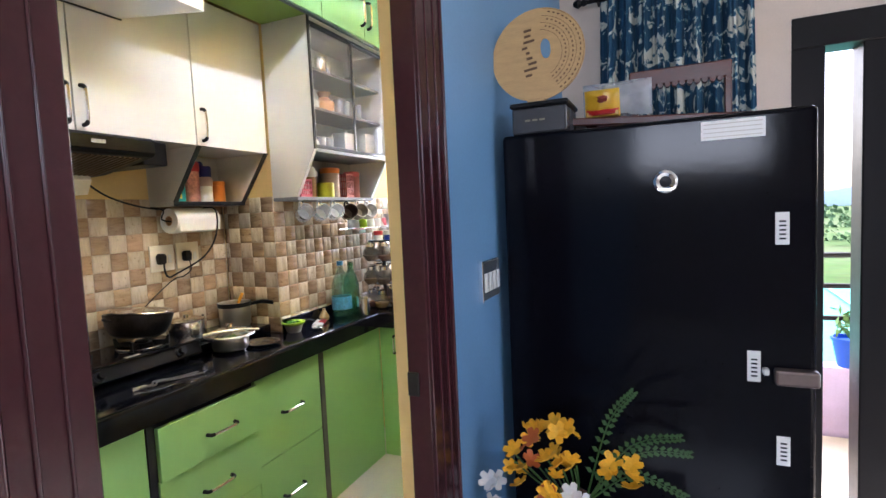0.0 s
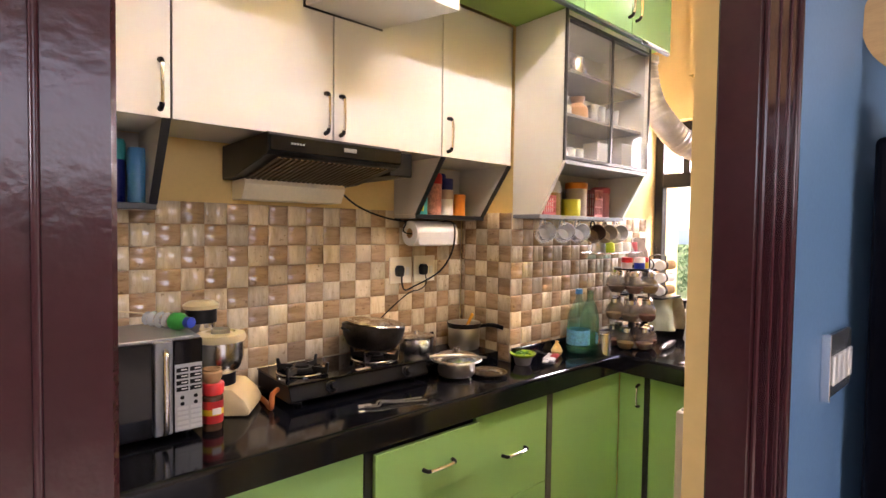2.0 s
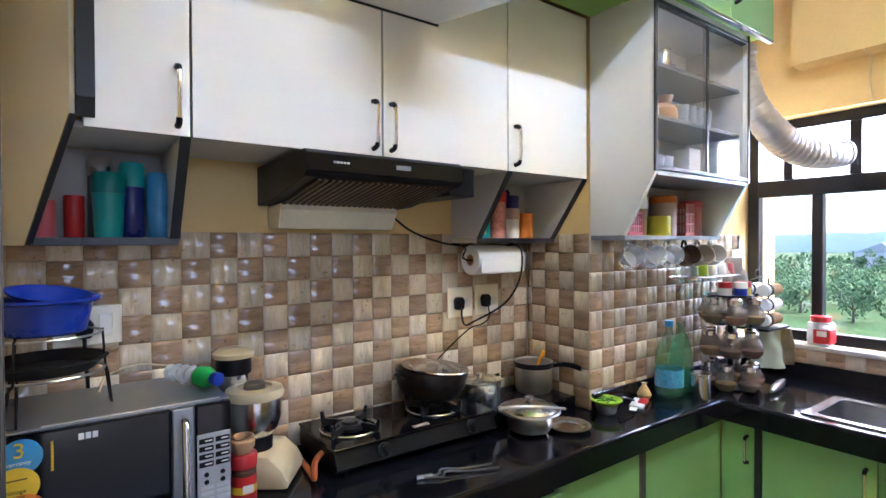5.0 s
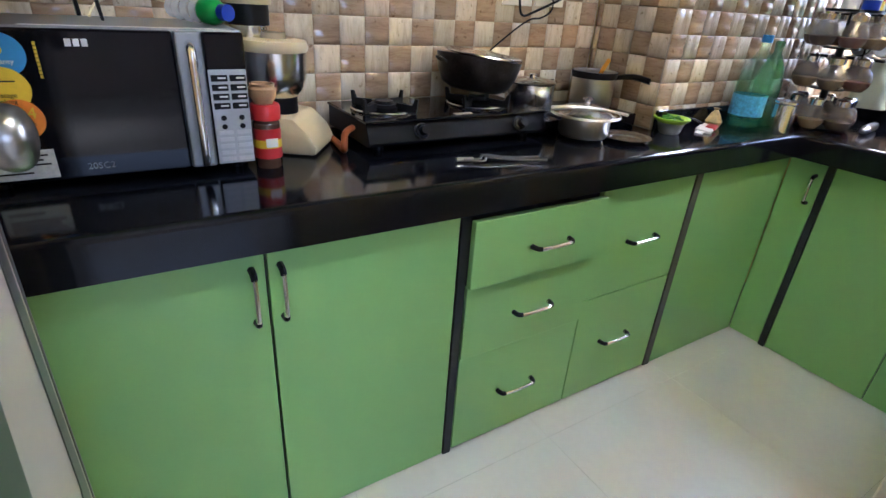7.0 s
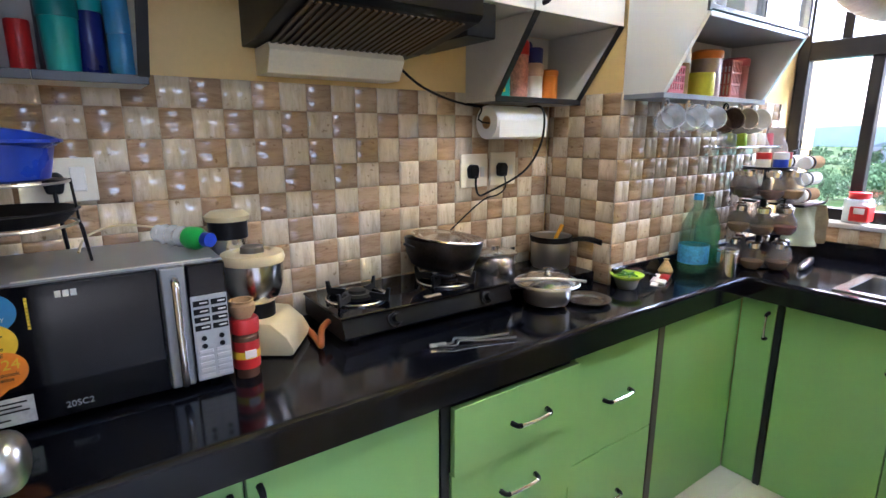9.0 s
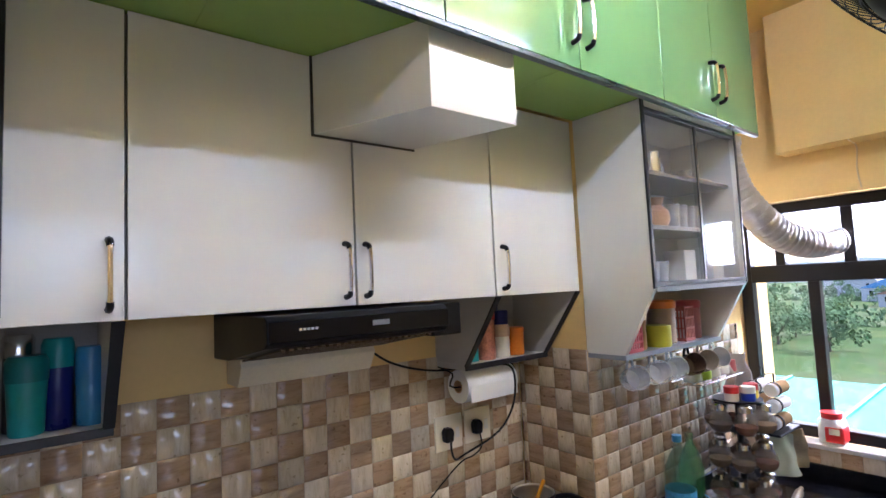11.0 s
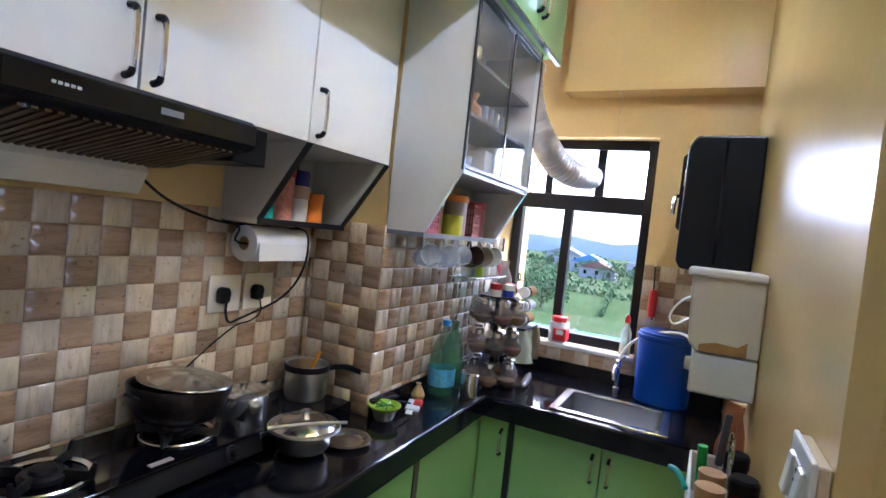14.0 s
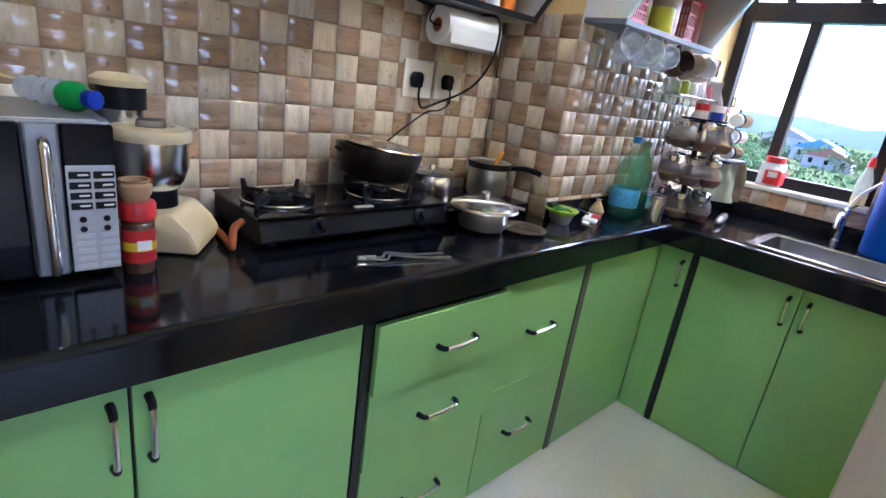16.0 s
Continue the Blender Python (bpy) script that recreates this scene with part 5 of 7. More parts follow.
part("bottle_body", lathe([(0, 0), (0.026, 0), (0.028, 0.01), (0.026, 0.11), (0.013, 0.145), (0.011, 0.16), (0, 0.16)], (1.235, -1.0, WZ0), 20), CLEARPET, sb, "", True)
part("soap", lathe([(0, 0.002), (0.024, 0.003), (0.024, 0.04), (0, 0.041)], (1.235, -1.0, WZ0), 16), YELLOW, sb, "yellow soap", True)
part("cap", lathe([(0, 0.16), (0.014, 0.16), (0.012, 0.185), (0.006, 0.20), (0, 0.20)], (1.235, -1.0, WZ0), 16), REDP, sb, "", True)
br = thing("bottle_brush", (1.172, -1.115, 1.20), "red bottle brush hanging on the tiled wall", "brush")
part("wire_stem", tube([(1.172, -1.10, 1.46), (1.172, -1.112, 1.20)], 0.003, 6), IRON, br)
part("bristles", lathe([(0, 1.21), (0.016, 1.215), (0.02, 1.25), (0.02, 1.33), (0.014, 1.345), (0, 1.345)], (1.168, -1.108, 0), 16), REDP, br, "red bristles", True)
for name, x, y, zz in (("wall_hook", 1.178, -1.10, 1.46),):
    solo(name, tube([(1.188, y, zz + 0.01), (1.168, y, zz + 0.006), (1.168, y, zz - 0.006)], 0.003, 6), DULLSTEEL, "small steel hook in the tiled wall", "hook", smooth=True)

# sockets with plugs, paper roll, cables on the stove wall
def socket(x0, x1, z0, z1, plug):
    s = thing("wall_socket", ((x0 + x1) / 2, -0.012, (z0 + z1) / 2), "cream socket plate on the tiled wall" + (" with a black plug" if plug else ""), "socket", "socket plates")
    part("plate", box(x0, x1, -0.0165, -0.0098, z0, z1, 0.002, 2), surface("cream_socket", (0.78, 0.71, 0.56), 0.35, vary=0.04), s)
    part("switch", box(x1 - 0.032, x1 - 0.014, -0.0195, -0.0165, z0 + 0.035, z0 + 0.07, 0.001), WHITEP, s)
    if plug:
        xc, zc = x0 + 0.042, (z0 + z1) / 2
        part("plug", prism([(xc - 0.015, zc - 0.026), (xc + 0.015, zc - 0.026), (xc + 0.019, zc + 0.008), (xc + 0.011, zc + 0.022), (xc - 0.011, zc + 0.022), (xc - 0.019, zc + 0.008)], "y", -0.046, -0.0165, 0.006), BLACKP, s, "black three-pin plug")
    return s


socket(-0.429, -0.312, 1.196, 1.310, True)
socket(-0.298, -0.178, 1.198, 1.314, True)
ls = thing("wall_socket", (-1.535, -0.012, 1.278), "wide cream socket plate with a large switch and black plug", "socket", "socket plates")
part("plate", box(-1.608, -1.466, -0.0165, -0.0098, 1.229, 1.326, 0.002, 2), surface("cream_plate", (0.74, 0.69, 0.57), 0.35, vary=0.04), ls)
part("switch", box(-1.515, -1.486, -0.0195, -0.0165, 1.252, 1.306, 0.0015), WHITEP, ls, "wide white rocker switch")
part("plug", prism([(-1.560, 1.250), (-1.530, 1.250), (-1.524, 1.282), (-1.534, 1.296), (-1.556, 1.296), (-1.566, 1.282)], "y", -0.050, -0.0165, 0.006), BLACKP, ls, "black three-pin plug")
part("plug_cable", tube(smooth_path([(-1.545, -0.045, 1.256), (-1.544, -0.05, 1.22), (-1.540, -0.04, 1.16), (-1.538, -0.014, 1.10), (-1.54, -0.010, 1.0)], 4), 0.0042, 8), BLACKP, ls, "", True)
for nm, pts in (("hood_cable", [(-0.70, -0.06, 1.575), (-0.62, -0.05, 1.525), (-0.52, -0.045, 1.49), (-0.41, -0.04, 1.470), (-0.30, -0.04, 1.468), (-0.215, -0.08, 1.468), (-0.19, -0.155, 1.46), (-0.20, -0.165, 1.35), (-0.235, -0.12, 1.25), (-0.33, -0.05, 1.18), (-0.37, -0.045, 1.17), (-0.385, -0.045, 1.20), (-0.388, -0.048, 1.235)]),
                ("thin_cable", [(-0.258, -0.048, 1.235), (-0.255, -0.05, 1.19), (-0.29, -0.045, 1.165), (-0.34, -0.04, 1.155), (-0.42, -0.03, 1.10), (-0.52, -0.02, 1.02), (-0.56, -0.015, 0.98)])):
    solo(nm, tube(smooth_path(pts, 5), 0.0038 if nm == "hood_cable" else 0.0028, 6), BLACKP, "black electric cable hanging across the tiles", "cable", smooth=True)
pr = thing("paper_roll", (-0.255, -0.085, 1.36), "white kitchen paper roll on a wire holder", "paper roll")
part("roll", turned(lathe([(0.021, -0.115), (0.054, -0.115), (0.055, -0.11), (0.055, 0.11), (0.054, 0.115), (0.021, 0.115)], seg=36), pose(-0.258, -0.08, 1.415, 0, 90, 0)), PAPER, pr, "", True)
part("core", turned(lathe([(0.018, -0.116), (0.021, -0.116), (0.021, 0.116), (0.018, 0.116), (0.018, -0.116)], seg=28), pose(-0.258, -0.08, 1.415, 0, 90, 0)), CORK, pr, "brown cardboard core", True)
part("holder", tube(smooth_path([(-0.40, -0.01, 1.478), (-0.395, -0.08, 1.46), (-0.39, -0.08, 1.415), (-0.13, -0.08, 1.415), (-0.115, -0.08, 1.46), (-0.115, -0.01, 1.478)], 4), 0.003, 6), BLACKP, pr, "", True)
part("loose_sheet", box(-0.365, -0.15, -0.137, -0.1355, 1.368, 1.42), PAPER, pr)

# ---- shelf contents ----
def tumbler(name, label, category, x, y, z, r, h, body, lid=None, lid_h=0.02, group="", taper=1.0, lidlabel=""):
    t = thing(name, (x, y, z), label, category, group)
    part("body", lathe([(0, 0), (r * 0.94 * taper, 0), (r * taper, 0.004), (r, h - 0.003), (r * 0.97, h), (0, h)], (x, y, z), 22), body, t, "", True)
    if lid:
        part("lid", lathe([(0, h), (r * 1.06, h), (r * 1.07, h + lid_h * 0.8), (r * 0.9, h + lid_h), (0, h + lid_h)], (x, y, z), 22), lid, t, lidlabel, True)
    return t


N1 = 1.4955
tumbler("water_bottle", "sky blue plastic bottle on the open shelf", "bottle", -1.388, -0.085, N1, 0.027, 0.085, SKYP, SKYP, 0.078, "bottles on the open shelf")
tumbler("water_bottle", "navy blue plastic bottle on the open shelf", "bottle", -1.445, -0.075, N1, 0.027, 0.125, NAVY, TEAL, 0.06, "bottles on the open shelf")
tumbler("tiffin_jar", "teal plastic jar with a darker teal lid", "jar", -1.495, -0.095, N1, 0.034, 0.105, TEAL, surface("dark_teal_lid", (0.01, 0.18, 0.19), 0.35), 0.05, "", 0.86)
tumbler("steel_bottle", "steel topped dark bottle at the shelf's back", "bottle", -1.51, -0.04, N1, 0.026, 0.15, surface("smoked_bottle", (0.08, 0.08, 0.09), 0.3), STEEL, 0.045)
tumbler("red_cup", "red plastic cup on the open shelf", "cup", -1.562, -0.060, N1, 0.021, 0.10, REDP, None)
tumbler("pink_cup", "pink plastic cup at the shelf's splayed end", "cup", -1.618, -0.085, N1, 0.022, 0.085, PINK, None)
N2 = 1.4955
tumbler("spice_box", "pink lidded plastic jar on the open shelf", "jar", -0.262, -0.105, N2, 0.034, 0.135, surface("rosy_contents", (0.5, 0.2, 0.14), 0.4, vary=0.4, scale=60), REDP, 0.045, "jars on the open shelf")
salt = tumbler("white_jar", "white jar with a navy lid on the open shelf", "jar", -0.19, -0.105, N2, 0.032, 0.072, WHITEP, surface("clear_salt_lid", (0.5, 0.36, 0.3), 0.3), 0.042, "jars on the open shelf")
part("cap", lathe([(0, 0.114), (0.030, 0.114), (0.031, 0.158), (0.028, 0.163), (0, 0.164)], (-0.19, -0.105, N2), 22), NAVY, salt, "navy screw cap", True)
tumbler("lidded_jar", "jar with a navy screw lid at the back of the shelf", "jar", -0.185, -0.042, N2, 0.034, 0.145, surface("clear_salt_jar", (0.42, 0.34, 0.3), 0.3), NAVY, 0.045)
tumbler("orange_jar", "orange plastic jar on the open shelf", "jar", -0.115, -0.105, N2, 0.031, 0.078, ORANGE, ORANGE, 0.02, "jars on the open shelf")
tb = thing("tea_carton", (-0.345, -0.07, N2), "teal and yellow tea carton on the open shelf", "carton")
part("carton", box(-0.365, -0.312, -0.125, -0.06, N2, N2 + 0.165, 0.002), TEAL, tb)
part("label_patch", box(-0.3665, -0.3652, -0.12, -0.07, N2 + 0.02, N2 + 0.08), YELLOW, tb)
part("label_patch", box(-0.363, -0.335, -0.1265, -0.1252, N2 + 0.015, N2 + 0.07), YELLOW, tb)

# open lower shelf of the glass cabinet
N3 = 1.503


def basket(x, y, z, w, d, h, material, label):
    """A plastic basket with slots in its sides."""
    b = thing("plastic_basket", (x, y, z), label, "basket")
    bm = box(x - w / 2, x + w / 2, y - d / 2, y + d / 2, z, z + 0.006, 0.001)
    for i in range(7):
        xx = x - w / 2 + i * (w - 0.006) / 6
        for yy in (y - d / 2, y + d / 2 - 0.003):
            box(xx, xx + 0.006, yy, yy + 0.003, z + 0.006, z + h, bm=bm)
    for i in range(6):
        yy = y - d / 2 + i * (d - 0.006) / 5
        for xx in (x - w / 2, x + w / 2 - 0.003):
            box(xx, xx + 0.003, yy, yy + 0.006, z + 0.006, z + h, bm=bm)
    for k in range(4):
        zz = z + 0.006 + k * (h - 0.012) / 3
        box(x - w / 2, x + w / 2, y - d / 2 - 0.001, y - d / 2 + 0.004, zz, zz + 0.006, bm=bm)
        box(x - w / 2 - 0.001, x - w / 2 + 0.004, y - d / 2, y + d / 2, zz, zz + 0.006, bm=bm)
        box(x + w / 2 - 0.004, x + w / 2 + 0.001, y - d / 2, y + d / 2, zz, zz + 0.006, bm=bm)
    part("basket_frame", bm, material, b)
    part("lining", box(x - w / 2 + 0.006, x + w / 2 - 0.006, y - d / 2 + 0.006, y + d / 2 - 0.006, z + 0.007, z + h * 0.85, 0.004), WHITEP, b, "pale contents")
    return b


basket(0.085, -0.43, N3, 0.085, 0.07, 0.085, PINK, "pink slotted plastic basket on the open shelf")
tumbler("pink_jar", "tall pink jar at the back of the shelf", "jar", 0.075, -0.375, N3, 0.032, 0.13, PINK, PINK, 0.03)
tumbler("glass_jar", "clear jar of grains with a white lid", "jar", 0.165, -0.42, N3, 0.032, 0.10, OCHRE, WHITEP, 0.05, "jars in the glass cabinet")
tumbler("glass_jar", "clear jar with a steel lid", "jar", 0.225, -0.385, N3, 0.032, 0.11, BROWN, DULLSTEEL, 0.025, "jars in the glass cabinet")
tumbler("lime_tub", "lime yellow plastic tub on the open shelf", "tub", 0.275, -0.435, N3, 0.046, 0.075, surface("lime_yellow", (0.5, 0.48, 0.02), 0.35), None)
tumbler("orange_lid_jar", "tall clear jar with an orange lid", "jar", 0.37, -0.40, N3, 0.05, 0.13, surface("pale_jar", (0.55, 0.42, 0.36), 0.25), ORANGE, 0.03)
basket(0.475, -0.42, N3, 0.07, 0.07, 0.13, surface("rose_plastic", (0.55, 0.16, 0.14), 0.35), "rose slotted plastic basket on the open shelf")
tumbler("pink_jar", "pink jar with a red lid on the open shelf", "jar", 0.575, -0.40, N3, 0.045, 0.12, surface("soft_pink", (0.55, 0.2, 0.2), 0.3), PINK, 0.03)
# shelves behind glass
CER = surface("white_ceramic", (0.7, 0.68, 0.64), 0.15, vary=0.03)
TERR = surface("terracotta", (0.45, 0.22, 0.09), 0.5, vary=0.15)


def glassware(x, y, z, r, h):
    g = thing("drinking_glass", (x, y, z), "clear drinking glass in the glass cabinet", "glass", "glasses in the cabinet")
    part("tumbler", lathe([(0, 0.004), (r * 0.8, 0.004), (r - 0.002, h), (r, h), (r * 0.84, 0), (0, 0)], (x, y, z), 18), TINTGLASS, g, "", True)
    return g


Z1, Z2, Z3 = 1.72, 1.919, 2.099
for i, (x, y, h) in enumerate(((0.06, -0.43, 0.07), (0.12, -0.47, 0.06), (0.18, -0.42, 0.075), (0.30, -0.46, 0.055), (0.56, -0.44, 0.07))):
    glassware(x, y, Z3, 0.03, h)
tumbler("steel_tumbler", "brushed steel tumbler behind glass", "tumbler", 0.235, -0.48, Z3, 0.03, 0.095, STEEL)
tumbler("steel_tumbler", "short brass-coloured cup behind glass", "tumbler", 0.31, -0.41, Z3, 0.028, 0.05, surface("brass", (0.45, 0.32, 0.12), 0.3, 0.9))
solo("serving_tray", box(0.43, 0.62, -0.52, -0.38, Z3, Z3 + 0.025, 0.008, 2), surface("tan_tray", (0.45, 0.33, 0.2), 0.4), "tan plastic tray on the upper glass shelf", "tray", smooth=True)
for x, y, z, k, mt, lb in ((0.09, -0.45, Z2, 1.0, CER, "white ceramic jug behind glass"), (0.165, -0.46, Z2, 0.9, CER, "white ceramic bowl jug behind glass"), (0.275, -0.46, Z2, 1.1, TERR, "round terracotta pot behind glass"), (0.09, -0.46, Z1, 1.0, TERR, "small terracotta figure-shaped jar behind glass"), (0.17, -0.44, Z1, 1.0, CER, "pale ceramic jar behind glass")):
    t = thing("ceramic_jug", (x, y, z), lb, "jug")
    part("vessel", lathe([(0, 0), (0.032 * k, 0), (0.046 * k, 0.03 * k), (0.042 * k, 0.06 * k), (0.022 * k, 0.08 * k), (0.032 * k, 0.105 * k), (0.028 * k, 0.105 * k), (0.018 * k, 0.08 * k), (0, 0.075 * k)], (x, y, z), 22), mt, t, "", True)
    part("grip", tube(smooth_path([(x + 0.04 * k, y, z + 0.06 * k), (x + 0.07 * k, y, z + 0.07 * k), (x + 0.062 * k, y, z + 0.035 * k), (x + 0.044 * k, y, z + 0.03 * k)], 4), 0.005 * k, 8), mt, t, "", True)
for x in (0.40, 0.46, 0.52, 0.58):
    glassware(x, -0.46, Z2, 0.027, 0.10)
for x in (0.235, 0.30):
    glassware(x, -0.45, Z1, 0.032, 0.085)
tumbler("blue_jar", "blue glass jar behind the sliding glass", "jar", 0.335, -0.40, Z1, 0.035, 0.08, NAVY, None)
solo("white_carton", box(0.385, 0.47, -0.50, -0.42, Z1, Z1 + 0.125, 0.002), PAPER, "plain white carton in the glass cabinet", "carton")
solo("white_carton", box(0.54, 0.63, -0.53, -0.45, Z1, Z1 + 0.135, 0.002), WHITEP, "white box beside the cabinet's glass edge", "carton")


# mugs on hooks below the glass cabinet
def mug(x, y, z, material, label, cat="mug", grip=None):
    """A mug hung by its handle from a hook, lying on its side."""
    m_ = thing("hanging_mug", (x, y, z), label, cat, "mugs on hooks")
    M = Matrix.Translation((x, y - 0.012, z - 0.066)) @ pose(0, 0, 0, 74, 0, -34)
    part("cup", turned(lathe([(0, -0.042), (0.026, -0.042), (0.035, -0.032), (0.040, 0.0), (0.0395, 0.042), (0.037, 0.042), (0.0365, 0.0), (0.032, -0.029), (0, -0.036)], seg=24), M), material, m_, "", True)
    part("handle", tube(smooth_path([(x - 0.016, y, z - 0.034), (x - 0.010, y, z - 0.010), (x + 0.003, y, z - 0.003), (x + 0.017, y, z - 0.012), (x + 0.020, y, z - 0.036)], 4), 0.0045, 8), grip or material, m_, "", True)
    part("hook", tube(smooth_path([(x, y, 1.487), (x, y, z - 0.012), (x + 0.006, y, z - 0.016), (x + 0.01, y, z - 0.008)], 3), 0.002, 6), STEEL, m_, "steel cup hook", True)


DARKMUG = surface("brown_glazed_mug", (0.10, 0.06, 0.045), 0.2, vary=0.3, scale=30)
GREYMUG = surface("stone_glazed_mug", (0.45, 0.38, 0.3), 0.2, vary=0.1)
for x in (0.05, 0.185, 0.30):
    mug(x, -0.455, 1.488, TINTGLASS, "clear glass mug hanging from a hook")
for x, mt, lb, gp in ((0.425, DARKMUG, "dark brown glazed mug hanging from a hook", BLACKP), (0.53, GREYMUG, "grey and brown glazed mug hanging from a hook", None), (0.63, CER, "white mug hanging from a hook", None)):
    mug(x, -0.455, 1.486, mt, lb, grip=gp)
# small cups below the mugs, on a wire shelf
sh = thing("wire_shelf", (0.72, -0.40, 1.33), "small steel wire shelf with upturned cups", "shelf")
for y in (-0.46, -0.42, -0.38, -0.34):
    part("wire", tube([(0.52, y, 1.328), (0.92, y, 1.328)], 0.0025, 6), STEEL, sh)
for x in (0.53, 0.72, 0.91):
    part("bracket", tube([(x, -0.331, 1.32), (x, -0.465, 1.3245)], 0.003, 6), STEEL, sh)
for i, (x, mt) in enumerate(((0.57, TINTGLASS), (0.65, LIME), (0.73, CER), (0.81, CER), (0.88, PINK))):
    tumbler("upturned_cup", "small upturned cup on the wire shelf", "cup", x, -0.40, 1.331, 0.034, 0.05, mt, None, 0, "cups on the wire shelf", 1.1)
cloth("kitchen_towel", "grey-white kitchen towel bundled on the wire shelf", 0.90, -0.44, 1.215, 0.16, 0.19, 0.03, surface("grey_towel", (0.4, 0.36, 0.32), 0.9, fine=300, bump=0.4), 7.0, -20)

# exhaust duct from the loft to the window
dpts = smooth_path([(0.79, -0.50, 2.30), (0.80, -0.51, 2.20), (0.83, -0.535, 2.08), (0.90, -0.58, 1.97), (1.0, -0.62, 1.90), (1.12, -0.68, 1.865), (1.26, -0.74, 1.875)], 14)
du = thing("exhaust_duct", (0.8, -0.5, 1.85), "ribbed silver foil exhaust duct leading to the window", "duct")
part("hose", tube(dpts, lambda t: 0.062 + 0.0022 * math.sin(t * 330) - 0.004 * math.sin(t * 7), 26), FOIL, du, "", True)
part("collar", lathe([(0.062, 0), (0.068, 0), (0.068, 0.03), (0.062, 0.03)], (0.79, -0.50, 2.285), 26), FOIL, du)
part("elbow", lathe([(0, 0), (0.066, 0), (0.066, 0.55), (0, 0.55)], (0.81, -0.48, 2.315), 24), surface("cream_wrapped_pipe", (0.55, 0.36, 0.15), 0.5), du, "cream painted riser", True)
solo("wall_wire", tube(smooth_path([(1.063, -0.86, 2.262), (1.10, -0.86, 2.262), (1.13, -0.87, 2.24), (1.17, -0.855, 2.16), (1.186, -0.86, 2.08)], 4), 0.003, 6), CREAMP, "thin cream wire down the wall over the window", "wire", smooth=True)

# ---- door wall: water filter, dispenser, trolley, switch, fan ----
wf = thing("water_purifier", (0.70, -1.33, 1.472), "black wall-mounted water purifier with a chrome tap", "water purifier")
part("case", prism([(YB + 0.002, 1.472), (-1.225, 1.472), (-1.208, 1.50), (-1.208, 1.915), (-1.235, 1.952), (YB + 0.002, 1.952)], "x", 0.562, 0.88, 0.008), BLACKP, wf, "black plastic case")
part("front_cover", prism([(-1.214, 1.60), (-1.193, 1.62), (-1.193, 1.88), (-1.214, 1.90)], "x", 0.60, 0.84, 0.004), BLACKGLOSS, wf, "glossy black cover")
part("side_seam", box(0.558, 0.562, -1.335, -1.325, 1.49, 1.935), BLACKGLOSS, wf)
part("outlet", tube(smooth_path([(0.63, -1.205, 1.73), (0.60, -1.185, 1.735), (0.585, -1.18, 1.70), (0.583, -1.18, 1.665)], 4), 0.007, 10), CHROME, wf, "chrome outlet", True)
part("badge", box(0.572, 0.62, -1.2085, -1.205, 1.77, 1.83, 0.001), STEEL, wf)
part("bottom_tap", lathe([(0, 0), (0.008, 0), (0.008, 0.02), (0, 0.02)], (0.60, -1.235, 1.452), 10), CHROME, wf, "", True)

dp = thing("grain_dispenser", (0.14, -1.36, 1.168), "white plastic wall-mounted grain dispenser with translucent front", "dispenser")
part("hopper", prism([(YB + 0.002, 1.275), (-1.305, 1.275), (-1.285, 1.30), (-1.278, 1.470), (YB + 0.002, 1.470)], "x", 0.02, 0.26, 0.006), surface("milky_plastic", (0.62, 0.57, 0.46), 0.3, vary=0.05), dp, "milky hopper half full of grain")
part("lid", box(0.012, 0.268, YB + 0.002, -1.268, 1.471, 1.492, 0.006, 2), WHITEP, dp, "white flat lid")
part("drawer", box(0.018, 0.262, YB + 0.002, -1.298, 1.168, 1.272, 0.006, 2), WHITEP, dp, "white lower drawer")
part("grain_line", prism([(YB + 0.03, 1.278), (-1.312, 1.278), (-1.312, 1.296), (-1.35, 1.306), (-1.40, 1.302), (YB + 0.03, 1.318)], "x", 0.0185, 0.0205), OCHRE, dp, "tan grain behind the front")
part("dial", turned(lathe([(0, 0), (0.02, 0), (0.018, 0.014), (0, 0.016)], seg=18), pose(0.14, -1.298, 1.22, -90, 0, 0)), WHITEP, dp, "", True)
rl = thing("light_bulb_holder", (0.42, -1.36, 1.44), "round white and red plastic container hung by the purifier", "container")
part("dome", lathe([(0, 0.0), (0.035, 0.004), (0.05, 0.03), (0.045, 0.06), (0.02, 0.085), (0, 0.09)], (0.42, -1.36, 1.36), 22), WHITEP, rl, "", True)
part("cup", lathe([(0, -0.02), (0.03, -0.015), (0.038, 0.004), (0, 0.004)], (0.42, -1.36, 1.36), 22), surface("faded_red", (0.4, 0.1, 0.08), 0.4), rl, "faded red bottom", True)
part("cord", tube(smooth_path([(0.42, -1.33, 1.40), (0.40, -1.26, 1.38), (0.40, -1.22, 1.32), (0.42, -1.24, 1.29), (0.45, -1.30, 1.33)], 5), 0.004, 6), WHITEP, rl, "white looped tube", True)
part("stalk", tube([(0.42, -1.36, 1.44), (0.42, YB, 1.46)], 0.005, 6), WHITEP, rl)

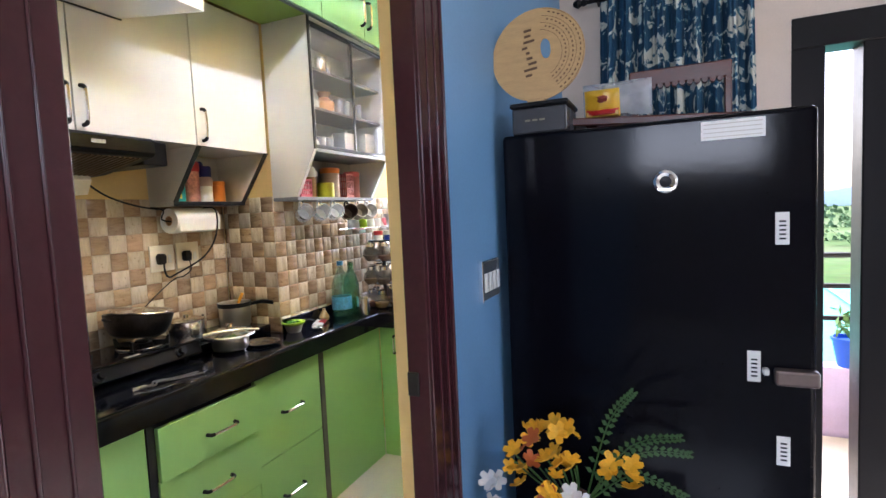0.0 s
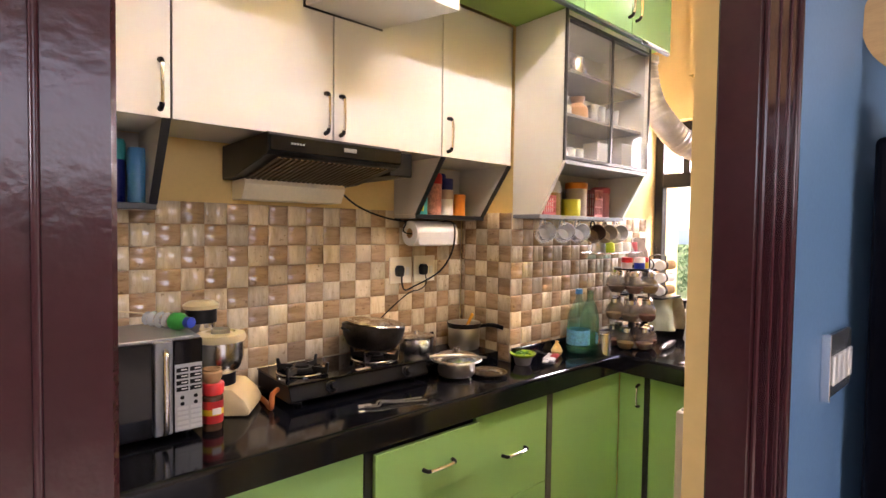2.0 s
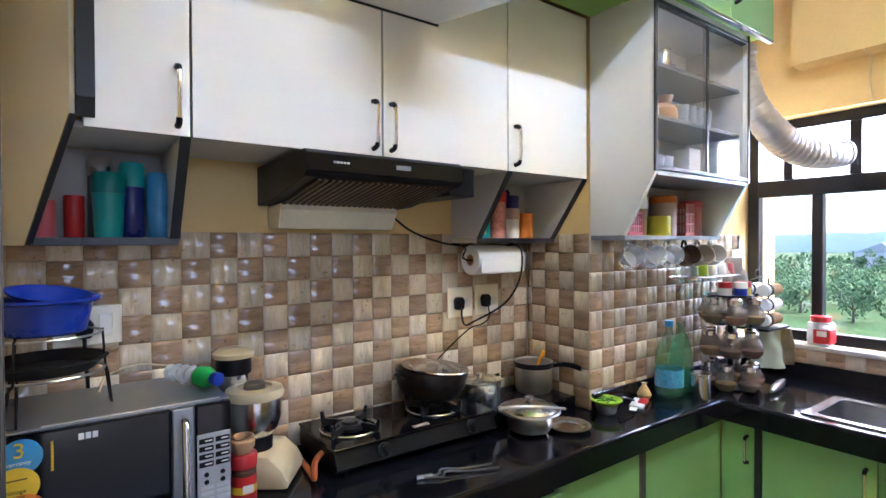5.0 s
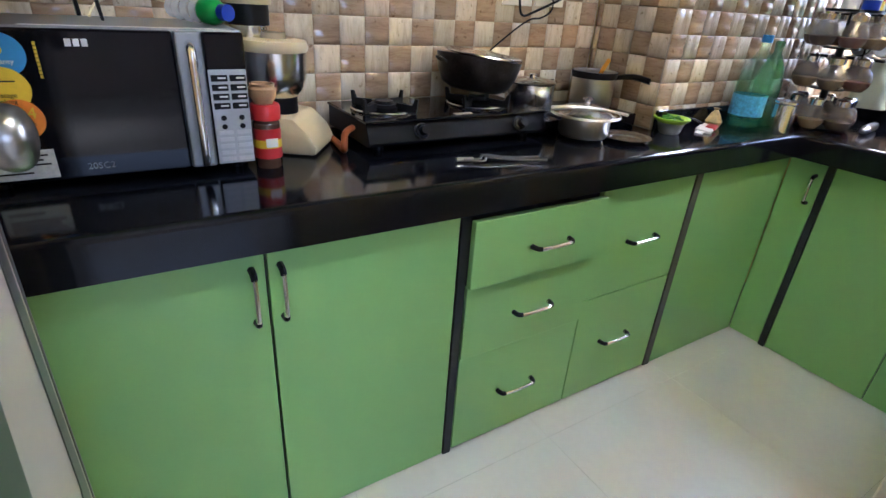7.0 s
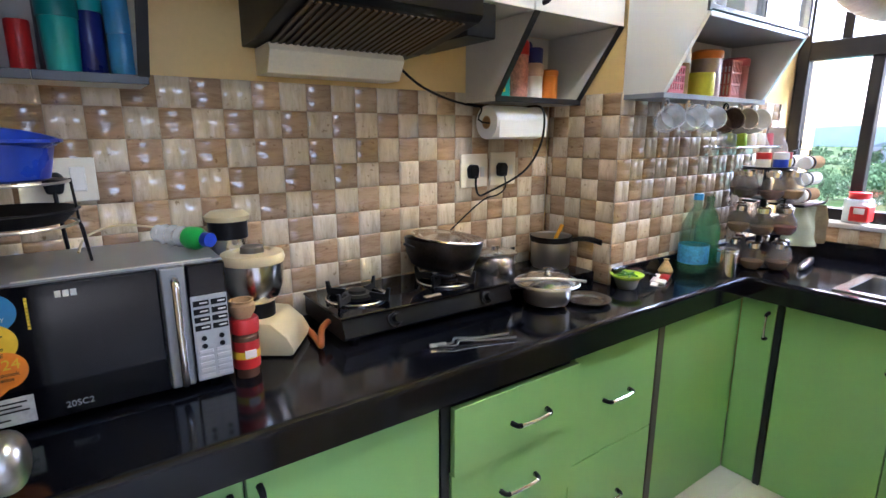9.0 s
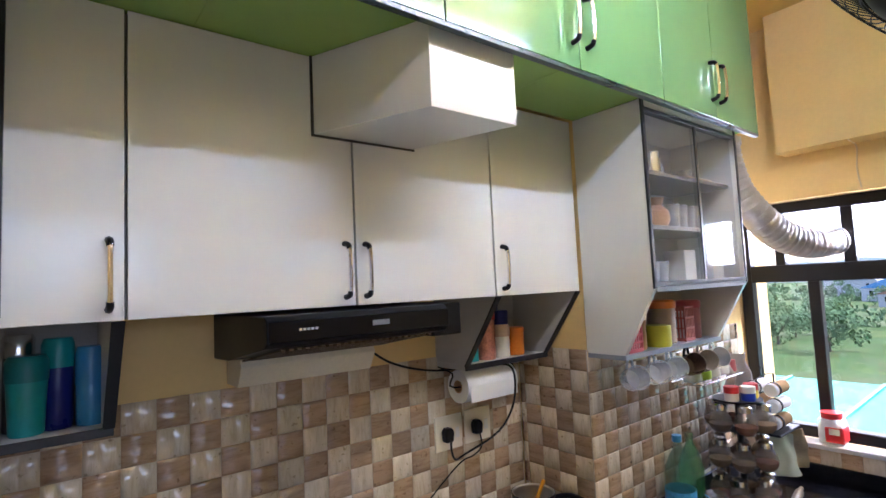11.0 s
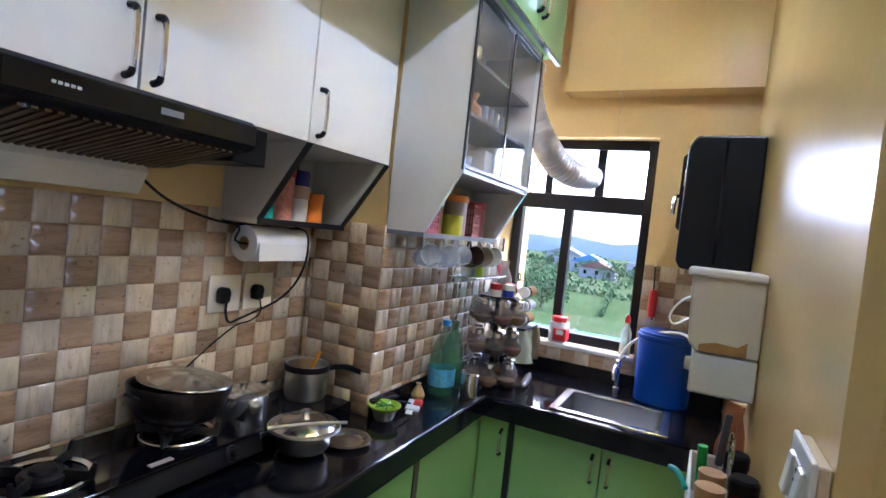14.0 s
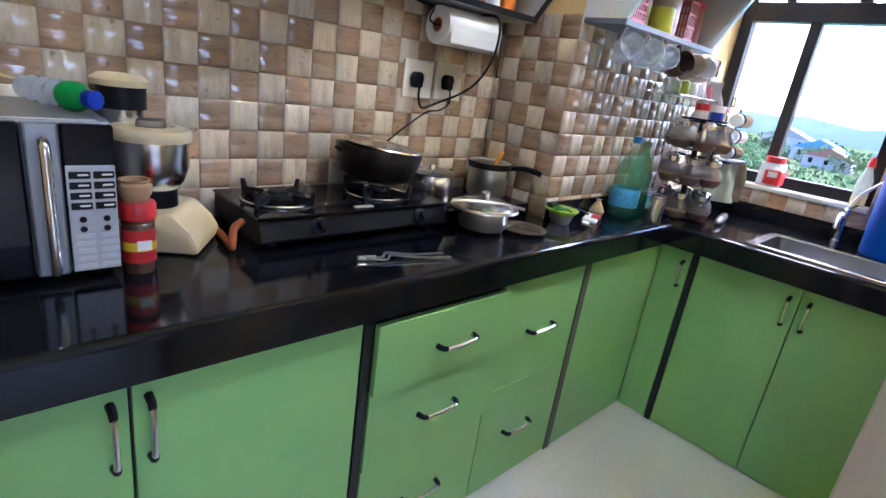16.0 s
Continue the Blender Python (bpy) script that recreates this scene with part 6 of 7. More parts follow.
# slim white trolley of shelves along the door wall
RX0, RX1, RY0, RY1 = -0.57, -0.02, YB + 0.004, -1.322
tr = thing("slim_trolley", ((RX0 + RX1) / 2, (RY0 + RY1) / 2, 0), "slim white trolley with filled trays against the wall", "trolley")
TW = surface("aged_white_plastic", (0.62, 0.53, 0.42), 0.4, vary=0.08)
part("end_panel", box(RX0, RX0 + 0.012, RY0, RY1, 0.03, 1.035, 0.003), TW, tr, "tall cream end panel")
part("end_panel", box(RX1 - 0.012, RX1, RY0, RY1, 0.03, 1.035, 0.003), TW, tr)
for z, h in ((0.93, 0.105), (0.52, 0.10), (0.10, 0.10)):
    part("tray_floor", box(RX0 + 0.012, RX1 - 0.012, RY0, RY1, z, z + 0.008), TW, tr)
    part("tray_side", box(RX0 + 0.012, RX1 - 0.012, RY1 - 0.006, RY1, z + 0.008, z + h, 0.002), WHITEP, tr, "white tray lip")
    part("tray_side", box(RX0 + 0.012, RX1 - 0.012, RY0, RY0 + 0.006, z + 0.008, z + h, 0.002), WHITEP, tr)
for x in (RX0 + 0.03, RX1 - 0.03):
    for y in (RY0 + 0.03, RY1 - 0.03):
        part("castor", turned(lathe([(0, -0.008), (0.016, -0.008), (0.016, 0.008), (0, 0.008)], seg=14), pose(x, y, 0.016, 90, 0, 0)), BLACKP, tr, "", True)
TZ = 0.938


def corked(x, y, z, r, h):
    c = thing("corked_jar", (x, y, z), "clear glass jar with a cork lid in the trolley tray", "jar", "corked jars")
    part("jar_body", lathe([(0, 0), (r, 0), (r, h), (r * 0.85, h + 0.008), (0, h + 0.008)], (x, y, z), 20), CLEARPET, c, "", True)
    part("cork_lid", lathe([(0, h + 0.008), (r * 0.95, h + 0.008), (r * 0.98, h + 0.034), (0, h + 0.036)], (x, y, z), 20), CORK, c, "", True)


corked(-0.372, -1.358, TZ, 0.027, 0.118)
corked(-0.305, -1.362, TZ, 0.026, 0.122)
tumbler("sauce_jar", "dark sauce jar with a black lid", "jar", -0.30, -1.418, TZ, 0.026, 0.13, surface("dark_sauce", (0.08, 0.02, 0.015), 0.2), BLACKP, 0.03)
tumbler("honey_jar", "amber jar with a yellow label", "jar", -0.385, -1.42, TZ, 0.024, 0.10, OCHRE, YELLOW, 0.02)
def packet(name, label, a, b, w, t, material, twist=0):
    """A soft packet or carton lying from a to b: w wide, t thick."""
    a, b = Vector(a), Vector(b)
    m = Matrix.Translation((a + b) / 2) @ (b - a).to_track_quat("X", "Z").to_matrix().to_4x4() @ pose(0, 0, 0, twist, 0, 0)
    h = (b - a).length / 2
    bm = box(-h, h, -w / 2, w / 2, -t / 2, t / 2, t * 0.3, 2)
    bmesh.ops.subdivide_edges(bm, edges=[e for e in bm.edges if e.calc_length() > h], cuts=3)
    for v in bm.verts:
        v.co.z += 0.004 * math.sin(v.co.x * 60) * (1 if t < 0.012 else 0)
    return solo(name, turned(bm, m), material, label, "packet", smooth=True)


packet("food_packet", "yellow spice carton at the bottom of the tray", (-0.54, -1.385, 0.972), (-0.44, -1.385, 0.972), 0.09, 0.066, surface("yellow_carton", (0.5, 0.3, 0.04), 0.45, vary=0.3, scale=30))
packet("food_packet", "red seasoning packet in the trolley tray", (-0.41, -1.35, 1.012), (-0.47, -1.40, 1.060), 0.06, 0.008, surface("red_packet", (0.55, 0.03, 0.03), 0.25, vary=0.4, scale=35), 12)
packet("food_packet", "green and white snack packet in the trolley tray", (-0.50, -1.345, 1.012), (-0.44, -1.41, 1.040), 0.05, 0.009, surface("green_white_packet", (0.22, 0.36, 0.14), 0.3, vary=0.9, scale=45), -14)
packet("food_packet", "dark red pouch in the trolley tray", (-0.395, -1.43, 0.945), (-0.41, -1.41, 1.045), 0.05, 0.012, surface("dark_red_pouch", (0.22, 0.02, 0.02), 0.3, vary=0.5, scale=40))
packet("food_packet", "long olive carton sticking out of the tray", (-0.42, -1.375, 1.030), (-0.565, -1.428, 1.046), 0.022, 0.020, surface("olive_box", (0.30, 0.28, 0.05), 0.4, vary=0.2), 15)
solo("food_tube", tube([(-0.535, -1.336, 1.022), (-0.545, -1.43, 1.022)], 0.016, 14), surface("brick_orange_tube", (0.42, 0.10, 0.04), 0.4), "brick-orange tube packet lying on a carton", "packet", smooth=True)
kn = thing("kitchen_knife", (-0.20, -1.36, TZ), "kitchen knife with dark riveted handle standing in the tray", "knife")
KM = pose(-0.20, -1.365, TZ + 0.01, 6, 12, 0)
part("blade", turned(prism([(-0.016, 0.0), (0.012, 0.0), (0.016, 0.12), (-0.012, 0.12)], "y", -0.001, 0.001), KM), STEEL, kn)
part("handle", turned(box(-0.012, 0.013, -0.008, 0.008, 0.12, 0.235, 0.005, 2), KM), surface("dark_wood_handle", (0.05, 0.04, 0.045), 0.45), kn, "dark handle")
for z in (0.145, 0.18, 0.215):
    part("rivet", turned(turned(lathe([(0, 0), (0.0035, 0), (0, 0.002)], seg=10), pose(0, -0.008, z, 90, 0, 0)), KM), STEEL, kn)
sc_ = thing("scissors", (-0.17, -1.40, TZ), "steel kitchen scissors standing in the tray", "scissors")
for s in (-1, 1):
    part("ring", tube([(-0.17 + s * 0.024 + 0.018 * math.cos(a * math.pi / 8), -1.40, TZ + 0.17 + 0.026 * math.sin(a * math.pi / 8)) for a in range(16)], 0.004, 6, closed=True), STEEL, sc_, "", True)
    part("blade", tube([(-0.17 + s * 0.02, -1.40, TZ + 0.146), (-0.17 - s * 0.008, -1.40, TZ + 0.004)], 0.004, 6), STEEL, sc_)
pe = thing("vegetable_peeler", (-0.24, -1.345, TZ), "green-handled peeler standing in the tray", "peeler")
part("handle", tube([(-0.24, -1.345, TZ + 0.09), (-0.245, -1.342, TZ + 0.185)], 0.010, 10), GREENP, pe, "bright green handle", True)
part("blade", tube([(-0.24, -1.345, TZ + 0.004), (-0.24, -1.345, TZ + 0.09)], 0.004, 6), STEEL, pe)
tumbler("oil_bottle", "small glass oil bottle with a black stopper", "bottle", -0.13, -1.415, TZ, 0.025, 0.12, BLACKGLOSS, BLACKP, 0.03)
solo("teal_strap", tube(smooth_path([(-0.30, -1.318, 1.045), (-0.26, -1.30, 1.06), (-0.22, -1.285, 1.05), (-0.20, -1.30, 1.035), (-0.25, -1.312, 1.042)], 5), 0.006, 8), surface("teal_rubber", (0.02, 0.3, 0.28), 0.5), "teal rubber strap over the tray's edge", "strap", smooth=True)
cloth("orange_cloth", "faded orange cloth hanging on the wall behind the tray", 0.02, -1.415, 0.98, 0.13, 0.18, 0.02, surface("faded_orange_cloth", (0.45, 0.16, 0.07), 0.9, fine=250, bump=0.4), 3.0, 20)
for x, c, lb in ((-0.50, REDP, "red bottle top in the lower tray"), (-0.42, GREENP, "dark green bottle in the lower tray"), (-0.34, WHITEP, "white bottle in the lower tray"), (-0.26, BROWN, "brown jar in the lower tray")):
    tumbler("tray_bottle", lb, "bottle", x, -1.37, 0.528, 0.03, 0.13, c, WHITEP, 0.03)

# switch plate on the door wall
sp = thing("switch_plate", (-0.745, YB, 1.24), "white two-switch plate with socket on the cream wall", "switch")
part("back_box", box(-0.779, -0.656, YB + 0.0005, YB + 0.014, 1.212, 1.302, 0.002), CREAMP, sp, "cream mounting box")
part("plate", box(-0.783, -0.652, YB + 0.0142, YB + 0.021, 1.208, 1.306, 0.003, 2), WHITEP, sp)
for x in (-0.749, -0.686):
    part("rocker", turned(box(-0.0135, 0.0135, -0.003, 0.008, -0.026, 0.026, 0.002), pose(x, YB + 0.0215, 1.258, 8, 0, 0)), WHITEP, sp, "white rocker switch")
sf = part("socket_face", box(-0.733, -0.702, YB + 0.0208, YB + 0.0235, 1.231, 1.285, 0.001), surface("grey_socket", (0.55, 0.55, 0.53), 0.4), sp, "grey socket face")
for hx, hz, hr in ((-0.7175, 1.272, 0.0040), (-0.7255, 1.258, 0.0030), (-0.7095, 1.258, 0.0030), (-0.7245, 1.243, 0.0026), (-0.7105, 1.243, 0.0026)):
    part("socket_hole", turned(lathe([(0, 0), (hr, 0), (hr, 0.0006), (0, 0.0006)], seg=14), pose(hx, YB + 0.0236, hz, -90, 0, 0)), BLACKP, sf)

# wall fan over the doorway
FC = Vector((-0.525, -1.318, 2.135))
fn = thing("wall_fan", (-0.72, YB, 2.2), "dark wall fan with a wire cage, tilted down", "fan")
axis = Vector((-0.1, 0.7, -0.7)).normalized()
FM = Matrix.Translation(FC) @ axis.to_track_quat("Z", "Y").to_matrix().to_4x4()
FR = 0.188
FDARK = surface("dark_blue_plastic", (0.012, 0.014, 0.028), 0.25, vary=0.2)
part("rim", turned(tube([(FR * math.cos(a * math.pi / 24), FR * math.sin(a * math.pi / 24), 0) for a in range(48)], 0.008, 8, closed=True), FM), BLACKP, fn, "", True)
for depth in (0.045, -0.055):
    for k in range(44):
        a = 2 * math.pi * k / 44
        tw = 0.32 if depth > 0 else -0.32
        pts = [(rr * math.cos(a + tw * (1 - rr / FR)), rr * math.sin(a + tw * (1 - rr / FR)), depth * math.sqrt(max(0, 1 - (rr / FR) ** 4))) for rr in (0.05, 0.09, 0.13, 0.155, 0.175, 0.187)]
        part("cage_wire", turned(tube(pts, 0.0011, 5), FM), IRON, fn)
    for rr in (0.05, 0.13):
        part("cage_ring", turned(tube([(rr * math.cos(a * math.pi / 16), rr * math.sin(a * math.pi / 16), depth * math.sqrt(1 - (rr / FR) ** 4)) for a in range(32)], 0.002, 5, closed=True), FM), IRON, fn)
for k in range(3):
    bl = bmesh.new()
    n = 10
    vs = []
    for s in (0, 1):
        for i in range(n + 1):
            t = i / n
            for j in range(5):
                u = j / 4 - 0.5
                wdt = 0.05 + 0.085 * math.sin(math.pi * min(1, t * 1.05) ** 0.8)
                vs.append(bl.verts.new((0.035 + 0.135 * t, u * wdt, 0.02 * u * 2 * (1 - 0.4 * t) + (0.0025 if s else 0))))
    for s in (0, 1):
        for i in range(n):
            for j in range(4):
                a = s * (n + 1) * 5 + i * 5 + j
                bl.faces.new((vs[a], vs[a + 1], vs[a + 6], vs[a + 5]))
    part("blade", turned(bl, FM @ pose(0, 0, -0.005, 0, 0, 120 * k + 25)), FDARK, fn, "dark blue fan blade", True)
part("hub", turned(lathe([(0, 0.05), (0.03, 0.048), (0.05, 0.04), (0.05, -0.02), (0, -0.02)], seg=22), FM), BLACKP, fn, "", True)
part("motor", turned(lathe([(0, -0.02), (0.05, -0.055), (0.055, -0.07), (0.045, -0.13), (0, -0.14)], seg=22), FM), BLACKP, fn, "", True)
part("bracket", tube([FC - axis * 0.12, Vector((-0.515, -1.42, 2.255)), Vector((-0.515, YB + 0.002, 2.255))], 0.016, 10), BLACKP, fn, "", True)
part("wall_plate", box(-0.555, -0.475, YB, YB + 0.012, 2.195, 2.315, 0.003), BLACKP, fn)

# ---- hall ----
fg = thing("refrigerator", (-0.2, -2.0, 0), "tall glossy black refrigerator with a chrome badge and stickers", "refrigerator")
FB = surface("black_textured_steel", (0.003, 0.003, 0.005), 0.09, vary=0.3, scale=60, fine=220, bump=0.02, rough_vary=0.02, spec=0.10)
part("cabinet_shell", box(-0.47, 0.12, -2.37, -1.645, 0.03, 1.575, 0.008, 2), FB, fg)
part("door", box(-0.545, -0.475, -2.372, -1.642, 0.48, 1.602, 0.012, 3), FB, fg, "black upper door")
part("drawer", box(-0.545, -0.475, -2.372, -1.642, 0.04, 0.472, 0.012, 3), FB, fg, "black lower drawer")
part("badge", turned(lathe([(0.014, 0), (0.026, 0.0), (0.028, 0.004), (0.022, 0.007), (0.014, 0.004)], seg=28), pose(-0.546, -2.058, 1.45, 0, -90, 0)), CHROME, fg, "round chrome badge", True)
part("badge_bar", box(-0.553, -0.546, -2.075, -2.040, 1.427, 1.434, 0.001), CHROME, fg)
for y, z0, z1 in ((-2.303, 1.29, 1.365), (-2.246, 0.962, 1.037), (-2.306, 0.763, 0.834)):
    st = part("sticker", box(-0.5475, -0.5455, y - 0.014, y + 0.014, z0, z1, 0.0005), PAPER, fg, "white paper sticker")
    for k in range(5):
        part("print_bar", box(-0.5482, -0.5475, y - 0.007, y + 0.006, z0 + 0.012 + k * 0.010, z0 + 0.016 + k * 0.010), BLACKP, st)
part("handle", box(-0.580, -0.548, -2.372, -2.285, 0.965, 1.002, 0.006, 2), surface("bronze_handle", (0.16, 0.12, 0.11), 0.35, 0.8), fg, "dark bronze latch handle")
pp = part("paper_strip", box(-0.5485, -0.5462, -2.270, -2.137, 1.541, 1.586, 0.0005), PAPER, fg, "ruled white paper strip")
for k in range(4):
    part("print_bar", box(-0.5492, -0.5485, -2.264, -2.142, 1.547 + k * 0.010, 1.549 + k * 0.010), SHELF, pp)
part("handle_mount", box(-0.57, -0.546, -2.275, -2.262, 0.985, 1.0, 0.003), WHITEP, fg)
for y in (-2.3, -1.71):
    for x in (-0.42, 0.06):
        part("foot", lathe([(0, 0), (0.02, 0), (0.02, 0.03), (0, 0.03)], (x, y, 0), 12), BLACKP, fg)
FT = 1.575
bxh = thing("storage_box", (-0.45, -1.74, FT + 0.028), "dark smoked plastic storage box on the refrigerator", "box")
part("tub", box(-0.530, -0.370, -1.818, -1.668, FT + 0.0275, FT + 0.100, 0.006, 2), surface("smoked_plastic", (0.03, 0.03, 0.033), 0.25), bxh)
part("lid", box(-0.535, -0.365, -1.823, -1.663, FT + 0.1005, FT + 0.114, 0.005, 2), BLACKP, bxh)
for k in range(3):
    part("print_bar", box(-0.5312, -0.53, -1.76 + k * 0.02, -1.745 + k * 0.02, FT + 0.062, FT + 0.067), surface("faint_print", (0.2, 0.17, 0.1), 0.6), bxh)
# round wooden calendar disc leaning on the wall
dc = thing("wooden_disc", (-0.50, -1.735, FT + 0.114), "round plywood disc with burnt markings leaning on the wall", "disc")
PLY = surface("plywood", (0.50, 0.31, 0.13), 0.55, vary=0.14, scale=14, fine=90, stretch=(1, 1, 5))
BURN = surface("burnt_print", (0.12, 0.06, 0.025), 0.7)
DM = Matrix.Translation((-0.495, -1.738, 1.821)) @ pose(0, 0, 0, 0, -84, 0) @ pose(0, 0, 0, 0, 0, 8) @ Matrix.Diagonal((0.87, 0.87, 1, 1))
dd = bmesh.new()
seg = 48
ring_o = [(0.148 * math.cos(2 * math.pi * i / seg), 0.148 * math.sin(2 * math.pi * i / seg)) for i in range(seg)]
ring_i = [(0.012 + 0.033 * math.cos(2 * math.pi * i / seg), -0.028 + 0.016 * math.sin(2 * math.pi * i / seg)) for i in range(seg)]
lay = []
for z in (0.0, 0.005):
    lay.append(([dd.verts.new((x, y, z)) for x, y in ring_o], [dd.verts.new((x, y, z)) for x, y in ring_i]))
for i in range(seg):
    j = (i + 1) % seg
    dd.faces.new((lay[1][0][i], lay[1][0][j], lay[1][1][j], lay[1][1][i]))
    dd.faces.new((lay[0][0][j], lay[0][0][i], lay[0][1][i], lay[0][1][j]))
    dd.faces.new((lay[0][0][i], lay[0][0][j], lay[1][0][j], lay[1][0][i]))
    dd.faces.new((lay[0][1][j], lay[0][1][i], lay[1][1][i], lay[1][1][j]))
part("board", turned(dd, DM), PLY, dc)
random.seed(4)
mk = bmesh.new()
for rr, cnt, ln in ((0.135, 20, 0.008), (0.112, 18, 0.007), (0.09, 16, 0.006)):
    for k in range(cnt):
        a = -2.7 + 2.4 * k / cnt
        own = box(-0.002, 0.002, -ln / 2, ln / 2, 0.0052, 0.0060)
        turned(own, pose(0, 0, 0, 0, 0, math.degrees(a)) @ Matrix.Translation((rr, 0, 0)))
        joined(own, mk)
for rr in (0.145, 0.122, 0.10, 0.078):
    tube([(rr * math.cos(-2.75 + 2.5 * k / 24), rr * math.sin(-2.75 + 2.5 * k / 24), 0.005) for k in range(25)], 0.0008, 4, bm=mk)
for k in range(9):
    box(0.08 - k * 0.018, 0.088 - k * 0.018, 0.01 + random.uniform(-0.01, 0.02), 0.04 + random.uniform(-0.01, 0.01), 0.0052, 0.006, bm=mk)
part("burnt_lettering", turned(mk, DM), BURN, dc, "rings of burnt marks too worn to read")
part("foot_block", box(-0.520, -0.470, -1.76, -1.71, FT + 0.1145, FT + 0.124, 0.002), PLY, dc)
# crisp packet, plastic bag, red-brown wooden rack
def pouch(x, y, z, w, h, d, tilt, yaw):
    """A puffed packet with pinched ends."""
    bm = bmesh.new()
    n = 10
    g = {}
    for s in (1, -1):
        for i in range(n + 1):
            for j in range(n + 1):
                u, v = i / n - 0.5, j / n - 0.5
                t = max(0, (1 - (2 * u) ** 2) * (1 - (2 * v) ** 4)) ** 0.6
                if s < 0 and (i in (0, n) or j in (0, n)):
                    g[s, i, j] = g[1, i, j]
                else:
                    g[s, i, j] = bm.verts.new((s * d * t * (1 + 0.3 * noise.noise(Vector((u * 5, v * 5, s)))), u * w, v * h))
        for i in range(n):
            for j in range(n):
                bm.faces.new([g[s, i + a, j + b] for a, b in ((0, 0), (1, 0), (1, 1), (0, 1))])
    bmesh.ops.recalc_face_normals(bm, faces=bm.faces)
    return turned(bm, pose(x, y, z, 0, tilt, yaw))


cp = thing("crisp_packet", (-0.38, -1.90, FT + 0.01), "yellow and brown crisp packet on the refrigerator", "packet")
part("bag", pouch(-0.39, -1.895, 1.688, 0.095, 0.075, 0.022, -14, 0), surface("yellow_foil", (0.62, 0.36, 0.02), 0.3, vary=0.1), cp, "", True)
part("print_patch", pouch(-0.392, -1.895, 1.700, 0.05, 0.026, 0.028, -14, 0), surface("dark_red_print", (0.2, 0.03, 0.02), 0.35), cp, "dark red printed patch", True)
part("print_patch", pouch(-0.390, -1.895, 1.664, 0.088, 0.018, 0.022, -14, 0), REDP, cp, "red printed band", True)
part("stand_pleat", box(-0.40, -0.36, -1.94, -1.85, FT + 0.0755, FT + 0.09, 0.003), surface("yellow_foil_b", (0.5, 0.28, 0.03), 0.35), cp)
solo("plastic_bag", pouch(-0.33, -1.93, 1.705, 0.19, 0.10, 0.035, -10, 0), thin("hazy_plastic_bag", (0.6, 0.62, 0.66), 0.4, 0.25), "hazy crumpled plastic bag behind a crisp packet", "bag", smooth=True)
RED = surface("red_brown_wood", (0.075, 0.014, 0.008), 0.35, vary=0.25, scale=10, fine=60, stretch=(4, 1, 4), bump=0.1)
rkh = thing("wooden_rack", (-0.25, -2.08, FT), "red-brown carved wooden rack lying on the refrigerator", "rack")
part("board", turned(box(-0.16, 0.16, -0.30, 0.28, 0.0, 0.022, 0.004), pose(-0.27, -2.07, FT + 0.048, 4, -5, 0)), RED, rkh, "lower board")
part("rear_board", box(-0.19, -0.165, -2.24, -1.955, FT + 0.185, FT + 0.235, 0.005), RED, rkh, "carved upper board")
for k in range(14):
    y = -2.23 + k * 0.0205
    part("scallop", turned(lathe([(0, -0.012), (0.008, -0.012), (0.008, 0.012), (0, 0.012)], seg=12), pose(-0.1775, y, FT + 0.184, 0, 90, 0)), RED, rkh)
for y in (-2.23, -1.97):
    part("post", box(-0.187, -0.168, y - 0.01, y + 0.01, FT + 0.065, FT + 0.186, 0.003), RED, rkh)
part("foot", box(-0.40, -0.14, -2.30, -2.27, FT + 0.0005, FT + 0.03, 0.002), RED, rkh)
part("foot", box(-0.40, -0.14, -1.88, -1.85, FT + 0.0005, FT + 0.062, 0.002), RED, rkh)
part("paper_stack", turned(box(-0.09, 0.05, -0.085, 0.065, 0.0, 0.010, 0.001), pose(-0.42, -2.205, FT + 0.0215, 0, -10, 0)), PAPER, rkh, "folded ruled white paper")

# curtain and rod on the hall wall
RODZ = 2.30
rd = thing("curtain_rod", (0.50, -2.05, RODZ), "black metal curtain rod with a turned finial", "curtain rod")
part("pole", tube([(0.49, -2.47, RODZ), (0.49, -1.74, RODZ)], 0.010, 10), BLACKP, rd, "", True)
part("finial", turned(lathe([(0, 0), (0.012, 0), (0.016, 0.012), (0.012, 0.02), (0.022, 0.035), (0.01, 0.055), (0, 0.058)], seg=16), pose(0.49, -1.74, RODZ, -90, 0, 0)), BLACKP, rd, "", True)
part("bracket", box(0.49, 0.549, -1.80, -1.785, RODZ - 0.01, RODZ + 0.01), BLACKP, rd)
mcur, ncur, bcur = shader("blue_floral_curtain")
pcur = coords(ncur, (1, 1, 1))
vor = node(ncur, "ShaderNodeTexNoise", Scale=16.0, Detail=3.0, Distortion=1.2)
ncur.links.new(pcur, vor.inputs["Vector"])
ncur.links.new(ramp(ncur, vor.outputs[0], [(0.50, (0.005, 0.048, 0.10)), (0.54, (0.04, 0.13, 0.18)), (0.57, (0.5, 0.5, 0.44))]), bcur.inputs["Base Color"])
bcur.inputs["Roughness"].default_value = 0.9
cu = bmesh.new()
cols, vs = 90, []
for s in (0, 1):
    for j in range(9):
        for i in range(cols + 1):
            y = -1.80 - 0.58 * i / cols
            fold = 0.034 * math.sin(i * 0.62) + 0.012 * math.sin(i * 1.7 + 1)
            vs.append(cu.verts.new((0.485 + fold * (0.7 + 0.05 * j) + 0.003 * s, y - 0.01 * j * (i / cols - 0.5), RODZ + 0.02 - j * 0.27)))
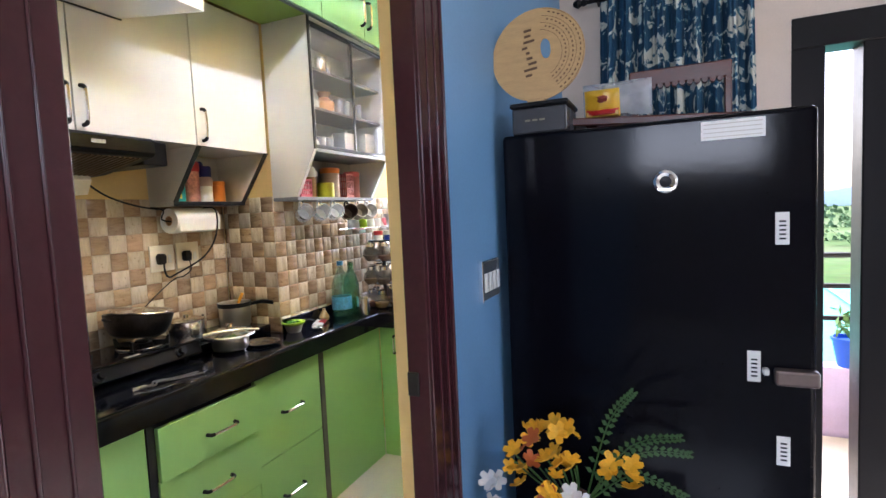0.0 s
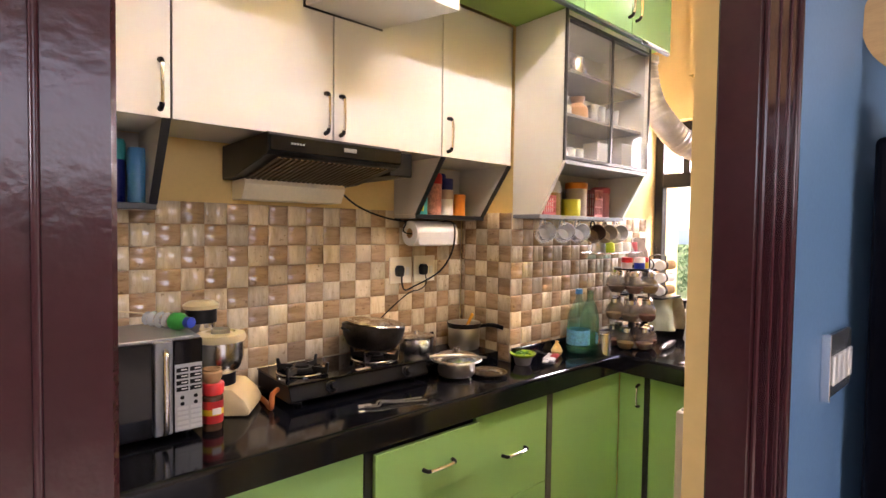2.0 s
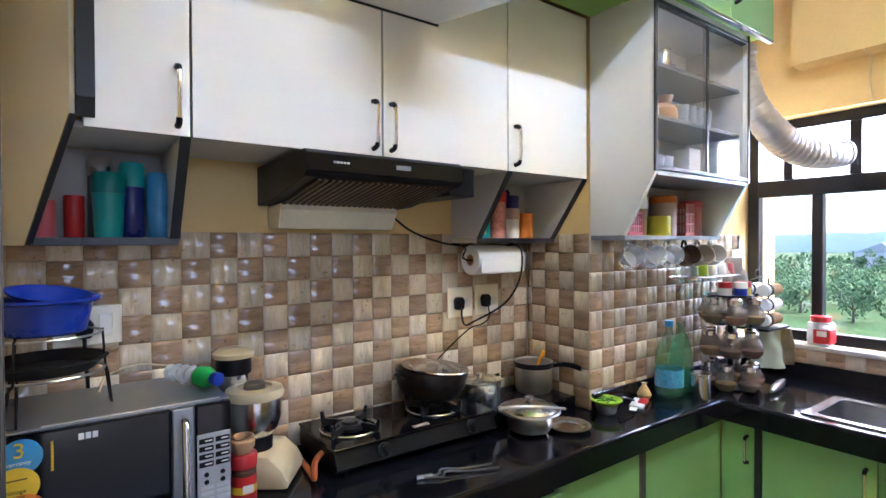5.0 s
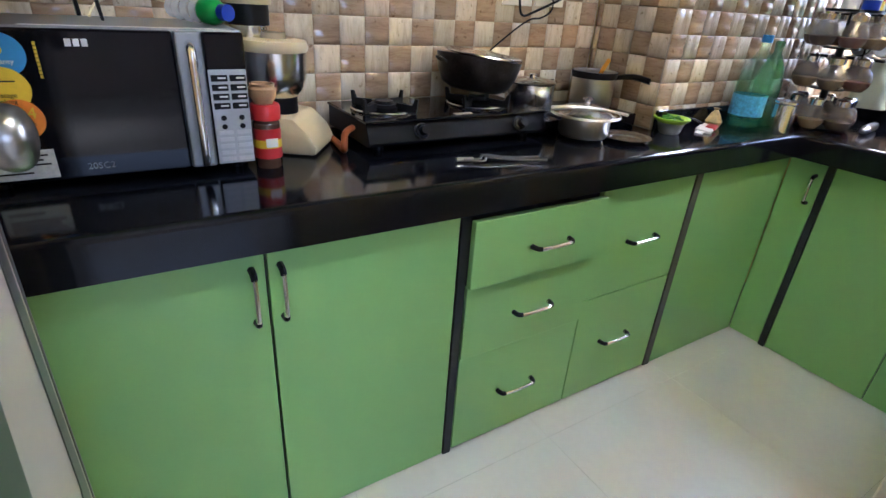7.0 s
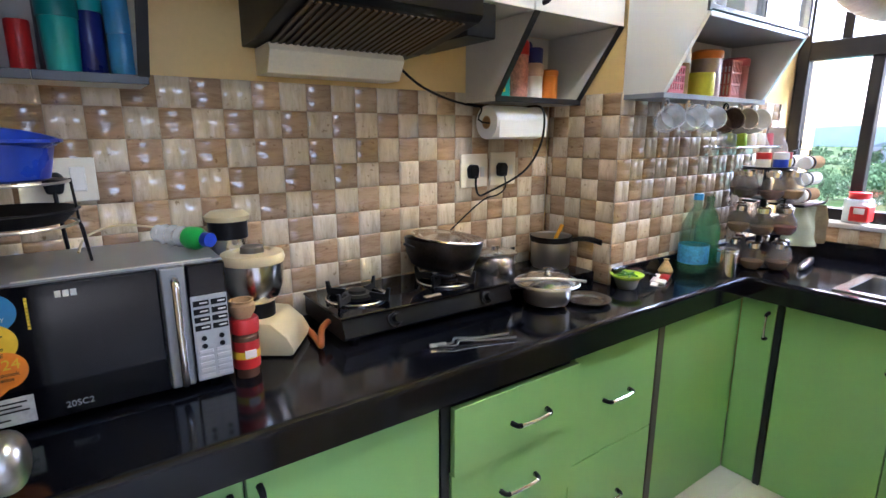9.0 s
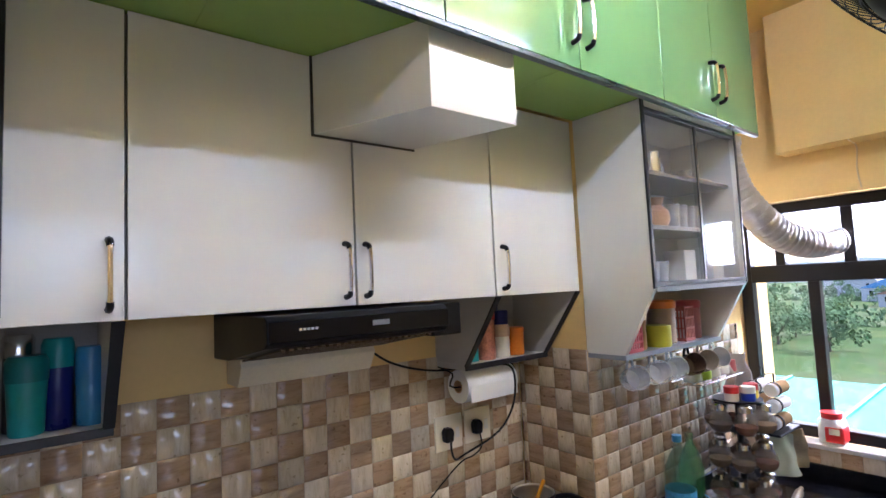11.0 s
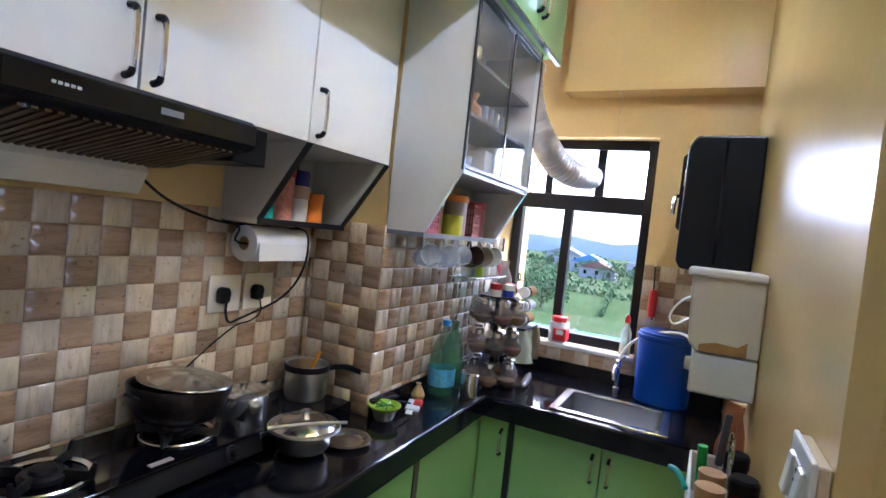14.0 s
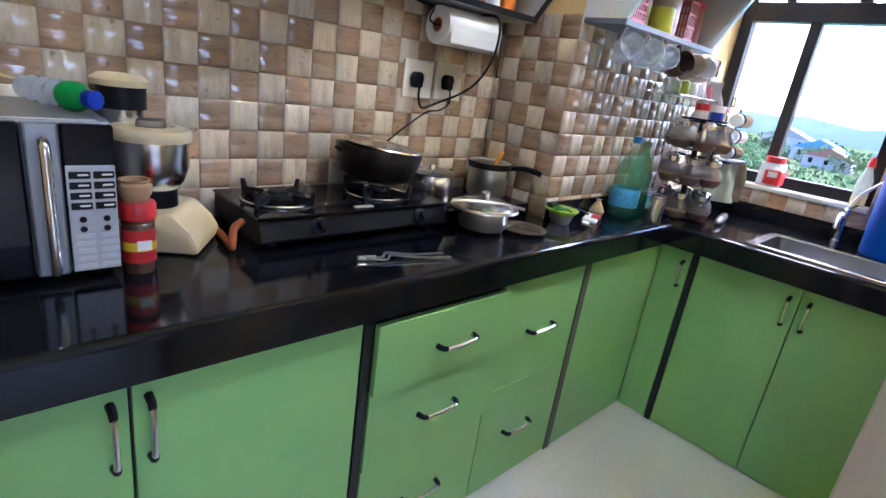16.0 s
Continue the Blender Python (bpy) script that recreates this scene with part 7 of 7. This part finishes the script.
for s in (0, 1):
    for j in range(8):
        for i in range(cols):
            a = s * 9 * (cols + 1) + j * (cols + 1) + i
            cu.faces.new((vs[a], vs[a + 1], vs[a + cols + 2], vs[a + cols + 1]))
solo("curtain", cu, mcur, "dark blue curtain with white floral pattern", "curtain", smooth=True)
# hall switch board
hsb = thing("switch_board", (-0.62, YH - 0.012, 1.21), "chrome-edged switch board with white switches on the blue wall", "switch")
part("plate", box(-0.70, -0.555, YH - 0.024, YH - 0.0125, 1.163, 1.266, 0.003), surface("dark_switch_plate", (0.08, 0.09, 0.1), 0.25), hsb)
part("edge_frame", box(-0.704, -0.699, YH - 0.026, YH - 0.0125, 1.160, 1.269, 0.001), CHROME, hsb)
for k in range(4):
    part("rocker", box(-0.69 + k * 0.033, -0.668 + k * 0.033, YH - 0.029, YH - 0.024, 1.185, 1.235, 0.002), WHITEP, hsb)

# flower arrangement on a small table in front of the refrigerator
ft = thing("side_table", (-0.72, -1.85, 0), "small dark wooden side table by the blue wall", "table")
part("tabletop", box(-0.86, -0.58, -2.10, -1.63, 0.53, 0.555, 0.004), RED, ft)
for x in (-0.84, -0.60):
    for y in (-2.08, -1.65):
        part("leg", box(x - 0.014, x + 0.014, y - 0.014, y + 0.014, 0, 0.53, 0.002), RED, ft)
fw = thing("flower_vase", (-0.72, -1.84, 0.555), "vase of artificial orange flowers, white blooms and green fern", "flowers")
part("vase", lathe([(0, 0), (0.05, 0), (0.06, 0.03), (0.055, 0.09), (0.035, 0.12), (0.045, 0.14), (0.04, 0.14), (0.03, 0.12), (0, 0.02)], (-0.72, -1.84, 0.555), 24), surface("brown_vase", (0.12, 0.05, 0.03), 0.3), fw, "", True)
AMB = surface("amber_petals", (0.82, 0.40, 0.012), 0.6, vary=0.25, scale=40)
random.seed(11)


def blossom(c, r):
    bm = bmesh.new()
    up = Vector((random.uniform(-1, 0.2), random.uniform(-0.6, 0.6), random.uniform(0.2, 1))).normalized()
    mm = Matrix.Translation(c) @ up.to_track_quat("Z", "Y").to_matrix().to_4x4()
    for k in range(5):
        pe_ = bmesh.new()
        pts = [(0, 0, 0), (0.45, -0.38, 0.12), (0.95, -0.30, 0.34), (1.05, 0.0, 0.30), (0.95, 0.30, 0.34), (0.45, 0.38, 0.12)]
        low = [pe_.verts.new(Vector(p) * r) for p in pts]
        hi = [pe_.verts.new(Vector(p) * r + Vector((0, 0, 0.001))) for p in pts]
        pe_.faces.new(hi)
        pe_.faces.new(low[::-1])
        for i in range(6):
            pe_.faces.new((low[i], low[(i + 1) % 6], hi[(i + 1) % 6], hi[i]))
        turned(pe_, mm @ pose(0, 0, 0, 0, 0, 72 * k + random.uniform(-8, 8)))
        joined(pe_, bm)
    return bm


for k in range(30):
    a, rr = random.uniform(0, 6.28), random.uniform(0, 1) ** 0.6
    c = (-0.76 + 0.06 * rr * math.cos(a) + random.uniform(-0.03, 0.02), -1.775 + 0.085 * rr * math.sin(a), 0.80 + random.uniform(-0.07, 0.085))
    part("blossom", blossom(c, random.uniform(0.018, 0.028)), AMB if k % 9 else surface("rust_petals", (0.45, 0.10, 0.02), 0.6), fw, "orange cloth blossom")
for k in range(9):
    part("blossom", blossom((-0.78 + random.uniform(-0.03, 0.03), random.choice((-1.645, -1.66, -1.87, -1.89)) + random.uniform(-0.02, 0.02), 0.70 + random.uniform(-0.03, 0.05)), 0.024), surface("white_petals", (0.6, 0.58, 0.55), 0.7), fw, "white cloth blossom")
for k in range(5):
    part("blossom", blossom((-0.74, -1.955 + random.uniform(-0.03, 0.03), 0.78 + random.uniform(-0.05, 0.03)), 0.024), AMB, fw, "orange cloth blossom")
FERN = surface("fern_green", (0.03, 0.085, 0.016), 0.5, vary=0.3)
for tip in ((-0.74, -1.985, 0.975), (-0.78, -2.08, 0.90), (-0.70, -2.10, 0.83), (-0.72, -2.09, 0.74)):
    fb_ = bmesh.new()
    base = Vector((-0.72, -1.87, 0.68))
    ctl = smooth_path([base, (base + Vector(tip)) / 2 + Vector((0, 0, 0.06)), Vector(tip)], 9)
    tube(ctl, lambda t: 0.0028 * (1 - 0.7 * t), 5, bm=fb_)
    for i in range(4, len(ctl)):
        d = (ctl[i] - ctl[i - 1]).normalized()
        for s in (-1, 1):
            side = d.cross(Vector((-1, 0, 0))).normalized() * s
            ln = 0.023 * (1 - 0.6 * i / len(ctl))
            p = ctl[i]
            q = [fb_.verts.new(p), fb_.verts.new(p + side * ln * 0.5 + d * 0.010), fb_.verts.new(p + side * ln + d * 0.006), fb_.verts.new(p + side * ln * 0.5 - d * 0.004)]
            fb_.faces.new(q)
    part("fern_frond", fb_, FERN, fw, "green fern frond")
for k in range(12):
    a = k * 0.55
    part("stem", tube(smooth_path([(-0.72, -1.84, 0.66), (-0.74 + 0.02 * math.cos(a), -1.81 + 0.05 * math.sin(a), 0.73), (-0.76 + 0.03 * math.cos(a), -1.78 + 0.08 * math.sin(a), 0.79)], 4), 0.0022, 5), FERN, fw)

# balcony door frame, rail and plants
BALF = surface("black_door_frame", (0.008, 0.007, 0.008), 0.45, vary=0.2, spec=0.15)
bf_ = thing("balcony_door_frame", (0.60, -3.2, 0), "dark painted balcony door frame", "door frame", kind="structure")
for y0, y1 in ((-2.635, -2.52), (-2.85, -2.755)):
    part("post", box(0.56, 0.69, y0, y1, 0, 2.10, 0.004), BALF, bf_)
part("lintel", box(0.545, 0.69, -4.0, -2.521, 1.98, 2.10, 0.004), BALF, bf_)
structure("balcony_floor", box(0.7, 1.9, -5.2, -1.6, -0.12, -0.01), surface("grey_balcony_tile", (0.28, 0.27, 0.26), 0.5, vary=0.1), "pale tiled balcony floor", "floor")
structure("balcony_parapet", box(1.62, 1.74, -5.2, -1.6, -0.12, 0.40), surface("lilac_parapet", (0.42, 0.36, 0.55), 0.6), "lilac painted balcony parapet", "parapet")
rl_ = thing("balcony_railing", (1.68, -3.4, 0.40), "dark horizontal balcony rails on posts", "railing")
for z in (0.68, 0.87, 1.05):
    part("rail", tube([(1.68, -5.1, z), (1.68, -1.7, z)], 0.016, 8), WINFRAME, rl_, "", True)
for y in (-5.1, -4.0, -2.45, -1.7):
    part("post", tube([(1.68, y, 0.40), (1.68, y, 1.06)], 0.016, 8), WINFRAME, rl_, "", True)
LEAF = surface("plant_leaves", (0.06, 0.16, 0.03), 0.5, vary=0.4, scale=25)


def potted(x, y, z, r, h, potm, spread, label, bloom=None):
    p = thing("potted_plant", (x, y, z), label, "plant", "balcony plants")
    part("pot", lathe([(0, 0), (r * 0.72, 0), (r * 0.98, h * 0.9), (r * 1.06, h * 0.9), (r * 1.06, h), (r * 0.92, h), (r * 0.9, h * 0.85), (0, h * 0.85)], (x, y, z), 22), potm, p, "", True)
    fo = bmesh.new()
    for k in range(70):
        a, t = random.uniform(0, 6.28), random.uniform(0.1, 1)
        c = Vector((x + spread * t * math.cos(a) * 0.8, y + spread * t * math.sin(a) * 0.8, z + h + spread * random.uniform(0.1, 1.3)))
        d = Vector((random.uniform(-1, 1), random.uniform(-1, 1), random.uniform(-0.2, 1))).normalized() * 0.035
        w = d.orthogonal().normalized() * 0.011
        q = [fo.verts.new(c - d), fo.verts.new(c + w), fo.verts.new(c + d), fo.verts.new(c - w)]
        fo.faces.new(q)
    for k in range(8):
        a = k * 0.8
        tube([(x, y, z + h * 0.8), (x + spread * 0.6 * math.cos(a), y + spread * 0.6 * math.sin(a), z + h + spread * 0.8)], 0.003, 5, bm=fo)
    part("foliage", fo, LEAF, p, "green leaves")
    if bloom:
        for k in range(6):
            part("bloom", blossom((x + random.uniform(-0.6, 0.6) * spread, y + random.uniform(-0.6, 0.6) * spread, z + h + spread * random.uniform(0.4, 1.1)), 0.03), bloom, p, "small bloom")


potted(1.68, -3.03, 0.40, 0.10, 0.17, CANBLUE, 0.13, "leafy plant in a blue pot on the parapet")
potted(1.68, -3.32, 0.40, 0.10, 0.17, surface("terracotta_pot", (0.4, 0.17, 0.09), 0.7), 0.14, "plant in a terracotta pot on the parapet", REDP)
potted(1.50, -3.28, -0.01, 0.12, 0.24, GREENP, 0.16, "plant in a green pot on the balcony floor")
potted(1.30, -3.06, -0.01, 0.12, 0.20, surface("white_pot", (0.6, 0.57, 0.52), 0.5), 0.15, "plant in a white pot on the balcony floor", YELLOW)

# ---- outside: land far below, trees, houses, hills ----
def land_material():
    m, n, b = shader("green_fields")
    pos = coords(n, (1, 1, 1))
    a = node(n, "ShaderNodeTexNoise", Scale=0.02, Detail=6.0, Roughness=0.65)
    c = node(n, "ShaderNodeTexNoise", Scale=0.4, Detail=4.0)
    n.links.new(pos, a.inputs["Vector"])
    n.links.new(pos, c.inputs["Vector"])
    base = ramp(n, a.outputs[0], [(0.35, (0.030, 0.060, 0.014)), (0.5, (0.052, 0.090, 0.026)), (0.62, (0.085, 0.105, 0.05)), (0.7, (0.13, 0.125, 0.09))])
    mul = n.nodes.new("ShaderNodeMix")
    mul.data_type, mul.blend_type = "RGBA", "MULTIPLY"
    mul.inputs[0].default_value = 0.5
    n.links.new(base, mul.inputs[6])
    n.links.new(c.outputs[1], mul.inputs[7])
    n.links.new(mul.outputs[2], b.inputs["Base Color"])
    b.inputs["Roughness"].default_value = 1.0
    b.inputs["Specular IOR Level"].default_value = 0.05
    return m


structure("ground", box(-3000, 3000, -3000, 3000, -11.2, -11.0), land_material(), "green fields and scrub around the building", "ground")
WOODS = surface("far_foliage", (0.085, 0.135, 0.06), 1.0, spec=0.0, vary=0.2, scale=0.6, fine=4, bump=0.0)
TRUNK = surface("tree_bark", (0.10, 0.07, 0.05), 0.9)
random.seed(21)


def tree(x, y, z, h):
    """A field tree: short forked trunk and an uneven crown of several lobes of leaf clumps."""
    t = thing("tree", (x, y, z), "leafy green tree standing in the fields", "tree", "trees in the fields")
    tr_ = tube(smooth_path([(x, y, z), (x + 0.02 * h, y, z + h * 0.25), (x, y + 0.05 * h, z + h * 0.55)], 4), lambda k: h * 0.028 * (1 - 0.6 * k), 7)
    for s_ in (-1, 1):
        tube(smooth_path([(x + 0.02 * h, y, z + h * 0.22), (x, y + s_ * 0.15 * h, z + h * 0.40), (x, y + s_ * 0.25 * h, z + h * 0.6)], 3), lambda k: h * 0.016 * (1 - 0.6 * k), 6, bm=tr_)
    part("trunk", tr_, TRUNK, t, "", True)
    cr = bmesh.new()
    for lobe in range(8):
        lx, ly, lz = x + random.uniform(-0.32, 0.32) * h, y + random.uniform(-0.45, 0.45) * h, z + h * random.uniform(0.16, 0.76)
        lr = h * random.uniform(0.16, 0.27)
        for k in range(90):
            d0 = Vector((random.gauss(0, 1), random.gauss(0, 1), random.gauss(0, 0.8))).normalized() * lr * random.uniform(0.6, 1.08)
            c = Vector((lx, ly, lz)) + d0
            d = Vector((random.uniform(-1, 1), random.uniform(-1, 1), random.uniform(-1, 1))).normalized() * h * 0.04
            w = d.orthogonal().normalized() * h * 0.03
            cr.faces.new([cr.verts.new(c - d), cr.verts.new(c + w), cr.verts.new(c + d), cr.verts.new(c - w)])
    part("crown", cr, WOODS, t, "dense crown of small leaf clumps")


for k in range(14):
    d = 95 + 6.0 * k
    tree(d, d * random.uniform(0.24, 0.40), -11.0, random.uniform(6, 9))
for x, y, h in ((190, 18, 8), (205, 30, 8), (215, 40, 9), (230, 20, 8), (170, 8, 7), (185, 52, 9), (160, -6, 7), (140, -20, 8), (150, -45, 8), (110, -12, 6), (250, 62, 10), (260, 10, 9)):
    tree(x, y, -11.0, h)
hg = bmesh.new()
for x0, y0, x1, y1, hh in ((120, -30, 150, 60, 2.2), (165, -60, 175, 80, 2.6), (95, 14, 165, 22, 1.4), (230, -90, 260, 110, 4.0), (330, -150, 350, 180, 6.0)):
    for k in range(700):
        t = random.random()
        c = Vector((x0 + (x1 - x0) * t + random.gauss(0, 1), y0 + (y1 - y0) * t, -11 + hh * random.random() * (0.5 + 0.7 * abs(math.sin(t * 37)))))
        d = Vector((random.uniform(-1, 1), random.uniform(-1, 1), random.uniform(-1, 1))).normalized() * hh * 0.28
        w = d.orthogonal().normalized() * hh * 0.22
        hg.faces.new([hg.verts.new(c - d), hg.verts.new(c + w), hg.verts.new(c + d), hg.verts.new(c - w)])
solo("hedges", hg, WOODS, "scrubby green hedges between the fields", "hedge", kind="stuff")
hl = bmesh.new()
for k in range(4):
    n, prev = 60, None
    dist = (700, 950, 1300, 1700)[k]
    for i in range(n + 1):
        a = -1.1 + 2.2 * i / n
        hgt = -11 + (14, 24, 40, 62)[k] * (0.5 + 0.5 * noise.noise(Vector((i * 0.16, k * 7.3, 0))) + 0.25 * noise.noise(Vector((i * 0.6, k * 3, 4))))
        p = (dist * math.cos(a), dist * math.sin(a))
        cur = (hl.verts.new((*p, -12)), hl.verts.new((*p, hgt)), hl.verts.new((p[0] * 1.15, p[1] * 1.15, -12)))
        if prev:
            hl.faces.new((prev[0], cur[0], cur[1], prev[1]))
            hl.faces.new((prev[1], cur[1], cur[2], prev[2]))
        prev = cur
# distance haze is put into the hills' pale grey colour
solo("hills", hl, surface("haze_tinted_hills", (0.55, 0.57, 0.56), 1.0, vary=0.08, scale=0.02, fine=0.2, bump=0.0), "blue-green hills on the horizon, painted pale for haze", "hills", kind="structure")


def house(x, y, w, d, h, wallm, roofm, label):
    o = thing("house", (x, y, -11), label, "house", "far houses")
    part("wall", box(x - w / 2, x + w / 2, y - d / 2, y + d / 2, -11, -11 + h), wallm, o)
    part("roof", prism([(y - d / 2 - 0.4, -11 + h), (y + d / 2 + 0.4, -11 + h), (y, -11 + h + d * 0.22)], "x", x - w / 2 - 0.4, x + w / 2 + 0.4), roofm, o)
    for k in range(3):
        yy = y - d / 2 + (k + 0.5) * d / 3
        part("window", box(x - w / 2 - 0.06, x - w / 2 + 0.02, yy - 0.6, yy + 0.6, -11 + h * 0.4, -11 + h * 0.8), BLACKGLOSS, o)


HW = surface("pale_house_wall", (0.45, 0.42, 0.40), 0.8)
RUST = surface("rust_roof", (0.3, 0.13, 0.09), 0.8)
house(250, 46, 10, 18, 5, HW, surface("blue_sheet_roof", (0.1, 0.25, 0.45), 0.5), "pale house with a blue sheet roof among the fields")
house(215, 36, 9, 14, 4, HW, RUST, "pale house with a rust-red roof among the fields")
house(300, 70, 14, 20, 7, HW, surface("grey_roof", (0.3, 0.3, 0.3), 0.8), "grey roofed house in the distance")
house(290, 22, 14, 24, 6, HW, surface("white_roof", (0.6, 0.6, 0.6), 0.6), "white roofed house in the distance")
tq = thing("sheet_roof", (9.5, 0, -11), "turquoise sheet roof of the neighbouring building", "roof")
part("roof_sheet", prism([(5.5, -1.35), (14.0, -1.0), (14.0, -1.08), (5.5, -1.43)], "y", -12, 14), surface("turquoise_sheet", (0.04, 0.27, 0.21), 0.6, vary=0.08, spec=0.15), tq)
for k in range(14):
    part("rib", prism([(5.5, -1.345), (14.0, -0.995), (14.0, -0.96), (5.5, -1.31)], "y", -11.5 + k * 1.9, -11.42 + k * 1.9), surface("turquoise_rib", (0.04, 0.23, 0.19), 0.5), tq)
part("wall", box(6, 13.6, -11.8, 13.8, -11, -1.45), HW, tq)

# ---- tiles, last: pieces on one shared mesh each ----
P = 0.0733


def tile_meshes():
    """Two pillowed ribs to a piece: upright on the light ones, lying on the brown ones."""
    out = []
    h = P / 2 - 0.0004
    us = (-1, -0.93, -0.72, -0.5, -0.28, -0.05, 0.05, 0.28, 0.5, 0.72, 0.93, 1)
    hs = (0.0, 0.72, 0.93, 1.0, 0.93, 0.30, 0.30, 0.93, 1.0, 0.93, 0.72, 0.0)
    ends = ((-1, 0.0), (-0.9, 0.75), (0.9, 0.75), (1, 0.0))
    for m, upright in ((TILE_L, True), (TILE_D, False)):
        bm = bmesh.new()
        grid = []
        for e, k in ends:
            row = []
            for u, q in zip(us, hs):
                y = -0.0008 - 0.0052 * q * (0.35 + 0.65 * k) * (1 if k else 0)
                row.append(bm.verts.new((u * h, y, e * h) if upright else (e * h, y, u * h)))
            grid.append(row)
        for i in range(3):
            for j in range(len(us) - 1):
                bm.faces.new((grid[i][j], grid[i][j + 1], grid[i + 1][j + 1], grid[i + 1][j]))
        bmesh.ops.recalc_face_normals(bm, faces=bm.faces)
        if bm.faces[0].normal.y > 0:
            bmesh.ops.reverse_faces(bm, faces=bm.faces)
        for f in bm.faces:
            f.smooth = True
        me = bpy.data.meshes.new("tile")
        bm.to_mesh(me)
        bm.free()
        me.materials.append(m)
        out.append(me)
    return out


TILES = tile_meshes()


def tiled(name, label, place, cols, rows, turn, first=0, skip=None):
    """A backing of grout with a checker of ceramic pieces; place(c, r) is a piece's middle."""
    for r in range(rows):
        for c in range(cols):
            if skip and skip(c, r):
                continue
            ob = bpy.data.objects.new("tile", TILES[(c + r + first) % 2])
            scene.collection.objects.link(ob)
            ob.parent = name
            ob.matrix_basis = Matrix.Translation(Vector(place(c, r)) - name.location) @ turn


ZT = 1.512
g1 = structure("backsplash_stove", box(XL, -0.001, -0.0035, -0.0005, TOP, ZT - 0.001), GROUT, "beige and brown checker tiled splashback behind the stove", "backsplash")
tiled(g1, "", lambda c, r: (-0.0367 - 0.006 - c * P, -0.0035, ZT - P / 2 - r * P), 23, 9, Matrix(), 1)
g2 = structure("backsplash_pillar_side", box(0.0005, 0.0035, -0.326, -0.008, TOP, ZT - 0.001), GROUT, "beige and brown checker tiled pillar side", "backsplash")
tiled(g2, "", lambda c, r: (0.0005, -0.3255 + P / 2 + c * P, ZT - P / 2 - r * P), 4, 9, pose(0, 0, 0, 0, 0, -90), 1)
cut_turn = pose(0, 0, 0, 0, 0, -90) @ Matrix.Diagonal((0.31, 1, 1, 1))
tiled(g2, "", lambda c, r: (0.0005, -0.3255 + 4 * P + 0.0118, ZT - P / 2 - r * P), 1, 9, cut_turn, 1)
g3 = structure("backsplash_pillar", box(-0.004, XR, -0.3295, -0.3265, TOP, ZT - 0.001), GROUT, "beige and brown checker tiled pillar front", "backsplash")
tiled(g3, "", lambda c, r: (0.033 + c * P, -0.3295, ZT - P / 2 - r * P), 16, 9, Matrix(), 0)
g4 = structure("backsplash_window", box(XR - 0.0035, XR - 0.0005, YB + 0.001, -0.33, TOP, WZ0 - 0.021), GROUT, "checker tiled strip below the window", "backsplash")
tiled(g4, "", lambda c, r: (XR - 0.0035, -0.367 - c * P, WZ0 - 0.022 - P / 2 - r * P), 14, 1, pose(0, 0, 0, 0, 0, -90), 0)
g5 = structure("backsplash_corner", box(XR - 0.0035, XR - 0.0005, YB + 0.001, WY0 - 0.001, WZ0 - 0.02, 1.46), GROUT, "checker tiled wall beside the window", "backsplash")
tiled(g5, "", lambda c, r: (XR - 0.0035, WY0 - P / 2 - c * P, 1.46 - P / 2 - r * P), 5, 6, pose(0, 0, 0, 0, 0, -90), 1)

# large floor tiles
S = 0.60
fm = bpy.data.meshes.new("floor_tile")
fb = box(-S / 2 + 0.0003, S / 2 - 0.0003, -S / 2 + 0.0003, S / 2 - 0.0003, -0.004, 0)
fb.to_mesh(fm)
fb.free()
fm.materials.append(FLOORT)
fl = bpy.data.objects["floor"]
for i in range(12):
    for j in range(11):
        ob = bpy.data.objects.new("floor_tile", fm)
        scene.collection.objects.link(ob)
        ob.parent = fl
        ob.matrix_basis = Matrix.Translation(Vector((-5.65 + i * S, -6.0 + 0.27 + j * S, 0)) - fl.location)
